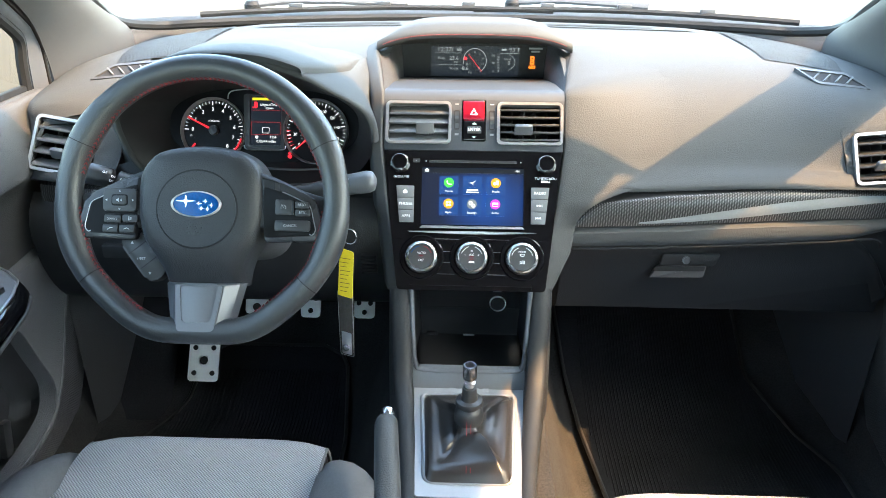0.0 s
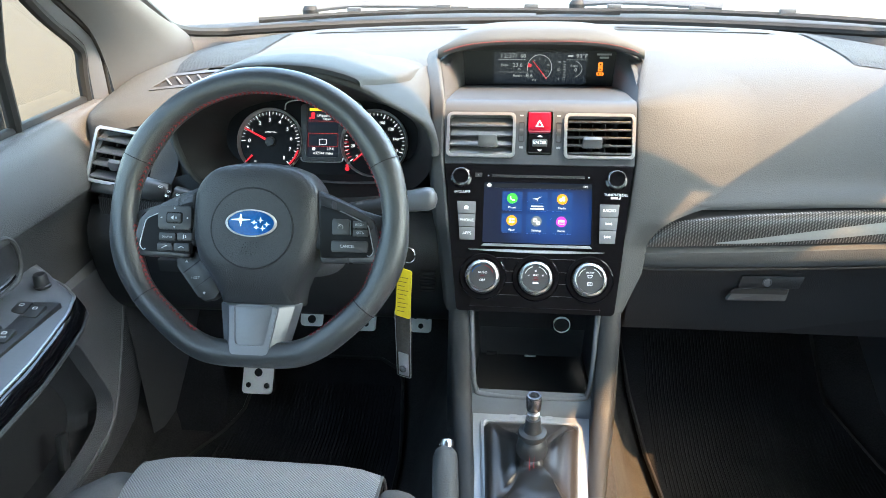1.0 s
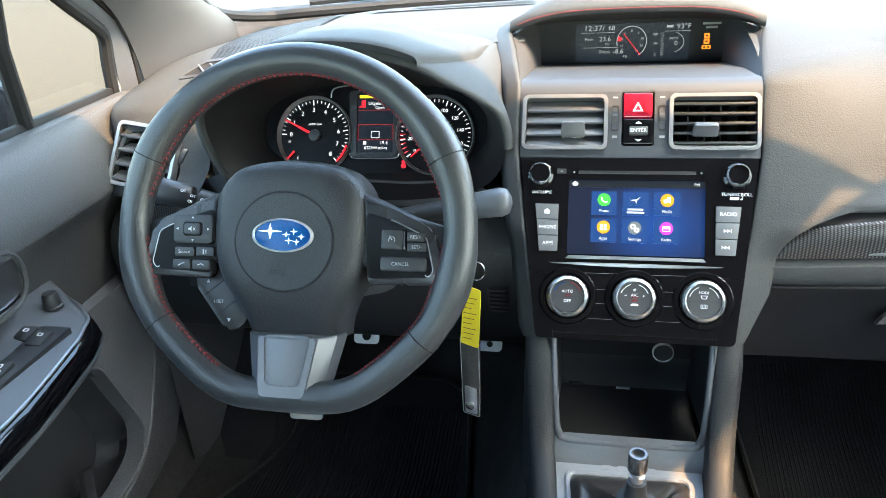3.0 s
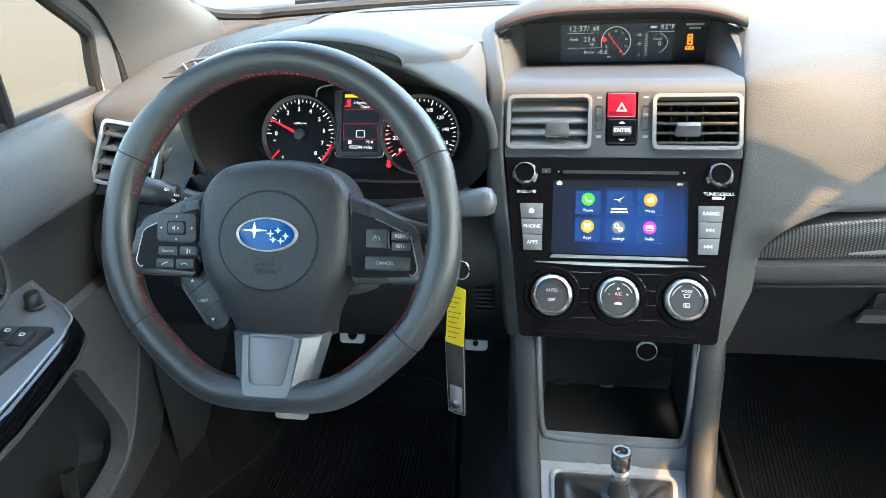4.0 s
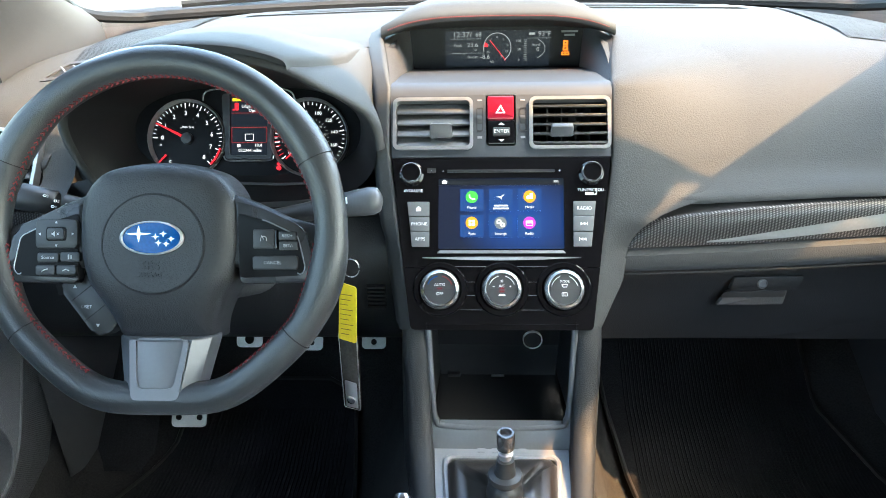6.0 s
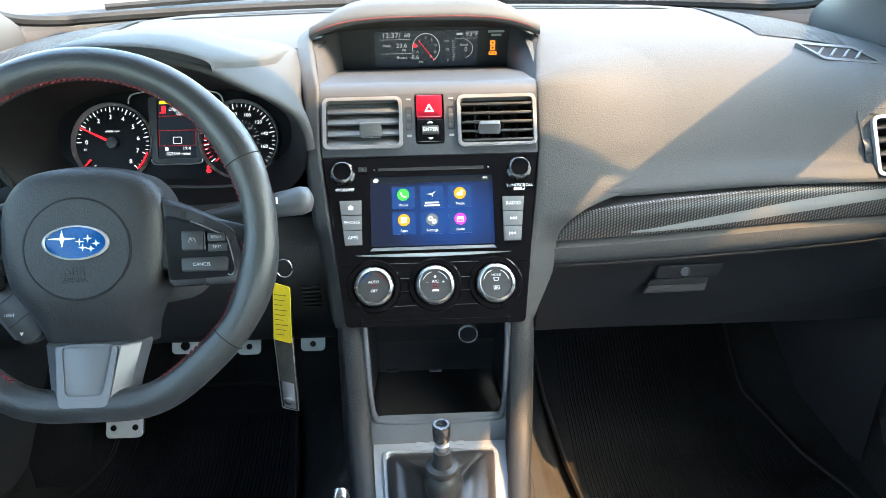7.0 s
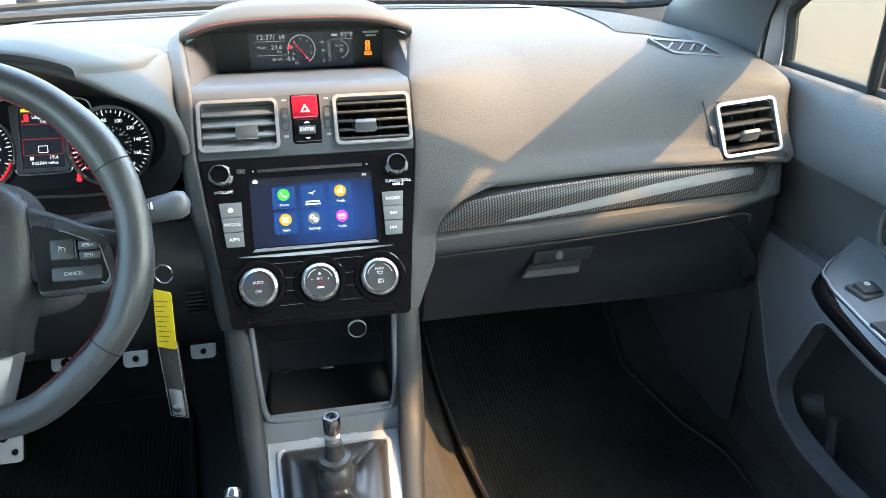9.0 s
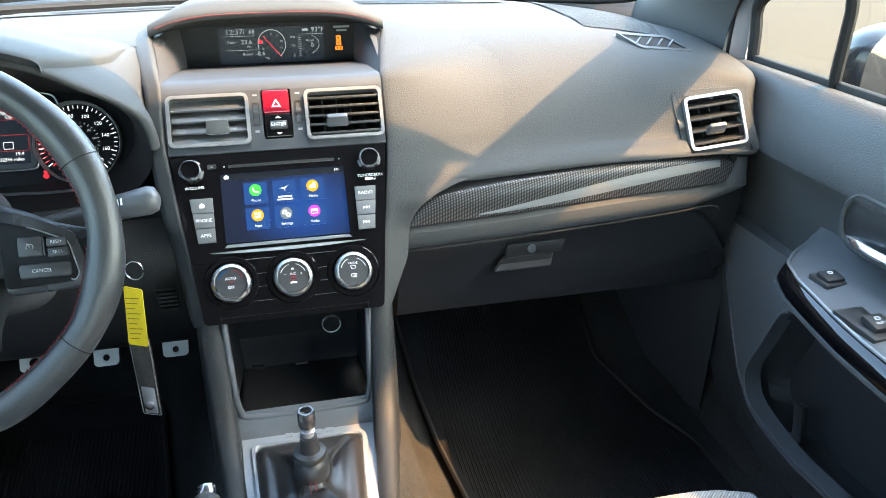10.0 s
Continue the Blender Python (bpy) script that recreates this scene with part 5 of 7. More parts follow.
prism(b, rounded([(-0.052, -0.014), (0.034, -0.014), (0.036, -0.0055), (-0.046, -0.0055)], 0.002), 0.0, 0.0022, LM)
part("latch_slot", b, DEEP, GB, at="w")
b = B()
lathe(b, [(0.0068, 0.003), (0.0068, 0.0045), (0.0055, 0.0052), (0.0045, 0.004), (0, 0.004)], LM @ T(0.002, 0.006), 24)
part("lock", b, PODTOP, GB, "small dark key lock", at="w")

# ---- instrument cluster ----
IC = thing("instrument_cluster", CLU, "black instrument cluster with lit dials under a hooded binnacle", "instrument panel")


LIP = spline([(-0.158, 1.455, 0.660), (-0.163, 1.443, 0.700), (-0.184, 1.428, 0.726), (-0.216, 1.418, 0.746), (-0.250, 1.410, 0.766), (-0.292, 1.403, 0.781), (-0.335, 1.400, 0.787), (-0.390, 1.400, 0.787), (-0.445, 1.405, 0.778), (-0.488, 1.412, 0.757), (-0.520, 1.422, 0.736), (-0.543, 1.435, 0.708), (-0.550, 1.447, 0.675), (-0.541, 1.456, 0.632), (-0.520, 1.464, 0.602), (-0.44, 1.474, 0.585), (-0.354, 1.476, 0.580), (-0.27, 1.475, 0.583), (-0.200, 1.468, 0.598), (-0.168, 1.460, 0.625)], 4, closed=True)
CI = CLU.inverted()


def dial_pt(p, k):
    """From the dial plate's outline (k 0) to the lip's point p (k 1), in the cluster's frame."""
    q = CI @ p
    a = math.atan2(q.y / 0.075, q.x / 0.18)
    c, s = math.cos(a), math.sin(a)
    e = 2 / 2.6
    o = Vector((math.copysign(abs(c) ** e, c) * 0.160, math.copysign(abs(s) ** e, s) * 0.062 + 0.004, -0.002))
    return o.lerp(q, k)


b = B()
loft(b, [[dial_pt(p, k) for p in LIP] for k in (0.0, 0.06, 0.3, 0.6, 0.85, 0.97, 1.0)])
part("bezel", b, BEZEL, IC, "deep black bezel", angle=60)
b = B()
prism(b, [tuple(dial_pt(p, 0.0))[:2] for p in LIP], -0.008, -0.002)
part("dial_plate", b, DIALBLACK, IC)
# hood over the dials, with a stepped shoulder towards the centre stack
TOP = [(-0.158, 0.660), (-0.163, 0.695), (-0.172, 0.728), (-0.194, 0.753), (-0.228, 0.766), (-0.262, 0.777), (-0.300, 0.789), (-0.345, 0.793), (-0.394, 0.791), (-0.436, 0.785), (-0.468, 0.776), (-0.505, 0.760), (-0.540, 0.728), (-0.566, 0.690), (-0.576, 0.650), (-0.578, 0.605)]


def along(line, f):
    k = f * (len(line) - 1)
    i = min(int(k), len(line) - 2)
    return line[i].lerp(line[i + 1], k - i)


lipu = LIP[:58]
topu = spline([(x, 1.5, z) for x, z in TOP], 5)
b = B()
rings = []
for j in range(140):
    f = j / 139
    p, t = along(lipu, f), along(topu, f)
    mid = Vector((-0.354, p.y, 0.66))
    out = (p - mid).normalized()
    out.y = 0.0
    up_ = Vector((0, 0, 0))
    h = max(0.0, t.z - 0.750)
    side = min(0.0, t.z - 0.750)
    rings.append(spline([p - out * 0.002 + Vector((0, 0.004, 0)), p + Vector((0, -0.004, 0)), p + out * 0.005 + Vector((0, -0.005, 0)), p + out * 0.010 + Vector((0, 0.004, 0)) + up_ * 0.3, p.lerp(t, 0.55) + out * 0.007 + up_, t + up_, Vector((t.x, 1.58, 0.752 + h * 0.86 + side)) + up_ * 0.8, Vector((t.x, 1.66, 0.750 + h * 0.45 + side)) + up_ * 0.4, Vector((t.x, 1.74, 0.752 + h * 0.06 + side))], 3))
loft(b, rings, closed=False)
part("hood", b, SOFT, IC, "grained binnacle hood", at="w", angle=70)
b = B()
cols = []
for k in range(7, len(rings[0])):
    line = [ring_[k] for ring_ in rings]
    line = [p for p in line if p.z > 0.735]
    y0 = sum(p.y for p in line) / len(line)
    x1 = -0.248 + 0.052 * min(1.0, max(0.0, (y0 - 1.41) / 0.12)) ** 0.7
    back = min(1.0, max(0.0, (1.66 - y0) / 0.11))
    col = []
    for i in range(44):
        x = x1 - (0.0, 0.0008, 0.0025, 0.006)[i] if i < 4 else x1 - 0.006 - (x1 - 0.006 + 0.52) * (i - 3) / 40
        pt = line[0]
        for p, q in zip(line, line[1:]):
            if q.x <= x <= p.x:
                pt = p.lerp(q, (p.x - x) / max(1e-6, p.x - q.x))
                break
        lift = (-0.002, 0.006, 0.0085, 0.0098)[i] if i < 4 else 0.010 * min(1.0, max(0.0, (x + 0.52) / 0.10)) - 0.001 * (x < -0.515)
        col.append(Vector((x, pt.y - 0.002 * (k < 9), pt.z + lift * back - 0.002 * (1 - back))))
    cols.append(col)
cols.insert(0, [p + Vector((0, 0.006, -0.010)) for p in cols[0]])
loft(b, cols, closed=False)
part("brow", b, SOFT, IC, "raised brow of the hood over the dials", at="w", angle=50)
# surround below the lip, down to the column
b = B()
low = LIP[53:74]
rows = []
for k, off in ((0.0, 0.0), (0.012, 0.002), (0.05, 0.012), (0.085, 0.05)):
    row = []
    for p in low:
        out = Vector((p.x + 0.354, 0, (p.z - 0.66) * 1.6)).normalized()
        row.append(p + out * k + Vector((0, off, 0)))
    rows.append(row)
loft(b, rows, closed=False)
part("surround", b, HARD, IC, "dark surround below the dials", at="w", angle=60)
for u, big in ((-0.0845, 8), (0.0890, 16)):
    mk = T(u, -0.006, 0) @ Matrix.Diagonal((0.875, 0.875, 1, 1))
    b = B()
    lathe(b, [(0.0628, -0.002), (0.0628, 0.006), (0.0618, 0.0075), (0.0608, 0.006), (0.0585, -0.001)], mk, 64, cap=False)
    ring = part("dial", b, SATIN, IC, "round dial with a silver ring")
    b = B()
    lathe(b, [(0.0585, -0.001), (0.0, -0.0005)], mk, 48, cap=False)
    part("face", b, DIALBLACK, ring)
    b = B()
    lo_, hi_ = radians(217), radians(-47)
    n = 8 if u < 0 else 9
    for k in range(n * 4 + 1 if u < 0 else n * 4 + 1):
        f = k / (n * 4)
        a = lo_ + (hi_ - lo_) * f
        if u < 0:
            a = radians(178) + (radians(-48) - radians(178)) * f
        big_ = k % 4 == 0
        box(b, 0.008 if big_ else 0.0045, 0.0013 if big_ else 0.0007, 0.0006, mk @ Matrix.Rotation(a, 4, "Z") @ T(0.0525 if big_ else 0.0540, 0, 0.0008))
        if big_:
            q = k // 4
            tx = str(q) if u < 0 else str(q * 20)
            words(b, tx, 0.0098 if u < 0 else 0.0078, mk @ T(0.0405 * math.cos(a), 0.0405 * math.sin(a), 0.001))
    if u < 0:
        words(b, "x1000r/min", 0.0048, mk @ T(0.0, 0.018, 0.001))
        words(b, "H", 0.005, mk @ T(-0.043, -0.010, 0.001))
        words(b, "C", 0.006, mk @ T(-0.028, -0.037, 0.001))
    part("scale", b, E_WHITE, ring, "white scale")["kind"] = "stuff"
    b = B()
    if u < 0:
        tube(b, [mk @ Vector((0.0555 * math.cos(radians(a)), 0.0555 * math.sin(radians(a)), 0.001)) for a in range(-48, -14, 4)], 0.0014, 6)
        part("red_arc", b, E_RED, ring, "red arc of the scale")
        b = B()
        tube(b, [mk @ Vector((-0.034, -0.026, 0.003)), mk @ Vector((-0.047, -0.040, 0.003))], [0.0016, 0.0008], 8)
        part("small_needle", b, E_RED, ring)
        b = B()
        tube(b, [mk @ Vector((0.002, -0.001, 0.004)), mk @ Vector((-0.050, 0.025, 0.003))], [0.0022, 0.0009], 8)
    else:
        for a in range(5):
            t = radians(178 + 8 * a)
            box(b, 0.009, 0.0010, 0.0005, mk @ Matrix.Rotation(t, 4, "Z") @ T(0.0530, 0, 0.0009))
        part("red_ticks", b, E_RED, ring)
        b = B()
        tube(b, [mk @ Vector((0, 0, 0.004)), mk @ Vector((-0.038, -0.034, 0.003))], [0.0022, 0.0009], 8)
    part("needle", b, E_RED, ring, "lit red needle")
    b = B()
    lathe(b, [(0.0095, 0.0), (0.0085, 0.006), (0, 0.0065)], mk, 24)
    part("hub", b, BUTTON, ring)
    if u > 0:
        b = B()
        for k in range(24):
            a = radians(217 - 264 * k / 23)
            box(b, 0.0035, 0.0006, 0.0004, mk @ Matrix.Rotation(a, 4, "Z") @ T(0.0295, 0, 0.0009))
            if k % 3 == 0:
                words(b, str(k // 3 * 40), 0.0042, mk @ T(0.0238 * math.cos(a), 0.0238 * math.sin(a), 0.001))
        part("inner_scale", b, E_DIM, ring)
b = B()
plate(b, rounded([(-0.034, 0.0555), (0.042, 0.0555), (0.036, -0.036), (-0.030, -0.036)], 0.006), [rounded([(-0.0225, 0.053), (0.0305, 0.053), (0.0305, -0.0305), (-0.0225, -0.0305)], 0.003)], -0.002, 0.004)
part("centre_frame", b, BLACKP, IC)
b = B()
tube(b, spline([(-0.060, 0.046, 0.005), (-0.052, 0.0595, 0.006), (0.0, 0.0635, 0.006), (0.058, 0.0595, 0.006), (0.070, 0.046, 0.005)], 6), 0.0011, 8)
part("silver_line", b, SILVER, IC)
b = B()
tube(b, spline([(-0.031, -0.031, 0.005), (-0.026, -0.0375, 0.005), (0.0, -0.0382, 0.005), (0.034, -0.0375, 0.005), (0.039, -0.031, 0.005)], 5), 0.0010, 8)
part("silver_line", b, SILVER, IC)
b = B()
slab(b, -0.0215, 0.0295, -0.030, 0.052, -0.001, 0.0012)
mid = part("centre_display", b, E_DARK, IC, "small lit display with an open tailgate warning")
b = B()
for x0, x1, y0, y1 in ((-0.021, 0.029, 0.0085, 0.0092), (-0.021, 0.029, 0.0285, 0.0292), (-0.021, 0.029, -0.0125, -0.0119), (-0.021, -0.0204, -0.0119, 0.0085), (0.0284, 0.029, -0.0119, 0.0085)):
    slab(b, x0, x1, y0, y1, 0.0012, 0.0016)
part("red_lines", b, E_REDLINE, mid)["kind"] = "stuff"
b = B()
prism(b, rounded([(-0.0165, 0.0325), (-0.0105, 0.0325), (-0.0105, 0.043), (-0.0165, 0.043)], 0.0015), 0.0012, 0.0018)
slab(b, -0.0195, -0.0168, 0.0322, 0.0345, 0.0012, 0.0018)
part("red_marks", b, E_RED, mid)
b = B()
words(b, "Liftgate/Trunk", 0.0058, T(0.010, 0.038, 0.0016))
words(b, "Open", 0.0058, T(0.010, 0.0322, 0.0016))
plate(b, rrect(0.012, 0.0095, 0.001, cx=0.004, cy=-0.005), [rrect(0.0108, 0.0083, 0.0008, cx=0.004, cy=-0.005)], 0.0012, 0.0016)
words(b, "19.4", 0.0066, T(0.0165, -0.0165, 0.0016))
words(b, "032344 miles", 0.0062, T(0.005, -0.0235, 0.0016))
prism(b, rrect(0.0045, 0.0045, 0.0006, cx=-0.011, cy=-0.0165), 0.0012, 0.0016)
part("white_marks", b, E_WHITE, mid)["kind"] = "stuff"
b = B()
slab(b, -0.0195, 0.012, 0.0455, 0.0495, 0.0012, 0.0016)
part("yellow_bar", b, E_YEL, mid)
b = B()
for dx, dy, r in ((0.045, -0.0425, 0.0026), (0.045, -0.0480, 0.0035)):
    prism(b, oval(r, r * 0.9, 12, dx, dy), -0.002, 0.0012)
part("belt_lamp", b, E_RED, IC, "lit red warning lamp")
b = B()
tube(b, spline([(-0.060, -0.072, 0.030), (0.0, -0.0715, 0.034), (0.060, -0.073, 0.032), (0.120, -0.070, 0.030)], 5), 0.002, 6)
part("lower_lip", b, HARD, IC)

# steering column shroud
sc = B()
ax = WHL.to_3x3() @ Vector((0, 0, 1))
rings = []
for d, w, h in ((-0.045, 0.050, 0.045), (-0.06, 0.062, 0.055), (-0.12, 0.072, 0.062), (-0.20, 0.075, 0.062)):
    rings.append([WHL @ Vector((x, y - 0.012, d)) for x, y in oval(w, h, 28, e=3.0)])
loft(sc, rings, True, (True, True))
solo("column_shroud", sc, HARD, "dark plastic shroud round the steering column", "column shroud")

# ---- steering wheel ----
SW = thing("steering_wheel", WHL, "black leather flat-bottomed steering wheel with red stitching", "steering wheel")


def rim_line(t):
    """The rim's centre line, flat at the bottom."""
    a = 2 * math.pi * t
    x, y = math.cos(a), math.sin(a)
    r = 0.1765
    if y < 0:                                 # flat bottom with two slanted corners
        lim = [r]
        for nx, ny, d in ((0.0, -1.0, 0.1695), (0.672, -0.740, 0.1745), (-0.672, -0.740, 0.1745)):
            c = nx * x + ny * y
            if c > 0.3:
                lim.append(d / c)
        r = sum(q ** -60 for q in lim) ** (-1 / 60)
    return x * r, y * r + 0.003


def thick(t):
    a = (t * 360.0) % 360
    r = 0.0170
    for c, w in ((150, 16), (30, 16), (195, 14), (345, 14)):
        d = abs((a - c + 180) % 360 - 180)
        r += 0.0022 * max(0.0, 1 - (d / w) ** 2)
    return r


M = 120
b = B()
rings = []
for i in range(M):
    t = i / M
    p, q = Vector((*rim_line(t), 0)), Vector((*rim_line(t + 0.004), 0))
    d = (q - p).normalized()
    nrm = Vector((d.y, -d.x, 0))
    r = thick(t)
    rings.append([p + nrm * r * math.cos(2 * math.pi * j / 16) + Vector((0, 0, r * 0.92 * math.sin(2 * math.pi * j / 16))) for j in range(16)])
loft(b, rings, loop=True)
part("rim", b, LEATHER, SW, "smooth black leather rim", angle=70)
for a in (25, 155, 215, 323):
    b = B()
    t = a / 360
    p, q = Vector((*rim_line(t), 0)), Vector((*rim_line(t + 0.004), 0))
    d = (q - p).normalized()
    nrm = Vector((d.y, -d.x, 0))
    r = thick(t) + 0.0003
    ringp = [p + nrm * r * math.cos(2 * math.pi * j / 24) + Vector((0, 0, r * 0.92 * math.sin(2 * math.pi * j / 24))) for j in range(24)]
    tube(b, ringp, 0.0006, 5, closed=True)
    part("seam", b, DEEP, SW, "cross seam of the leather")
b = B()
for i in range(170):
    t = i / 170
    a = t * 360
    if 243 < a < 297 or 168 < a < 183 or -3 < a < 12 or a > 357:
        continue
    p, q = Vector((*rim_line(t), 0)), Vector((*rim_line(t + 0.004), 0))
    d = (q - p).normalized()
    nrm = Vector((-d.y, d.x, 0))
    r = thick(t)
    ang = math.atan2(d.y, d.x)
    m_ = Matrix.Translation(p + nrm * r * 0.950 + Vector((0, 0, r * 0.28))) @ Matrix.Rotation(ang, 4, "Z") @ Matrix.Rotation(radians(-62), 4, "X")
    for q in (-1, 1):
        box(b, 0.0042, 0.0011, 0.0014, m_ @ T(0, 0.0011 * q, 0) @ Matrix.Rotation(radians(34 * q), 4, "Z"))
part("stitching", b, REDTHREAD, SW, "red cross stitching on the inner rim")["kind"] = "stuff"
# hub
b = B()
outr = [(0.045, 0.0715), (0.066, 0.061), (0.080, 0.040), (0.083, 0.012), (0.082, -0.018), (0.076, -0.044), (0.065, -0.064), (0.0555, -0.082), (0.050, -0.098), (0.047, -0.1075)]
outl = [(0.0, 0.0765)] + outr + [(0.030, -0.1095), (0.0, -0.110), (-0.030, -0.1095)] + [(-x, y) for x, y in outr[::-1]]
ol = [(p.x, p.y) for p in spline([(x, y, 0) for x, y in outl], 4, closed=True)]
rings = []
for sc_, h in ((1.0, -0.045), (1.0, -0.012), (0.990, -0.003), (0.97, 0.004), (0.94, 0.0095), (0.85, 0.0150), (0.72, 0.0175), (0.6, 0.0183), (0.3, 0.019), (0.02, 0.0192)):
    ring = []
    for x, y in ol:
        yy = (y + 0.01) * sc_ - 0.01
        ring.append(Vector((x * sc_, yy, h - 0.021 * min(1.0, max(0.0, (-0.050 - yy) / 0.052)) ** 1.4)))
    rings.append(ring)
loft(b, rings, True, (True, True))
part("hub", b, HUBSKIN, SW, "grained airbag cover", angle=50)
b = B()
tube(b, [Vector((0.052 * math.cos(2 * math.pi * k / 48), 0.050 * math.sin(2 * math.pi * k / 48) - 0.008, 0.0181)) for k in range(48)], 0.0014, 6, closed=True)
part("hub_groove", b, DEEP, SW)
b = B()
prism(b, oval(0.051, 0.049, 48, 0, -0.008), 0.010, 0.0195, bev=0.002)
part("centre_cap", b, HUBSKIN, SW, "round centre cap")
em = B()
lathe(em, [(1, 0), (1, 0.002), (0.93, 0.003), (0.90, 0.002)], T(0, -0.002, 0.0195) @ Matrix.Diagonal((0.0325, 0.0170, 1.3, 1)), 48, cap=False)
part("emblem_rim", em, BRIGHT, SW, "chrome oval emblem rim")
em = B()
prism(em, oval(0.0305, 0.0155, 40, 0, -0.002), 0.0195, 0.0215, bev=0.0006)
part("emblem", em, BLUE, SW, "blue oval emblem")
em = B()


def star(bm, x, y, r, rx=1.0):
    pts = []
    for k in range(8):
        a = math.pi / 4 * k
        rr = r * (1.0 if k % 2 == 0 else 0.20)
        pts.append((x + rr * math.cos(a) * rx, y + rr * math.sin(a)))
    prism(bm, pts, 0.0215, 0.0221)


star(em, -0.013, 0.002, 0.0085, 1.6)
for x, y in ((0.004, -0.001), (0.012, 0.002), (0.007, -0.007), (0.015, -0.008), (0.020, -0.003)):
    star(em, x, y, 0.0038, 1.2)
part("emblem_marks", em, CHROME, SW, "small silver shapes")
em = B()
words(em, "SRS", 0.013, T(-0.002, -0.030, 0.0194), thick=0.0009)
words(em, "AIRBAG", 0.007, T(-0.002, -0.039, 0.0194), thick=0.0009)
part("embossed_letters", em, HUBSKIN, SW)
# spokes and button pods
for s in (-1, 1):
    b = B()
    rings = []
    for x, y0, y1, h in ((0.070, -0.030, 0.046, 0.004), (0.10, -0.038, 0.034, 0.006), (0.13, -0.044, 0.020, 0.004), (0.158, -0.044, 0.012, -0.001), (0.172, -0.036, 0.008, -0.004)):
        rings.append([Vector((s * x, y0, h - 0.022)), Vector((s * x, y0 + 0.001, h - 0.004)), Vector((s * x, y0 + 0.006, h)), Vector((s * x, y1 - 0.006, h)), Vector((s * x, y1 - 0.001, h - 0.004)), Vector((s * x, y1, h - 0.022))])
    loft(b, rings, True, (True, True))
    part("spoke", b, HUBSKIN, SW, angle=45)
    b = B()
    o = [(s * 0.078, 0.037), (s * 0.112, 0.026), (s * 0.150, 0.008), (s * 0.161, -0.034), (s * 0.157, -0.047), (s * 0.084, -0.049)]
    prism(b, rounded(o if s < 0 else o[::-1], 0.007), -0.012, 0.0058, bev=0.0028)
    part("pod_frame", b, PODFRAME, SW, "dark satin metal surround of the thumb switches")
    q = [(s * 0.082, 0.024), (s * 0.112, 0.0150), (s * 0.1435, 0.0005), (s * 0.1515, -0.033), (s * 0.146, -0.040), (s * 0.084, -0.0425)]
    b = B()
    prism(b, rounded(q if s < 0 else q[::-1], 0.005), 0.004, 0.0066, bev=0.0006)
    part("pod", b, PODBLACK, SW, "switch panel on the spoke")
    b = B()
    tube(b, [Vector((x, y, 0.0064)) for x, y in rounded(q[:5], 0.005)][4:], 0.0007, 6)
    part("pod_line", b, SILVER, SW, "thin bright line round the switches")

    def btn(pts, marks=None, h=0.0095, mt=BUTTON):
        bb = B()
        prism(bb, pts, 0.005, h, bev=0.0010)
        p_ = part("thumb_button", bb, mt, SW)
        if marks:
            bb = B()
            marks(bb, h + 0.0003)
            part("mark", bb, TEXTINK, p_)

    if s < 0:
        def pad_marks(q, h):
            for dx, dy, a in ((0, 0.0118, 90), (0, -0.0118, 270), (-0.0172, 0, 180), (0.0172, 0, 0)):
                prism(q, [(0.0016, 0), (-0.001, 0.0014), (-0.001, -0.0014)], h - 0.0002, h, T(-0.104 + dx, 0.0025 + dy) @ Matrix.Rotation(radians(a), 4, "Z"))
        btn(rrect(0.044, 0.030, 0.005, cx=-0.104, cy=0.0025), pad_marks, 0.0105)
        btn(rrect(0.022, 0.0150, 0.0035, cx=-0.104, cy=0.0025), None, 0.0110, PODBLACK)
        btn(rrect(0.0185, 0.0120, 0.003, cx=-0.104, cy=0.0025), lambda q, h: (words(q, "x", 0.0055, T(-0.1012, 0.0028, h)), prism(q, [(-0.1078, 0.0015), (-0.1065, 0.0015), (-0.1045, -0.0002), (-0.1045, 0.0052), (-0.1065, 0.0035), (-0.1078, 0.0035)], h - 0.0002, h)), 0.0122)
        btn(rrect(0.0225, 0.0098, 0.002, cx=-0.1135, cy=-0.0215), lambda q, h: words(q, "Source", 0.0048, T(-0.1135, -0.0215, h)))
        btn(rrect(0.0205, 0.0098, 0.002, cx=-0.0905, cy=-0.0210), lambda q, h: (slab(q, -0.0925, -0.0910, -0.0235, -0.0185, h - 0.0002, h), slab(q, -0.0895, -0.0885, -0.0228, -0.0192, h - 0.0002, h)))
        btn(rrect(0.0205, 0.0100, 0.002, cx=-0.1165, cy=-0.0345), lambda q, h: tube(q, [(-0.120, -0.036, h), (-0.1165, -0.0338, h), (-0.113, -0.033, h)], 0.0006, 5))
        btn(rrect(0.0205, 0.0100, 0.002, cx=-0.0945, cy=-0.0345), lambda q, h: tube(q, [(-0.098, -0.0350, h), (-0.0945, -0.0335, h), (-0.091, -0.0350, h)], 0.0006, 5))
    else:
        btn(rrect(0.0215, 0.0195, 0.002, cx=0.1095, cy=-0.0030), lambda q, h: (tube(q, [(0.1095 + 0.0032 * math.cos(radians(a)), -0.0035 + 0.0032 * math.sin(radians(a)), h) for a in range(-30, 211, 24)], 0.0003, 5), tube(q, [(0.1070, 0.0008, h), (0.1098, -0.0035, h)], 0.0003, 5)))
        btn(rrect(0.0030, 0.0195, 0.001, cx=0.1222, cy=-0.0035), None, 0.0085, GLOSS)
        btn(rrect(0.0180, 0.0085, 0.0015, cx=0.1335, cy=0.0000), lambda q, h: words(q, "RES/+", 0.0046, T(0.1335, 0.0000, h)))
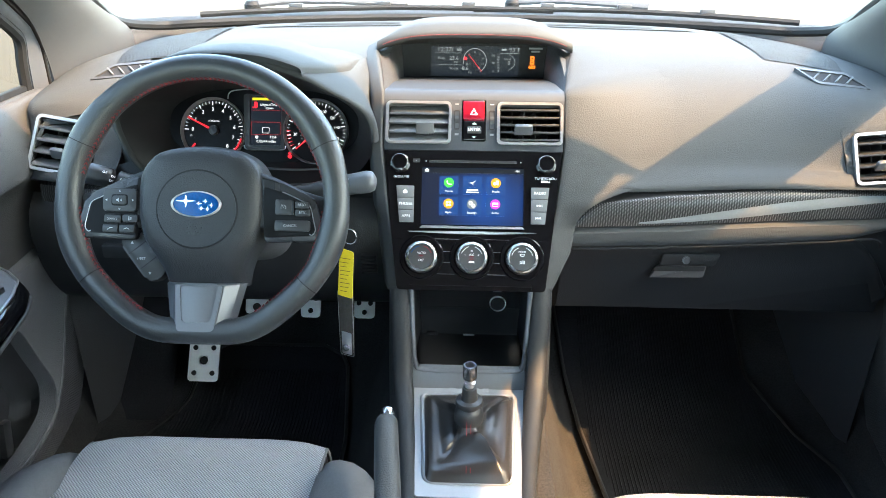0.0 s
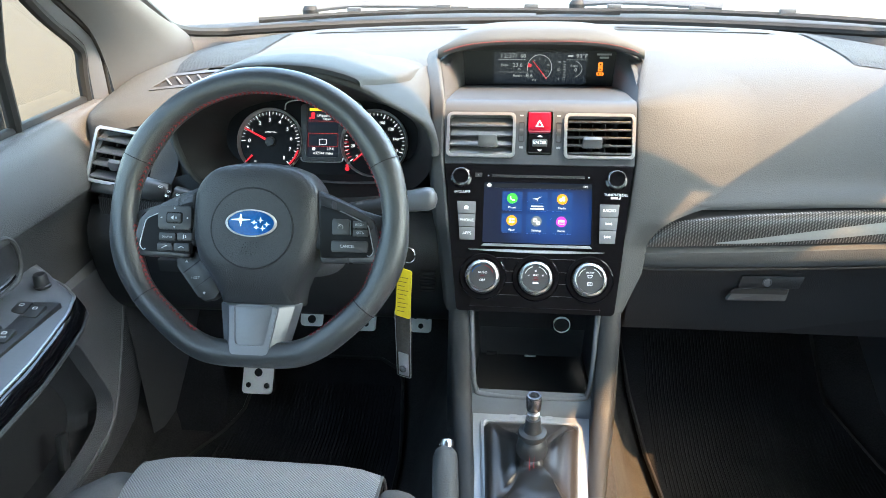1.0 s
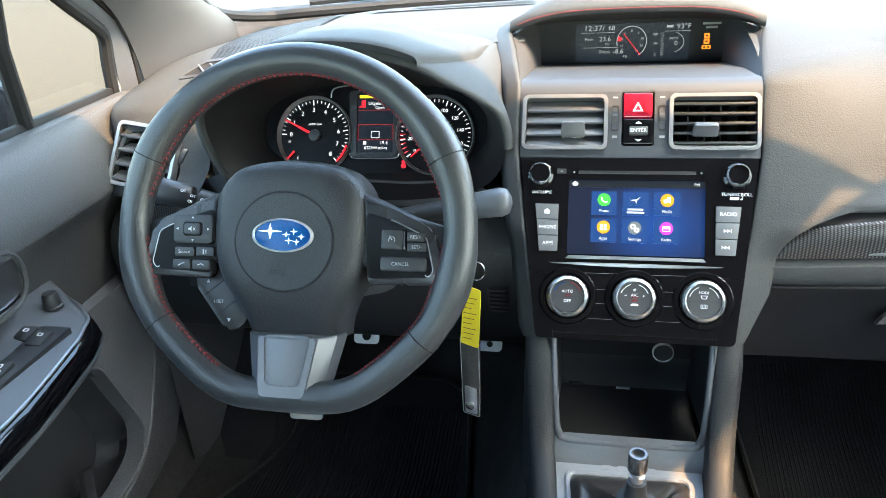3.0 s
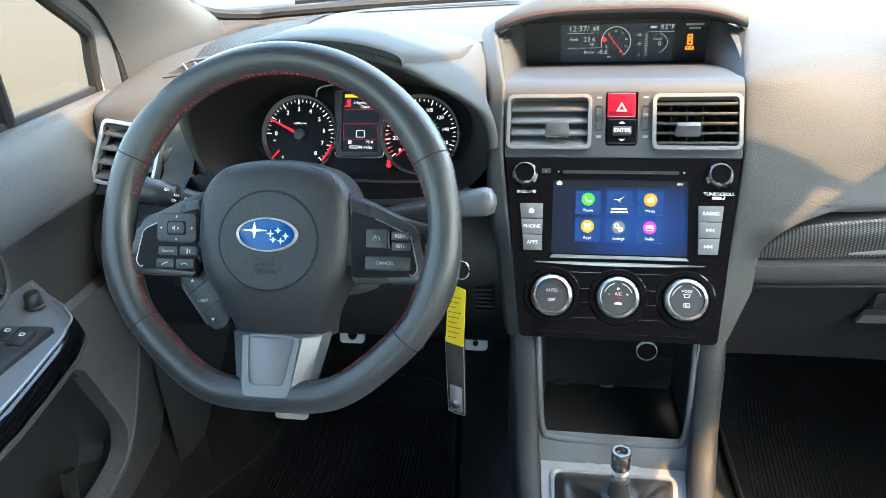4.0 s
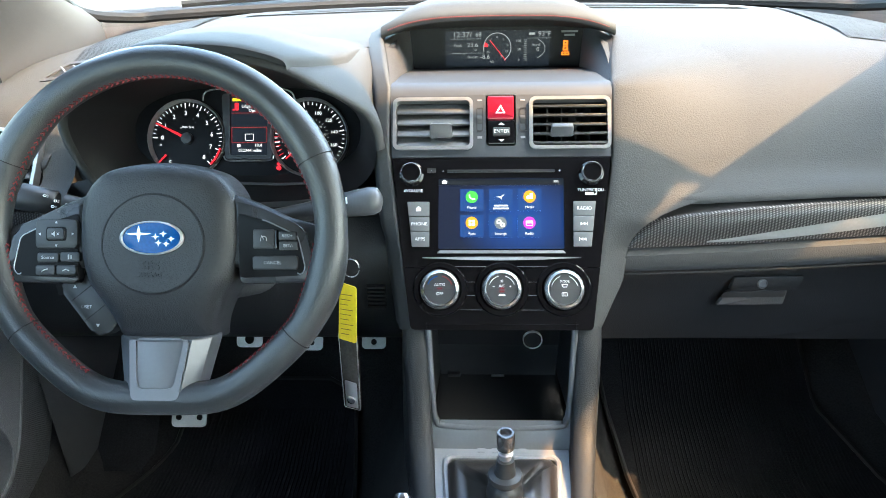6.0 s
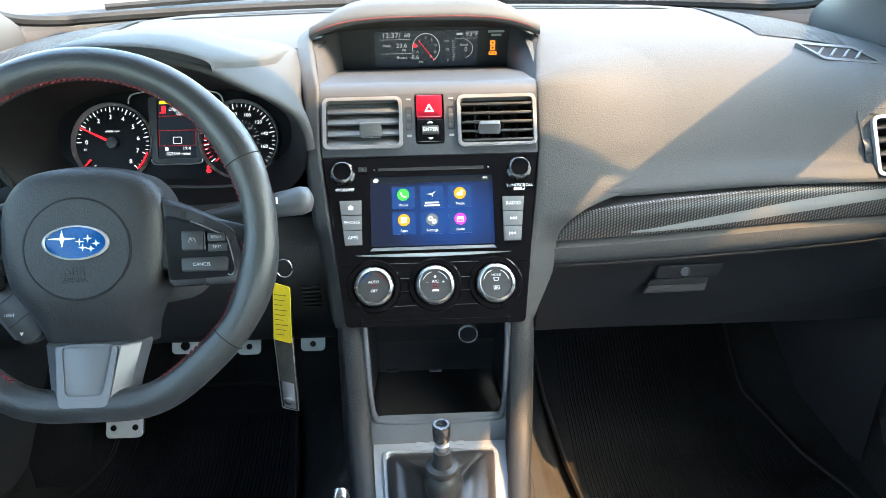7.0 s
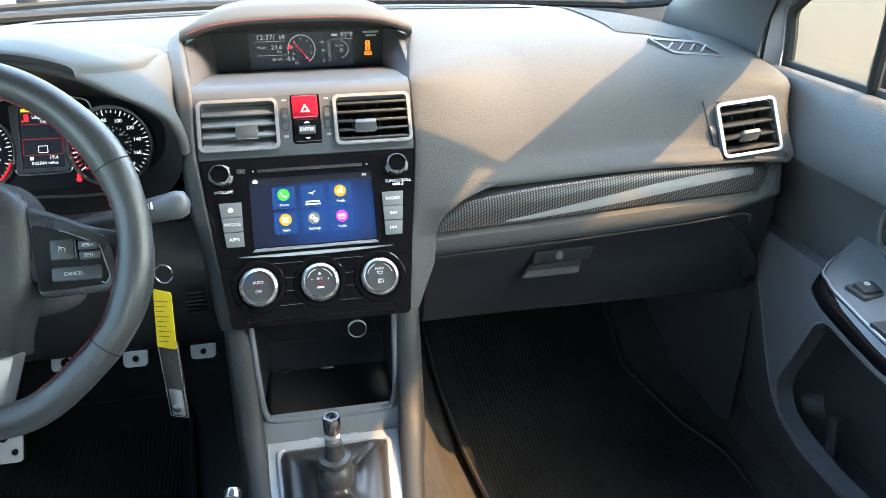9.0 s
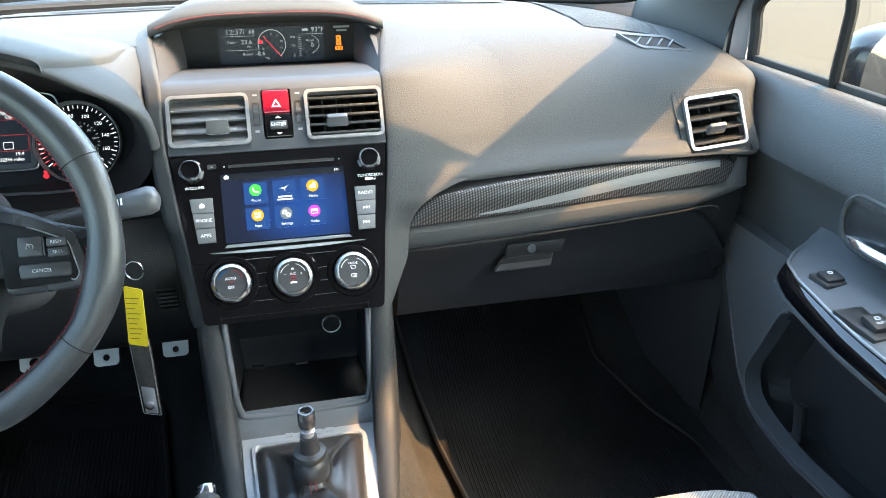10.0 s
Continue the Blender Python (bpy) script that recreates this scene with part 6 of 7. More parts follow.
        btn(rrect(0.0190, 0.0085, 0.0015, cx=0.1345, cy=-0.0100), lambda q, h: words(q, "SET/-", 0.0046, T(0.1345, -0.0100, h)))
        btn(rrect(0.0460, 0.0140, 0.003, cx=0.1215, cy=-0.0270), lambda q, h: words(q, "CANCEL", 0.0048, T(0.1190, -0.0270, h)), 0.0105)
# lower spoke: a raised plate with sloping cheeks, set back from the rim
LS = Matrix(((1, 0, 0, 0), (0, 1, 0, -0.002), (0, -0.24, 1, -0.018 - 0.24 * 0.100), (0, 0, 0, 1)))
b = B()
loft(b, [[LS @ Vector((x, y, z)) for x, y in rounded(pts, 0.003)] for z, pts in (
    (-0.016, [(-0.053, -0.100), (0.053, -0.100), (0.040, -0.163), (-0.040, -0.163)]),
    (0.004, [(-0.049, -0.101), (0.049, -0.101), (0.036, -0.164), (-0.036, -0.164)]),
    (0.0165, [(-0.034, -0.103), (0.034, -0.103), (0.026, -0.166), (-0.026, -0.166)]),
    (0.0175, [(-0.033, -0.104), (0.033, -0.104), (0.025, -0.165), (-0.025, -0.165)]))], True, (True, True))
part("lower_spoke", b, PODTOP, SW, "dark satin metal lower spoke", angle=30)
b = B()
plate(b, rounded([(-0.031, -0.104), (0.031, -0.104), (0.0240, -0.163), (-0.0240, -0.163)], 0.006), [rounded([(-0.0255, -0.102), (0.0255, -0.102), (0.0185, -0.152), (-0.0185, -0.152)], 0.007)], 0.016, 0.0195, LS)
part("spoke_frame", b, SATIN, SW, "bright satin frame of the lower spoke")
b = B()
prism(b, rounded([(-0.0257, -0.102), (0.0257, -0.102), (0.0187, -0.152), (-0.0187, -0.152)], 0.006), 0.012, 0.0180, LS, 0.0006)
part("spoke_inlay", b, SATIN, SW, "smooth silver inlay")
# satellite switch under the left spoke
b = B()
m_ = WHL @ T(-0.080, -0.070, -0.010) @ Matrix.Rotation(radians(-52), 4, "Z")
prism(b, rounded([(-0.037, -0.014), (0.037, -0.014), (0.037, 0.018), (-0.037, 0.018)], 0.013, 5), -0.02, 0.004, WHL.inverted() @ m_, 0.004)
sat = part("satellite_switch", b, BUTTON, SW, "dark satellite switch with arrows")
b = B()
mm = WHL.inverted() @ m_ @ T(0, 0, 0.0043) @ Matrix.Rotation(radians(52), 4, "Z")
for dx, dy, up_ in ((-0.0135, 0.018, 1), (0.011, -0.022, -1)):
    prism(b, [(dx - 0.002, dy - 0.0015 * up_), (dx + 0.002, dy - 0.0015 * up_), (dx, dy + 0.002 * up_)][::up_], 0, 0.0003, mm)
words(b, "i /SET", 0.0048, mm @ T(-0.001, -0.003))
part("mark", b, TEXTINK, sat)
for x_ in (-0.013, 0.012):
    b = B()
    slab(b, x_ - 0.0005, x_ + 0.0005, -0.0125, 0.0165, 0.003, 0.0042, 0, WHL.inverted() @ m_)
    part("seam", b, DEEP, sat)

# stalks behind the wheel
for s, tip, nm, lab in ((1, (-0.138, 1.335, 0.640), "wiper_stalk", "dark wiper stalk with a rounded grey tip"), (-1, (-0.570, 1.335, 0.648), "light_stalk", "dark light stalk with white symbols")):
    stk = thing(nm, Matrix.Translation(tip), lab, "stalk")
    root = Vector((-0.354 + s * 0.075, 1.345, 0.612))
    d = (Vector(tip) - root).normalized()
    b = B()
    tube(b, [root, root + d * 0.05, root + d * 0.085], [0.009, 0.011, 0.0135], 14, flat=0.8)
    part("arm", b, BUTTON, stk, at="w")
    b = B()
    e = Vector(tip)
    tube(b, [e - d * 0.052, e - d * 0.050, e - d * 0.012, e - d * 0.004, e], [0.0125, 0.0145, 0.0165, 0.014, 0.006], 16, flat=0.85)
    part("grip", b, SLATGREY if s > 0 else BUTTON, stk, at="w", angle=50)
    b = B()
    up_ = Vector((0, -0.75, 0.66))
    mw = axes(e - d * 0.045 + up_ * 0.0140, d * s, Vector((0, 0.66, 0.75)))
    if s < 0:
        for dx, dy in ((0.0, 0.003), (0.013, -0.001), (0.026, -0.003), (0.012, -0.008)):
            plate(b, oval(0.0019, 0.0017, 12, dx, dy), [oval(0.0012, 0.0011, 8, dx, dy)], 0, 0.0006, mw)
            for q in range(3):
                slab(b, dx + 0.0025, dx + 0.0042, dy - 0.0014 + 0.0012 * q, dy - 0.0010 + 0.0012 * q, 0, 0.0006, m=mw)
    else:
        for k in range(3):
            slab(b, -0.004 + 0.004 * k, -0.002 + 0.004 * k, -0.004, 0.004, 0, 0.0006, m=mw)
    part("symbols", b, WHITEINK, stk, at="w")["kind"] = "stuff"

# key hanging from the ignition
KEY = thing("key_with_tag", T(-0.186, 1.335, 0.54), "steel key with a yellow card tag hanging from the ignition", "key")
b = B()
tube(b, [Vector((-0.180 + 0.010 * math.cos(a * 0.4), 1.335, 0.552 + 0.012 * math.sin(a * 0.4))) for a in range(16)], 0.0009, 6)
part("ring", b, CHROME, KEY, at="w")
b = B()
prism(b, rounded([(-0.013, -0.062), (0.011, -0.065), (0.013, 0.010), (-0.009, 0.014)], 0.003), -0.0006, 0.0006, axes((-0.187, 1.330, 0.520), (0.96, -0.28, 0), (0.05, 0.1, 1)))
tg = part("card_tag", b, YELLOW, KEY, "yellow card tag", at="w")
b = B()
for k in range(9):
    slab(b, -0.009, 0.008 - 0.003 * (k % 3), -0.002 - 0.0066 * k, -0.0010 - 0.0066 * k, 0.0007, 0.0009, m=axes((-0.187, 1.330, 0.520), (0.96, -0.28, 0), (0.05, 0.1, 1)))
part("ink_lines", b, TAGINK, tg, at="w")
b = B()
km = axes((-0.193, 1.340, 0.425), (0.96, -0.28, 0), (0.03, 0.03, 1))
prism(b, rounded([(-0.011, -0.080), (0.012, -0.082), (0.013, 0.030), (-0.012, 0.032)], 0.003), -0.002, 0.002, km, 0.0006)
part("key_sleeve", b, CLEARP, KEY, "clear grey plastic sleeve", at="w")
b = B()
prism(b, rounded([(-0.008, -0.078), (0.009, -0.079), (0.009, -0.040), (-0.008, -0.038)], 0.002), 0.002, 0.0028, km, 0.0004)
part("key_blade", b, STEEL, KEY, at="w")
b = B()
lathe(b, [(0.006, 0.0028), (0.006, 0.0048), (0.003, 0.0053), (0, 0.0053)], km @ T(0.0, -0.066), 20)
part("rivet", b, CHROME, KEY, at="w")
# silver tube paints the light caught along the clear sleeve's edge
b = B()
tube(b, [km @ Vector((x, y, 0.002)) for x, y in rounded([(-0.011, -0.080), (0.012, -0.082), (0.013, 0.030), (-0.012, 0.032)], 0.003)], 0.0006, 6, closed=True)
part("sleeve_glint", b, SILVER, KEY, "silver line for the glint along the sleeve edge", at="w")

# ---- pedals ----
def pedal(c, w, h, lab, tilt=35, cols=((-0.3, 0.3), (0.3, 0.3), (0, 0), (-0.3, -0.3), (0.3, -0.3)), big=2):
    m = axes(c, (1, 0, 0), (0, math.sin(radians(tilt)), math.cos(radians(tilt))))
    p = thing("pedal", m, lab, "pedal", "foot pedals")
    b = B()
    holes = [oval(0.0085 if i == big else 0.0055, 0.0085 if i == big else 0.0055, 14, x * w, y * h) for i, (x, y) in enumerate(cols)]
    plate(b, rrect(w, h, 0.008), holes, 0.0, 0.004)
    part("pad", b, POLISHED, p, "drilled bright metal pad")
    b = B()
    prism(b, rrect(w * 0.96, h * 0.96, 0.007), -0.012, 0.0012)
    for i, (x, y) in enumerate(cols):
        lathe(b, [(0.0075 if i == big else 0.0045, 0.001), (0.0075 if i == big else 0.0045, 0.0062), (0.0, 0.0065)], T(x * w, y * h), 14)
    part("rubber", b, RUBBER, p, "black rubber studs")
    b = B()
    tube(b, [(0, 0, -0.01), (0, 0.02, -0.04), (0, 0.20, -0.10)], 0.009, 8)
    part("lever", b, BLACKP, p)
    return p


pedal((-0.538, 1.595, 0.150), 0.062, 0.085, "bright metal clutch pedal with rubber studs")
pedal((-0.436, 1.665, 0.254), 0.046, 0.056, "bright metal brake pedal with rubber studs", cols=((-0.3, 0.2), (0.3, 0.2), (0, -0.25)), big=2)
pedal((-0.325, 1.665, 0.248), 0.040, 0.056, "narrow bright metal pedal with rubber studs", cols=((-0.25, 0.2), (0.25, 0.2), (0, -0.25)), big=9)
pedal((-0.221, 1.715, 0.228), 0.044, 0.072, "bright metal accelerator pedal with rubber studs", cols=((-0.28, 0.32), (0.28, 0.32), (-0.28, -0.05), (0.28, -0.05), (0, -0.32)), big=9)
fr = B()
rings = []
for x in (-0.735, -0.70, -0.64, -0.625):
    d = 0 if -0.72 < x < -0.63 else -0.02
    rings.append([Vector((x, y, z + d)) for y, z in ((1.55, 0.03), (1.60, 0.06), (1.72, 0.20), (1.76, 0.24), (1.85, 0.25))])
loft(fr, rings, closed=False)
solo("footrest", fr, MATCLOTH, "dark carpeted footrest beside the pedals", "footrest", angle=60)

# ---- centre console ----
CO = thing("center_console", T(0, 1.2, 0.05), "dark grey centre console with a silver shifter plate", "console")


def rail_path():
    return [(0.1092, 1.3525, 0.4610), (0.1085, 1.333, 0.432), (0.1055, 1.312, 0.385), (0.1020, 1.283, 0.346), (0.0955, 1.235, 0.326), (0.0860, 1.16, 0.314), (0.0770, 1.06, 0.308), (0.0730, 0.90, 0.305), (0.0730, 0.60, 0.30)]


for s in (-1, 1):
    b = B()
    rings = []
    pth = spline(rail_path(), 4)
    for i, p in enumerate(pth):
        d = (pth[min(i + 1, len(pth) - 1)] - pth[max(i - 1, 0)]).normalized()
        up_ = Vector((1, 0, 0)).cross(d)
        up_ = up_ if up_.z > 0 else -up_
        x = p.x
        hw = 0.0115 + 0.0055 * min(1.0, max(0.0, (p.y - 1.12) / 0.24))
        c = Vector((0, p.y, p.z))
        prof = [(x - hw, -0.05), (x - hw, -0.004), (x - hw + 0.0025, 0.0), (x - hw * 0.3, 0.003), (x + hw * 0.45, 0.0025), (x + hw - 0.002, -0.002), (x + hw, -0.009)]
        ring = [Vector((s * a, 0, 0)) + c + up_ * h for a, h in prof]
        ring.append(Vector((s * (x + hw + 0.005), p.y + 0.02, max(0.10, p.z - 0.12))))
        ring.append(Vector((s * (x + hw + 0.010), p.y + 0.03, 0.06)))
        rings.append(ring)
    loft(b, rings, closed=False)
    part("side_rail", b, RAIL, CO, "grained side rail", at="w", angle=60)
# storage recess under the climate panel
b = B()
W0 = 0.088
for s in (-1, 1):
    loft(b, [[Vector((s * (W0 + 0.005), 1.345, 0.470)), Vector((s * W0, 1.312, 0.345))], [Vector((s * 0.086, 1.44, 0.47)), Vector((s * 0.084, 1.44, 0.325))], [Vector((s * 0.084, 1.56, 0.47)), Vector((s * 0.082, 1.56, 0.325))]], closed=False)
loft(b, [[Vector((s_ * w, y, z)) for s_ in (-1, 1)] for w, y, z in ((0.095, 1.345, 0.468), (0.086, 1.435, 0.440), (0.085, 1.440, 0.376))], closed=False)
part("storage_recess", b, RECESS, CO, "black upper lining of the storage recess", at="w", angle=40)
# tray tone is lifted to make up for light lost in the recess
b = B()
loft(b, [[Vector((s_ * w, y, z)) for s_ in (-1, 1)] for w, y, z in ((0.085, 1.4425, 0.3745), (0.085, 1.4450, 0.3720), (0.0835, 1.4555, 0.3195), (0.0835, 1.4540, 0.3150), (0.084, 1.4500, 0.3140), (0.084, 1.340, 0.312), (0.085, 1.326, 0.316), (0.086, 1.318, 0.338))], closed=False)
part("recess_tray", b, TRAY, CO, "black storage tray in a tone lifted against occlusion", at="w", angle=40)
b = B()
slab(b, -0.0735, -0.0550, 1.4490, 1.4555, 0.3135, 0.3195, 0.001)
part("slot", b, DEEP, CO, at="w")
b = B()
slab(b, -0.010, 0.009, 1.4485, 1.4520, 0.3145, 0.3170, 0.001)
part("clip", b, STEEL, CO, "small bright metal clip", at="w")
b = B()
pts = spline([(-0.0915, 1.349, 0.458), (-0.0885, 1.327, 0.40), (-0.0860, 1.3165, 0.362), (-0.0825, 1.3125, 0.346), (-0.072, 1.3110, 0.3375), (0.0, 1.3105, 0.3345), (0.072, 1.3110, 0.3375), (0.0825, 1.3125, 0.346), (0.0860, 1.3165, 0.362), (0.0885, 1.327, 0.40), (0.0915, 1.349, 0.458)], 5)
tube(b, pts, 0.0044, 10)
part("recess_edge", b, APRON, CO, "rounded satin edge of the recess", at="w", angle=70)
b = B()
loft(b, [spline([(0.0915 * u if k == 0 else w * u, y, z) for k, (w, y, z) in enumerate(((0.0915, 1.3135, 0.345), (0.091, 1.3075, 0.3360), (0.090, 1.3025, 0.3265), (0.089, 1.2975, 0.3190), (0.088, 1.292, 0.3140), (0.088, 1.280, 0.3080)))], 3) for u in (-1, -0.5, 0, 0.5, 1)], closed=False)
part("apron", b, APRON, CO, "satin grey apron", at="w", angle=60)
b = B()
sm = axes((0.047, 1.4355, 0.3875), (1, 0, 0), (0, 0.05, 1))
lathe(b, [(0.0137, -0.004), (0.0137, 0.0022), (0.0132, 0.003), (0.0127, 0.003), (0.0122, 0.001)], sm, 32, cap=False)
part("socket_ring", b, POLISHED, CO, "chrome ring of the power socket", at="w")
b = B()
lathe(b, [(0.0122, 0.001), (0.0, 0.0012)], sm, 24, cap=False)
part("socket_cap", b, DEEP, CO, at="w")
# shifter plate
b = B()
pm_ = axes((0, 1.195, 0.310), (1, 0, 0), (0, 1, 0.03))
plate(b, rounded([(-0.070, -0.125), (0.070, -0.125), (0.086, 0.118), (-0.086, 0.118)], 0.008), [rounded([(-0.055, -0.098), (0.055, -0.098), (0.069, 0.082), (-0.069, 0.082)], 0.012)], -0.02, 0.002, pm_)
part("shifter_plate", b, PLATE, CO, "satin silver shifter plate", at="w")
b = B()
tube(b, [pm_ @ Vector((x, y, 0.002)) for x, y in rounded([(-0.057, -0.100), (0.057, -0.100), (0.071, 0.084), (-0.071, 0.084)], 0.014, 5)], 0.004, 8, closed=True)
part("plate_bead", b, PLATE, CO, at="w")
b = B()
for x0 in (-0.030, -0.012, 0.006, 0.022):
    slab(b, x0, x0 + 0.010, 0.092, 0.103, 0.0018, 0.0026, 0.0003, pm_)
part("badge_bars", b, PLATE, CO, "plain bars of a badge", at="w")
b = B()
slab(b, -0.086, 0.086, 0.58, 1.075, 0.26, 0.307, 0.006)
part("rear_top", b, RAIL, CO, at="w")
b = B()
slab(b, -0.092, 0.092, 0.58, 1.60, 0.05, 0.285)
for s in (-1, 1):
    slab(b, s * 0.118 - 0.006, s * 0.118 + 0.006, 1.408, 1.90, 0.05, 0.54)
part("core", b, BLACKP, CO, at="w")

# ---- gear lever: bare shaft, collar and leather boot ----
GL = thing("gear_lever", T(0, 1.19, 0.31), "bare metal gear lever rising from a creased black leather boot", "gear lever")
b = B()
rings = []
base = rounded([(-0.057, -0.098), (0.057, -0.098), (0.070, 0.083), (-0.070, 0.083)], 0.014, 6)
N = len(base)
LEVELS = ((1.0, 0.0), (0.985, 0.009), (0.93, 0.012), (0.80, 0.011), (0.64, 0.013), (0.52, 0.018), (0.42, 0.026), (0.35, 0.035), (0.315, 0.043), (0.30, 0.048))
for k, (f, h) in enumerate(LEVELS):
    ring = []
    for j, (x, y) in enumerate(base):
        a = math.atan2(y, x)
        nx, ny = 0.067 * math.cos(a), 0.067 * math.sin(a)
        q = min(1.0, k / 5)
        px, py = (x * (1 - q) + nx * q) * f, (y * (1 - q) + ny * q) * f
        fold = 1 - abs(noise.noise(Vector((math.cos(a) * 2.6 + 5, math.sin(a) * 2.6, h * 14)))) * 2
        side = max(0.0, math.cos(a + 0.25)) ** 3                # the slack bunches up to one side
        wob = 0.005 * math.sin(5 * a + 70 * h + 1.0) + 0.003 * math.sin(9 * a - 90 * h) + 0.014 * fold ** 3 + 0.009 * noise.noise(Vector((px * 45, py * 45, 2))) + 0.011 * side - 0.006 * max(0.0, math.cos(a - 2.6)) ** 2
        wob *= 1 - math.exp(-((a + math.pi / 2) / 0.30) ** 2)          # the seam keeps the front straight
        wob *= (0.0, 0.15, 0.5, 1.0, 1.3, 1.2, 0.8, 0.45, 0.1, 0.0)[k]
        ring.append(Vector((px * (1 + wob * 5), py * (1 + wob * 5) - 0.012 * (1 - f), 0.002 + h + wob)))
    rings.append(ring)
loft(b, rings, True, (False, True))
bmesh.ops.subdivide_edges(b, edges=b.edges[:], cuts=2, use_grid_fill=True, smooth=0.8)
part("boot", b, GAITER, GL, "creased black leather boot", angle=80)
b = B()
front = [min((p for p in ring if p.y < 0), key=lambda p: abs(p.x)) for ring in rings[1:9]]
pts = spline([(0, p.y - 0.0006 - 0.0028 * k / 7, p.z + 0.0014 + 0.0018 * k / 7) for k, p in enumerate(front)], 5)
for k, p in enumerate(pts[:-1]):
    d = pts[k + 1] - p
    for dx in (-0.0028, 0.0028):
        box(b, 0.0010, 0.0022, 0.0010, Matrix.Translation(p + Vector((dx, 0, 0.0008))) @ Matrix.Rotation(math.atan2(d.z, d.y), 4, "X"))
part("stitching", b, REDTHREAD, GL, "double row of red stitching")["kind"] = "stuff"
b = B()
lathe(b, [(0.0200, 0.038), (0.0205, 0.043), (0.0190, 0.054), (0.0165, 0.057), (0.0142, 0.060), (0.0150, 0.0635), (0.0188, 0.0655), (0.0192, 0.0690), (0.0180, 0.0715), (0.0120, 0.0735), (0.0105, 0.080), (0.0095, 0.092), (0.0070, 0.0925)], T(0, -0.012, 0), 40)
part("collar", b, BUTTON, GL, "black lift collar", angle=40)
b = B()
lathe(b, [(0.0066, 0.090), (0.0066, 0.0965), (0.0080, 0.0975), (0.0080, 0.1000), (0.0062, 0.1010), (0.0062, 0.1040)], T(0, -0.011, 0), 32, cap=False)
part("neck", b, STEEL, GL, "bright turned neck", angle=40)
b = B()
lathe(b, [(0.0062, 0.1035), (0.0088, 0.105), (0.0098, 0.107), (0.0098, 0.1245), (0.0088, 0.1265), (0.0065, 0.1265), (0.0055, 0.121), (0.0, 0.121)], T(0, -0.010, 0), 40)
part("shaft", b, DARKSTEEL, GL, "bare steel shaft end", angle=40)

# ---- handbrake ----
HB = thing("handbrake", T(-0.103, 0.95, 0.30), "grey grained handbrake lever with a chrome push button", "handbrake")
b = B()
pth = [(-0.105, 1.106, 0.400), (-0.105, 1.104, 0.400), (-0.105, 1.096, 0.399), (-0.101, 1.06, 0.389), (-0.094, 1.00, 0.370), (-0.084, 0.90, 0.340), (-0.075, 0.80, 0.31)]
tube(b, pth, [0.011, 0.0135, 0.0150, 0.0155, 0.0160, 0.0165, 0.016], 18, flat=1.0)
part("grip", b, DOORSKIN, HB, "grey grained grip", at="w", angle=50)
b = B()
tube(b, [(-0.105, 1.102, 0.401), (-0.105, 1.112, 0.405), (-0.105, 1.117, 0.407), (-0.105, 1.118, 0.4075)], [0.0092, 0.0092, 0.0085, 0.006], 18)
part("push_button", b, CHROME, HB, "chrome push button", at="w")

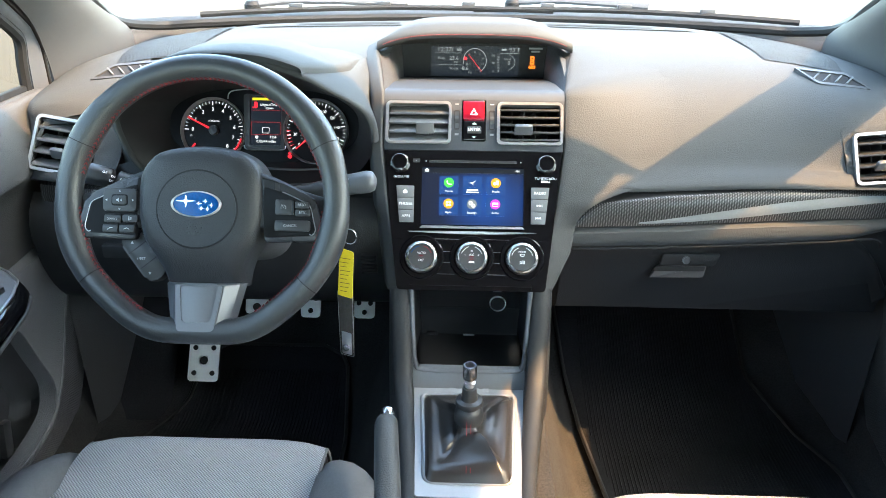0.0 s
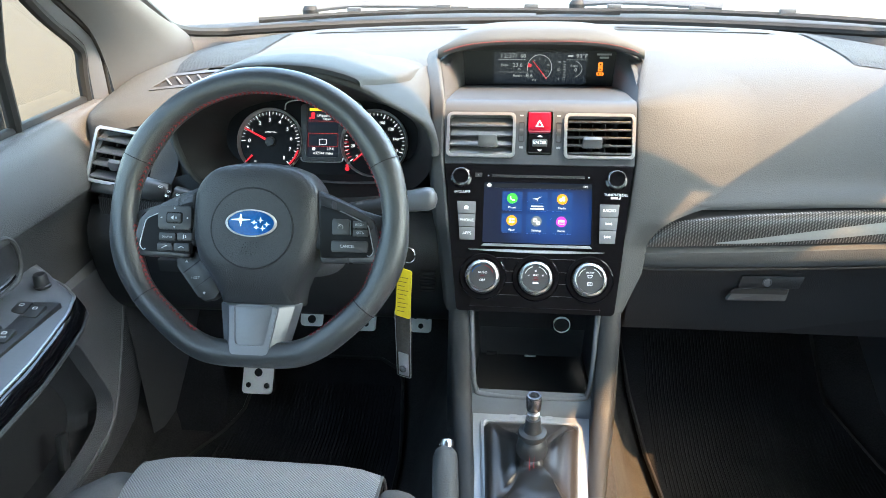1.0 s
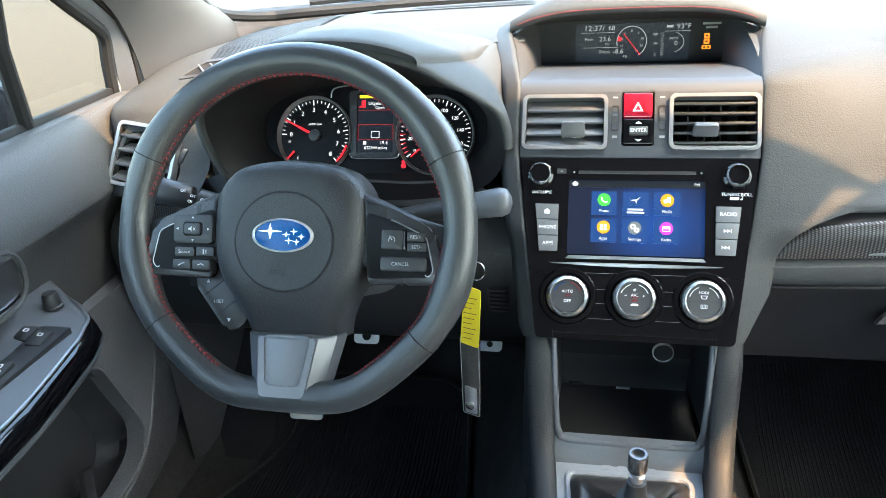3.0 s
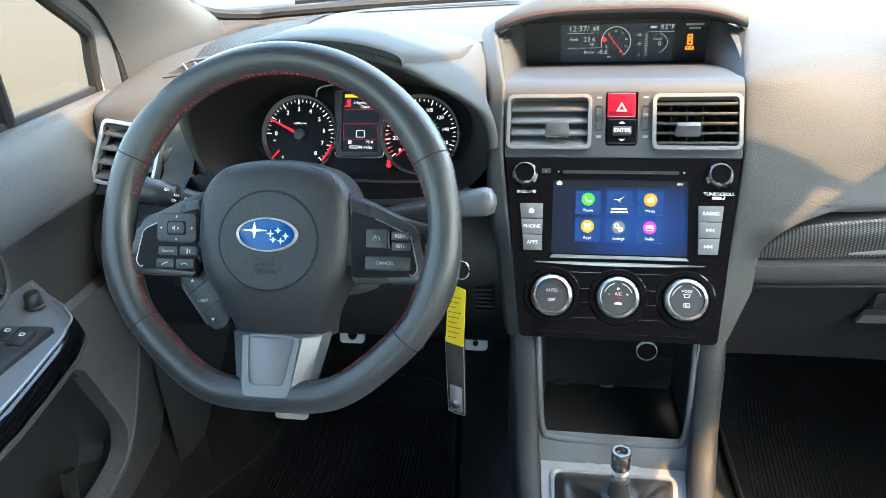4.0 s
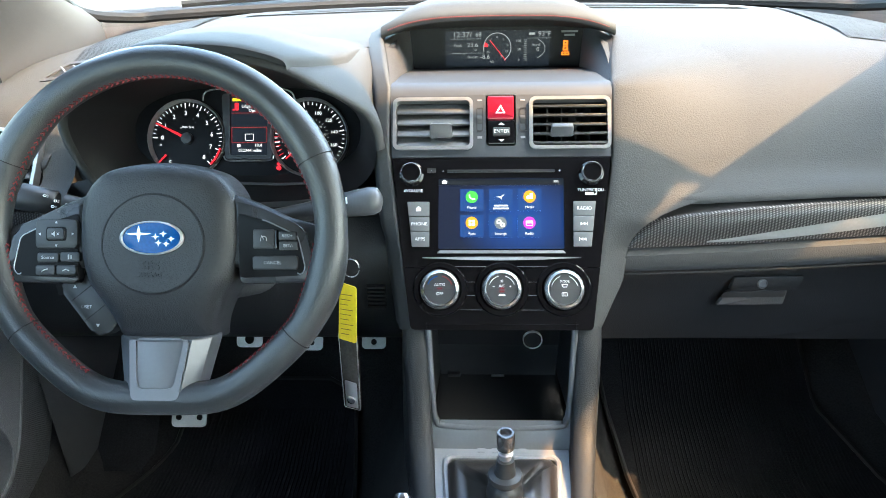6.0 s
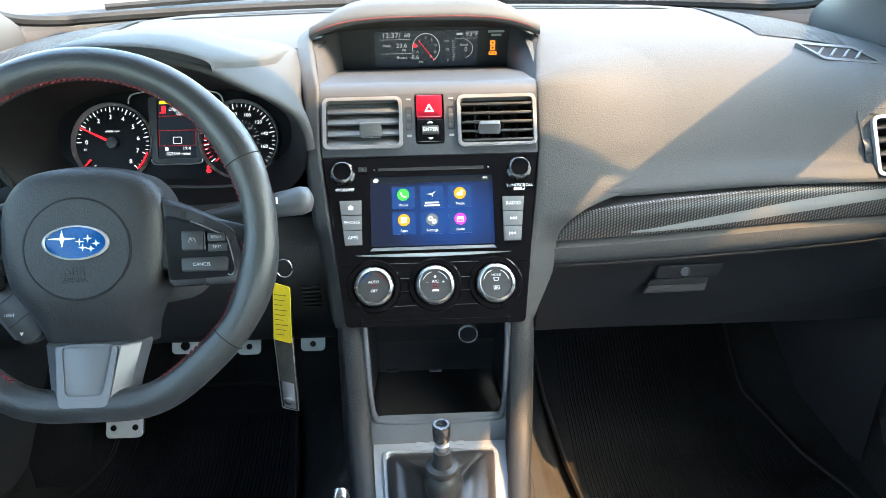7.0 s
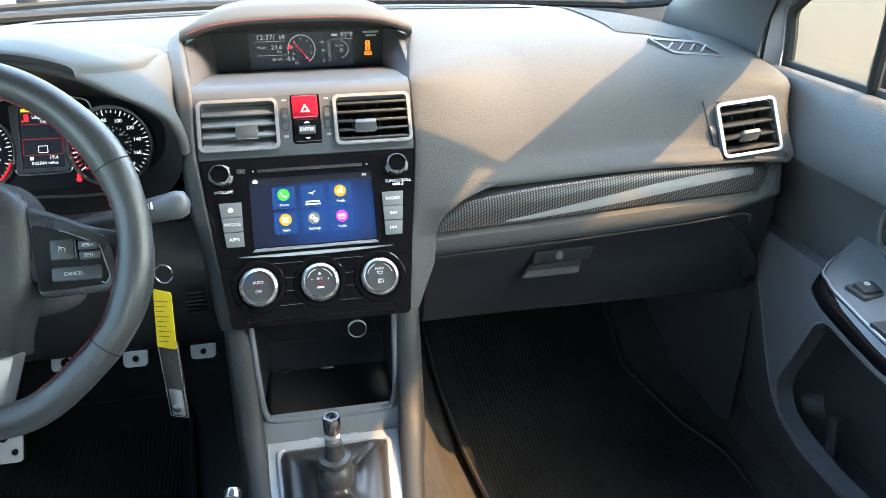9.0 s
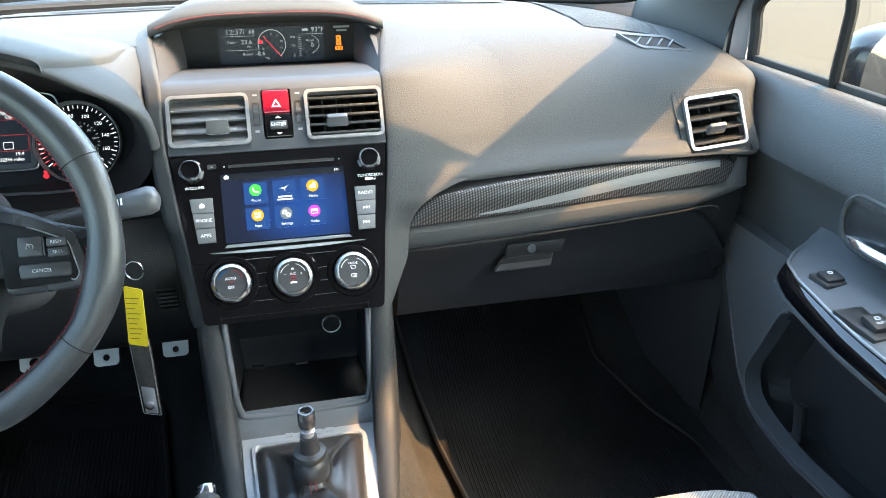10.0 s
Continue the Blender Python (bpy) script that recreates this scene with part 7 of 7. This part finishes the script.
# ---- seats ----
def seat(cx, back, lab):
    st_ = thing("bucket_seat", T(cx, 0.95 + back, 0.04), lab, "car seat", "front seats")
    hw = 0.168
    b = B()
    prof = [(1.185, 0.10), (1.203, 0.17), (1.205, 0.225), (1.196, 0.256), (1.172, 0.274), (1.13, 0.281), (1.05, 0.276), (0.90, 0.262), (0.72, 0.245), (0.62, 0.235)]
    rings = []
    for k in range(13):
        u = -1 + k / 6
        a = abs(u)
        rings.append(spline([(u * hw * (0.965 if y > 1.18 else 1.0), y - 0.012 * a ** 4, z - 0.006 * a ** 6 + 0.004 * a * a) for y, z in prof], 4))
    loft(b, rings, closed=False)
    b.transform(T(cx, back, 0.029))
    part("cushion", b, FABRIC, st_, "grey mesh cloth centre", at="w", angle=70)
    for s in (-1, 1):
        b = B()
        rings = []
        for y, z, w in ((1.145, 0.10, 0.080), (1.165, 0.17, 0.086), (1.160, 0.225, 0.088), (1.135, 0.262, 0.090), (1.08, 0.290, 0.094), (1.00, 0.306, 0.098), (0.85, 0.315, 0.10), (0.62, 0.320, 0.10)):
            ring = []
            for q in range(9):
                a = math.pi * q / 8
                x = hw - 0.004 + w * 0.5 * (1 - math.cos(a))
                ring.append(Vector((s * x, y - 0.035 * (q / 8) ** 2, z - 0.03 + 0.03 * math.sin(a) - 0.05 * (q / 8) ** 3)))
            ring.append(Vector((s * (hw + w + 0.004), y - 0.05, 0.07)))
            rings.append(ring)
        loft(b, rings, closed=False)
        b.transform(T(cx, back + 0.016, 0.040))
        part("bolster", b, BOLSTER, st_, "dark side bolster", at="w", angle=70)
        b = B()
        tube(b, spline([(cx + s * (hw - 0.001), 1.19, 0.215), (cx + s * hw, 1.175, 0.262), (cx + s * hw, 1.13, 0.278), (cx + s * hw, 0.90, 0.268), (cx + s * hw, 0.62, 0.245)], 5), 0.003, 6)
        b.transform(T(0, back, 0.023))
        part("seam", b, BOLSTER, st_, at="w")
    # backrest and headrest are out of view, added to keep rear light off the dashboard
    b = B()
    rings = []
    for z, y, w, d in ((0.22, 0.60, 0.21, 0.07), (0.35, 0.57, 0.235, 0.09), (0.55, 0.52, 0.235, 0.09), (0.72, 0.475, 0.20, 0.08), (0.80, 0.455, 0.15, 0.06), (0.815, 0.45, 0.10, 0.03)):
        rings.append([Vector((cx + px * w, back + y - 0.06 + py * d + 0.05 * px * px * (z < 0.75), z)) for px, py in oval(1.0, 1.0, 28, e=3.0)])
    loft(b, rings, True, (True, True))
    part("backrest", b, BOLSTER, st_, "unseen dark cloth backrest that blocks rear light", at="w", angle=60)
    b = B()
    rings = []
    for z, y, w, d in ((0.83, 0.44, 0.10, 0.035), (0.86, 0.435, 0.125, 0.05), (0.95, 0.425, 0.125, 0.05), (1.0, 0.42, 0.09, 0.03)):
        rings.append([Vector((cx + px * w, back + y - 0.06 + py * d, z)) for px, py in oval(1.0, 1.0, 24, e=3.0)])
    loft(b, rings, True, (True, True))
    part("headrest", b, BOLSTER, st_, "unseen dark cloth headrest that blocks rear light", at="w", angle=60)
    return st_


seat(-0.368, 0.0, "driver seat cushion of grey mesh cloth with dark bolsters")
seat(0.345, -0.085, "passenger seat cushion of grey mesh cloth with dark bolsters")

# ---- front doors ----
def door(s):
    side = "driver" if s < 0 else "passenger"
    D = thing("front_door", T(s * 0.74, 1.0, 0.05), "closed dark grey %s door with armrest, pocket and window" % side, "car door", "front doors")
    # upper skin, from the belt line down to the armrest
    b = B()
    rings = []
    for y in [1.60 - 0.05 * k for k in range(33)]:
        f = max(0.0, (y - 1.38) / 0.2)
        prof = [(0.790, 0.696), (0.762, 0.703), (0.745, 0.701), (0.730, 0.685), (0.718, 0.655), (0.707, 0.625), (0.704, 0.606), (0.7045, 0.598), (0.712, 0.590), (0.724, 0.572), (0.733, 0.545), (0.740, 0.50), (0.745, 0.44)]
        rings.append(spline([(s * (x + 0.012 * f * (1 if z < 0.69 else 0)), y, z) for x, z in prof], 2))
    loft(b, rings, closed=False)
    part("upper_panel", b, DOORSKIN, D, "grained upper door skin", at="w", angle=60)
    b = B()
    slab(b, s * 0.822 - 0.008, s * 0.822 + 0.008, 0.0, 1.62, 0.03, 0.69)
    part("outer_shell", b, BLACKP, D, "outer door skin", at="w")
    # lower skin with the pocket's opening
    m = Matrix(((0, 0, -s, s * 0.722), (1, 0, 0, 0), (0, 1, 0, 0), (0, 0, 0, 1)))
    LIPD = spline([(1.515, 0.46, 0), (1.492, 0.385, 0), (1.464, 0.325, 0), (1.432, 0.262, 0), (1.406, 0.219, 0), (1.374, 0.185, 0), (1.336, 0.167, 0), (1.27, 0.157, 0), (1.17, 0.160, 0), (0.90, 0.19, 0), (0.50, 0.23, 0), (0.0, 0.235, 0)], 5)
    hole = spline([(1.300, 0.388, 0), (1.325, 0.382, 0), (1.342, 0.365, 0), (1.366, 0.300, 0), (1.387, 0.243, 0), (1.383, 0.208, 0), (1.356, 0.182, 0), (1.27, 0.166, 0), (1.17, 0.169, 0), (0.90, 0.20, 0), (0.60, 0.24, 0), (0.50, 0.30, 0), (0.55, 0.375, 0), (0.80, 0.392, 0), (1.10, 0.392, 0)], 4, closed=True)
    b = B()
    plate(b, [(p.x, p.y) for p in LIPD] + [(0.0, 0.46)], [[(p.x, p.y) for p in hole]], -0.03, 0.0, m)
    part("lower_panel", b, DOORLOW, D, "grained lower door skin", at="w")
    b = B()
    tube(b, [m @ Vector((p.x, p.y, -0.0015)) for p in LIPD], 0.0035, 8)
    part("lip", b, DOORLOW, D, "rounded lip of the door pocket", at="w")
    # below and ahead of the lip the skin falls back outwards, perforated for the speaker
    b = B()
    rows = []
    for i, p in enumerate(LIPD):
        d = (LIPD[min(i + 1, len(LIPD) - 1)] - LIPD[max(i - 1, 0)]).normalized()
        n = Vector((-d.y, d.x, 0))
        row = []
        for k, h in ((0.0, -0.001), (0.008, -0.004), (0.05, -0.022), (0.10, -0.036), (0.16, -0.045)):
            q = p + n * k
            row.append(m @ Vector((min(q.x, 1.62), max(0.035, q.y), h)))
        rows.append(row)
    loft(b, rows, closed=False)
    part("speaker_grille", b, DOORGRILLE, D, "perforated door speaker grille", at="w", angle=60)
    b = B()
    tube(b, [m @ Vector((p.x, p.y, 0.0005)) for p in hole], 0.0022, 8, closed=True)
    part("pocket_edge", b, DOORLOW, D, at="w")
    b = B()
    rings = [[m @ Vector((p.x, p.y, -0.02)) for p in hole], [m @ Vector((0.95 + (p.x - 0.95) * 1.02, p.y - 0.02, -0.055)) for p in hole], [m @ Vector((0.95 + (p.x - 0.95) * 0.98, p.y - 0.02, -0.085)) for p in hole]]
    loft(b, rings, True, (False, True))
    part("pocket", b, POCKET, D, "deep door pocket in a shaded dark tone", at="w", angle=50)
    b = B()
    box(b, 0.012, 0.020, 0.062, T(s * 0.760, 1.288, 0.195) @ Matrix.Rotation(radians(-12), 4, "X"), 0.002)
    part("pocket_divider", b, BUTTON, D, at="w")
    b = B()
    lathe(b, [(0.030, 0.0), (0.031, 0.030), (0.028, 0.031), (0.027, 0.005), (0.0, 0.004)], T(s * 0.772, 1.335, 0.128), 28)
    part("bottle_well", b, DOORLOW, D, "round bottle well", at="w")
    # armrest pod
    EDGE = ((0.60, 0.590), (1.04, 0.606), (1.097, 0.610), (1.165, 0.621), (1.227, 0.634), (1.272, 0.652), (1.300, 0.684), (1.322, 0.722), (1.334, 0.744))

    def edge(y):
        for (y0, e0), (y1, e1) in zip(EDGE, EDGE[1:]):
            if y <= y1:
                return e0 + (e1 - e0) * (y - y0) / (y1 - y0)
        return 0.744

    ys = [1.332, 1.322, 1.311, 1.298, 1.285, 1.270, 1.25, 1.225, 1.19, 1.15, 1.10, 1.03, 0.90, 0.75, 0.60]
    b = B()
    rings = []
    for y in ys:
        e = edge(y)
        z = 0.503
        rings.append([Vector((s * x, y, zz)) for x, zz in ((0.745, z + 0.026), (max(0.705, e + 0.013), z + 0.012), (e + 0.012, z), (e + 0.004, z - 0.004))])
    loft(b, rings, closed=False)
    part("armrest_top", b, PODTOP, D, "satin dark grey switch panel on the armrest", at="w", angle=50)
    b = B()
    rings = []
    for y in ys:
        e = edge(y)
        z = 0.499
        rings.append(spline([(s * (e + 0.005), y, z), (s * (e - 0.003), y, z - 0.004), (s * (e - 0.009), y, z - 0.013), (s * (e - 0.010), y, z - 0.024), (s * (e - 0.004), y, z - 0.034), (s * (e + 0.025), y, z - 0.060), (s * 0.745, y, z - 0.105)], 2))
    loft(b, rings, closed=False)
    part("armrest_side", b, GLOSS, D, "gloss black side of the armrest", at="w", angle=50)
    b = B()
    tube(b, spline([(s * (edge(y) + 0.003), y, 0.5005) for y in ys], 3), 0.0022, 8)
    part("chrome_edge", b, SILVER, D, "thin bright edge of the armrest", at="w")
    b = B()
    tube(b, spline([(s * (edge(y) - 0.008), y, 0.471) for y in ys], 3), 0.0042, 8)
    part("lower_bead", b, DOORSKIN, D, at="w")
    # switches
    if s < 0:
        b = B()
        lathe(b, [(0.012, 0.0), (0.012, 0.003), (0.0105, 0.004), (0.0095, 0.018), (0.008, 0.0205), (0, 0.021)], T(-0.700, 1.272, 0.5135), 24)
        part("mirror_knob", b, BUTTON, D, "black mirror adjuster knob", at="w")
        b = B()
        slab(b, -0.708, -0.650, 1.075, 1.235, 0.500, 0.5115, 0.002)
        part("switch_tray", b, BLACKP, D, at="w")
        spots = [(-0.693, 1.212), (-0.669, 1.205), (-0.696, 1.150), (-0.670, 1.142), (-0.698, 1.095), (-0.672, 1.088)]
    else:
        spots = [(0.665, 1.204), (0.641, 1.096)]
        b = B()
        slab(b, 0.618, 0.664, 1.072, 1.140, 0.498, 0.5075, 0.002)
        slab(b, 0.647, 0.683, 1.186, 1.222, 0.500, 0.5100, 0.002)
        part("switch_tray", b, BLACKP, D, at="w")
    for k, (x, y) in enumerate(spots):
        b = B()
        box(b, 0.021 if s < 0 else 0.026, 0.026 if s < 0 or k else 0.022, 0.008, T(x, y, 0.5115) @ Matrix.Rotation(radians(8), 4, "X"), 0.002)
        w_ = part("window_switch", b, BUTTON, D, "dark switch", at="w")
        b = B()
        mk = T(x, y, 0.5162) @ Matrix.Rotation(radians(8), 4, "X")
        plate(b, rrect(0.0065, 0.005, 0.001, cx=0, cy=0.003), [rrect(0.005, 0.0035, 0.0006, cx=0, cy=0.003)], 0, 0.0004, mk)
        if k in (2, 3) or (s > 0 and k == 1):
            words(b, "AUTO", 0.0055, mk @ T(0, -0.0055, 0.0003))
        part("mark", b, WHITEINK, w_, at="w")
    # inner handle in its dished recess
    b = B()
    hm = Matrix(((0, 0, -s, s * 0.7165), (1, 0, 0, 0), (0, 1, 0, 0), (0, 0, 0, 1)))
    prism(b, rrect(0.18, 0.066, 0.030, 6, cx=1.160, cy=0.574), -0.004, 0.010, hm, 0.003)
    hd_ = part("handle_recess", b, BLACKP, D, "dark handle recess", at="w")
    b = B()
    tube(b, spline([hm @ Vector(p) for p in ((1.238, 0.549, 0.006), (1.20, 0.551, 0.018), (1.14, 0.556, 0.022), (1.08, 0.562, 0.018))], 4), 0.0065, 8, flat=0.6)
    part("pull", b, CHROME, hd_, "chrome pull lever", at="w")
    b = B()
    tube(b, [hm @ Vector((1.160 + x, 0.574 + y, 0.010)) for x, y in rrect(0.185, 0.070, 0.030, 6)], 0.004, 8, closed=True)
    part("recess_lip", b, DOORSKIN, hd_, at="w")
    # window: frame bars, seals, glass
    b = B()
    slab(b, s * 0.776 - 0.007, s * 0.776 + 0.007, -0.0, 1.60, 0.692, 0.711, 0.003)
    part("belt_seal", b, RUBBER, D, "black belt-line seal", at="w")
    b = B()
    tube(b, spline([(s * 0.775, 1.595, 0.690), (s * 0.771, 1.594, 0.745), (s * 0.764, 1.590, 0.785), (s * 0.755, 1.560, 0.808), (s * 0.736, 1.475, 0.856), (s * 0.718, 1.405, 0.902), (s * 0.698, 1.32, 0.962), (s * 0.645, 1.17, 1.075), (s * 0.622, 1.03, 1.135), (s * 0.612, 0.6, 1.150), (s * 0.608, 0.0, 1.145)], 5), 0.0095, 8)
    part("window_frame", b, RUBBER, D, "black window frame", at="w")
    # grey sail panel between the glass and the pillar, with its rubber seal
    b = B()
    e0 = spline([(s * 0.764, 1.600, 0.690), (s * 0.762, 1.600, 0.745), (s * 0.757, 1.597, 0.789), (s * 0.749, 1.563, 0.815), (s * 0.731, 1.477, 0.863), (s * 0.712, 1.407, 0.909), (s * 0.692, 1.322, 0.968), (s * 0.640, 1.172, 1.080)], 4)
    e1 = spline([(s * 0.762, 1.650, 0.690), (s * 0.758, 1.644, 0.745), (s * 0.750, 1.625, 0.792), (s * 0.738, 1.577, 0.828), (s * 0.718, 1.485, 0.880), (s * 0.700, 1.413, 0.922), (s * 0.684, 1.332, 0.978), (s * 0.636, 1.180, 1.084)], 4)
    loft(b, [e0, [p.lerp(q, 0.5) + Vector((-s * 0.004, 0, 0)) for p, q in zip(e0, e1)], e1], closed=False)
    bmesh.ops.solidify(b, geom=b.faces[:], thickness=0.003)
    part("sail_panel", b, SATIN, D, "grey sail panel ahead of the quarter window", at="w", angle=60)
    b = B()
    tube(b, [p + Vector((0, -0.003, 0)) for p in e1], 0.0045, 8)
    part("door_seal", b, RUBBER, D, "black rubber door seal", at="w")
    b = B()
    tube(b, [(s * 0.775, 1.402, 0.70), (s * 0.750, 1.372, 0.81), (s * 0.706, 1.345, 0.935)], 0.0105, 8, flat=0.8)
    part("divider_bar", b, RUBBER, D, "black quarter window bar", at="w")
    b = B()
    loft(b, [[Vector((s * 0.785, 1.605, 0.69)), Vector((s * 0.776, 1.605, 0.75)), Vector((s * 0.764, 1.605, 0.83))], [Vector((s * 0.785, 1.38, 0.70)), Vector((s * 0.762, 1.38, 0.80)), Vector((s * 0.72, 1.38, 0.94))], [Vector((s * 0.785, 1.1, 0.70)), Vector((s * 0.73, 1.1, 0.88)), Vector((s * 0.632, 1.1, 1.13))], [Vector((s * 0.785, 0.0, 0.70)), Vector((s * 0.73, 0.0, 0.88)), Vector((s * 0.622, 0.0, 1.15))]], closed=False)
    gp = part("window_pane", b, TINTED, D, "clear side window glass", at="w")
    gp.visible_shadow = False
    return D


door(-1)
door(1)
# kick panels ahead of the doors
for s in (-1, 1):
    b = B()
    loft(b, [[Vector((s * x, y, z)) for z in (0.03, 0.20, 0.40, 0.60)] for x, y in ((0.745, 1.52), (0.735, 1.60), (0.715, 1.70), (0.70, 1.85), (0.69, 2.0))], closed=False)
    solo("wall_kick_" + ("left" if s < 0 else "right"), b, KICK, "dark plastic kick panel in the footwell", "kick panel", "structure", angle=60)
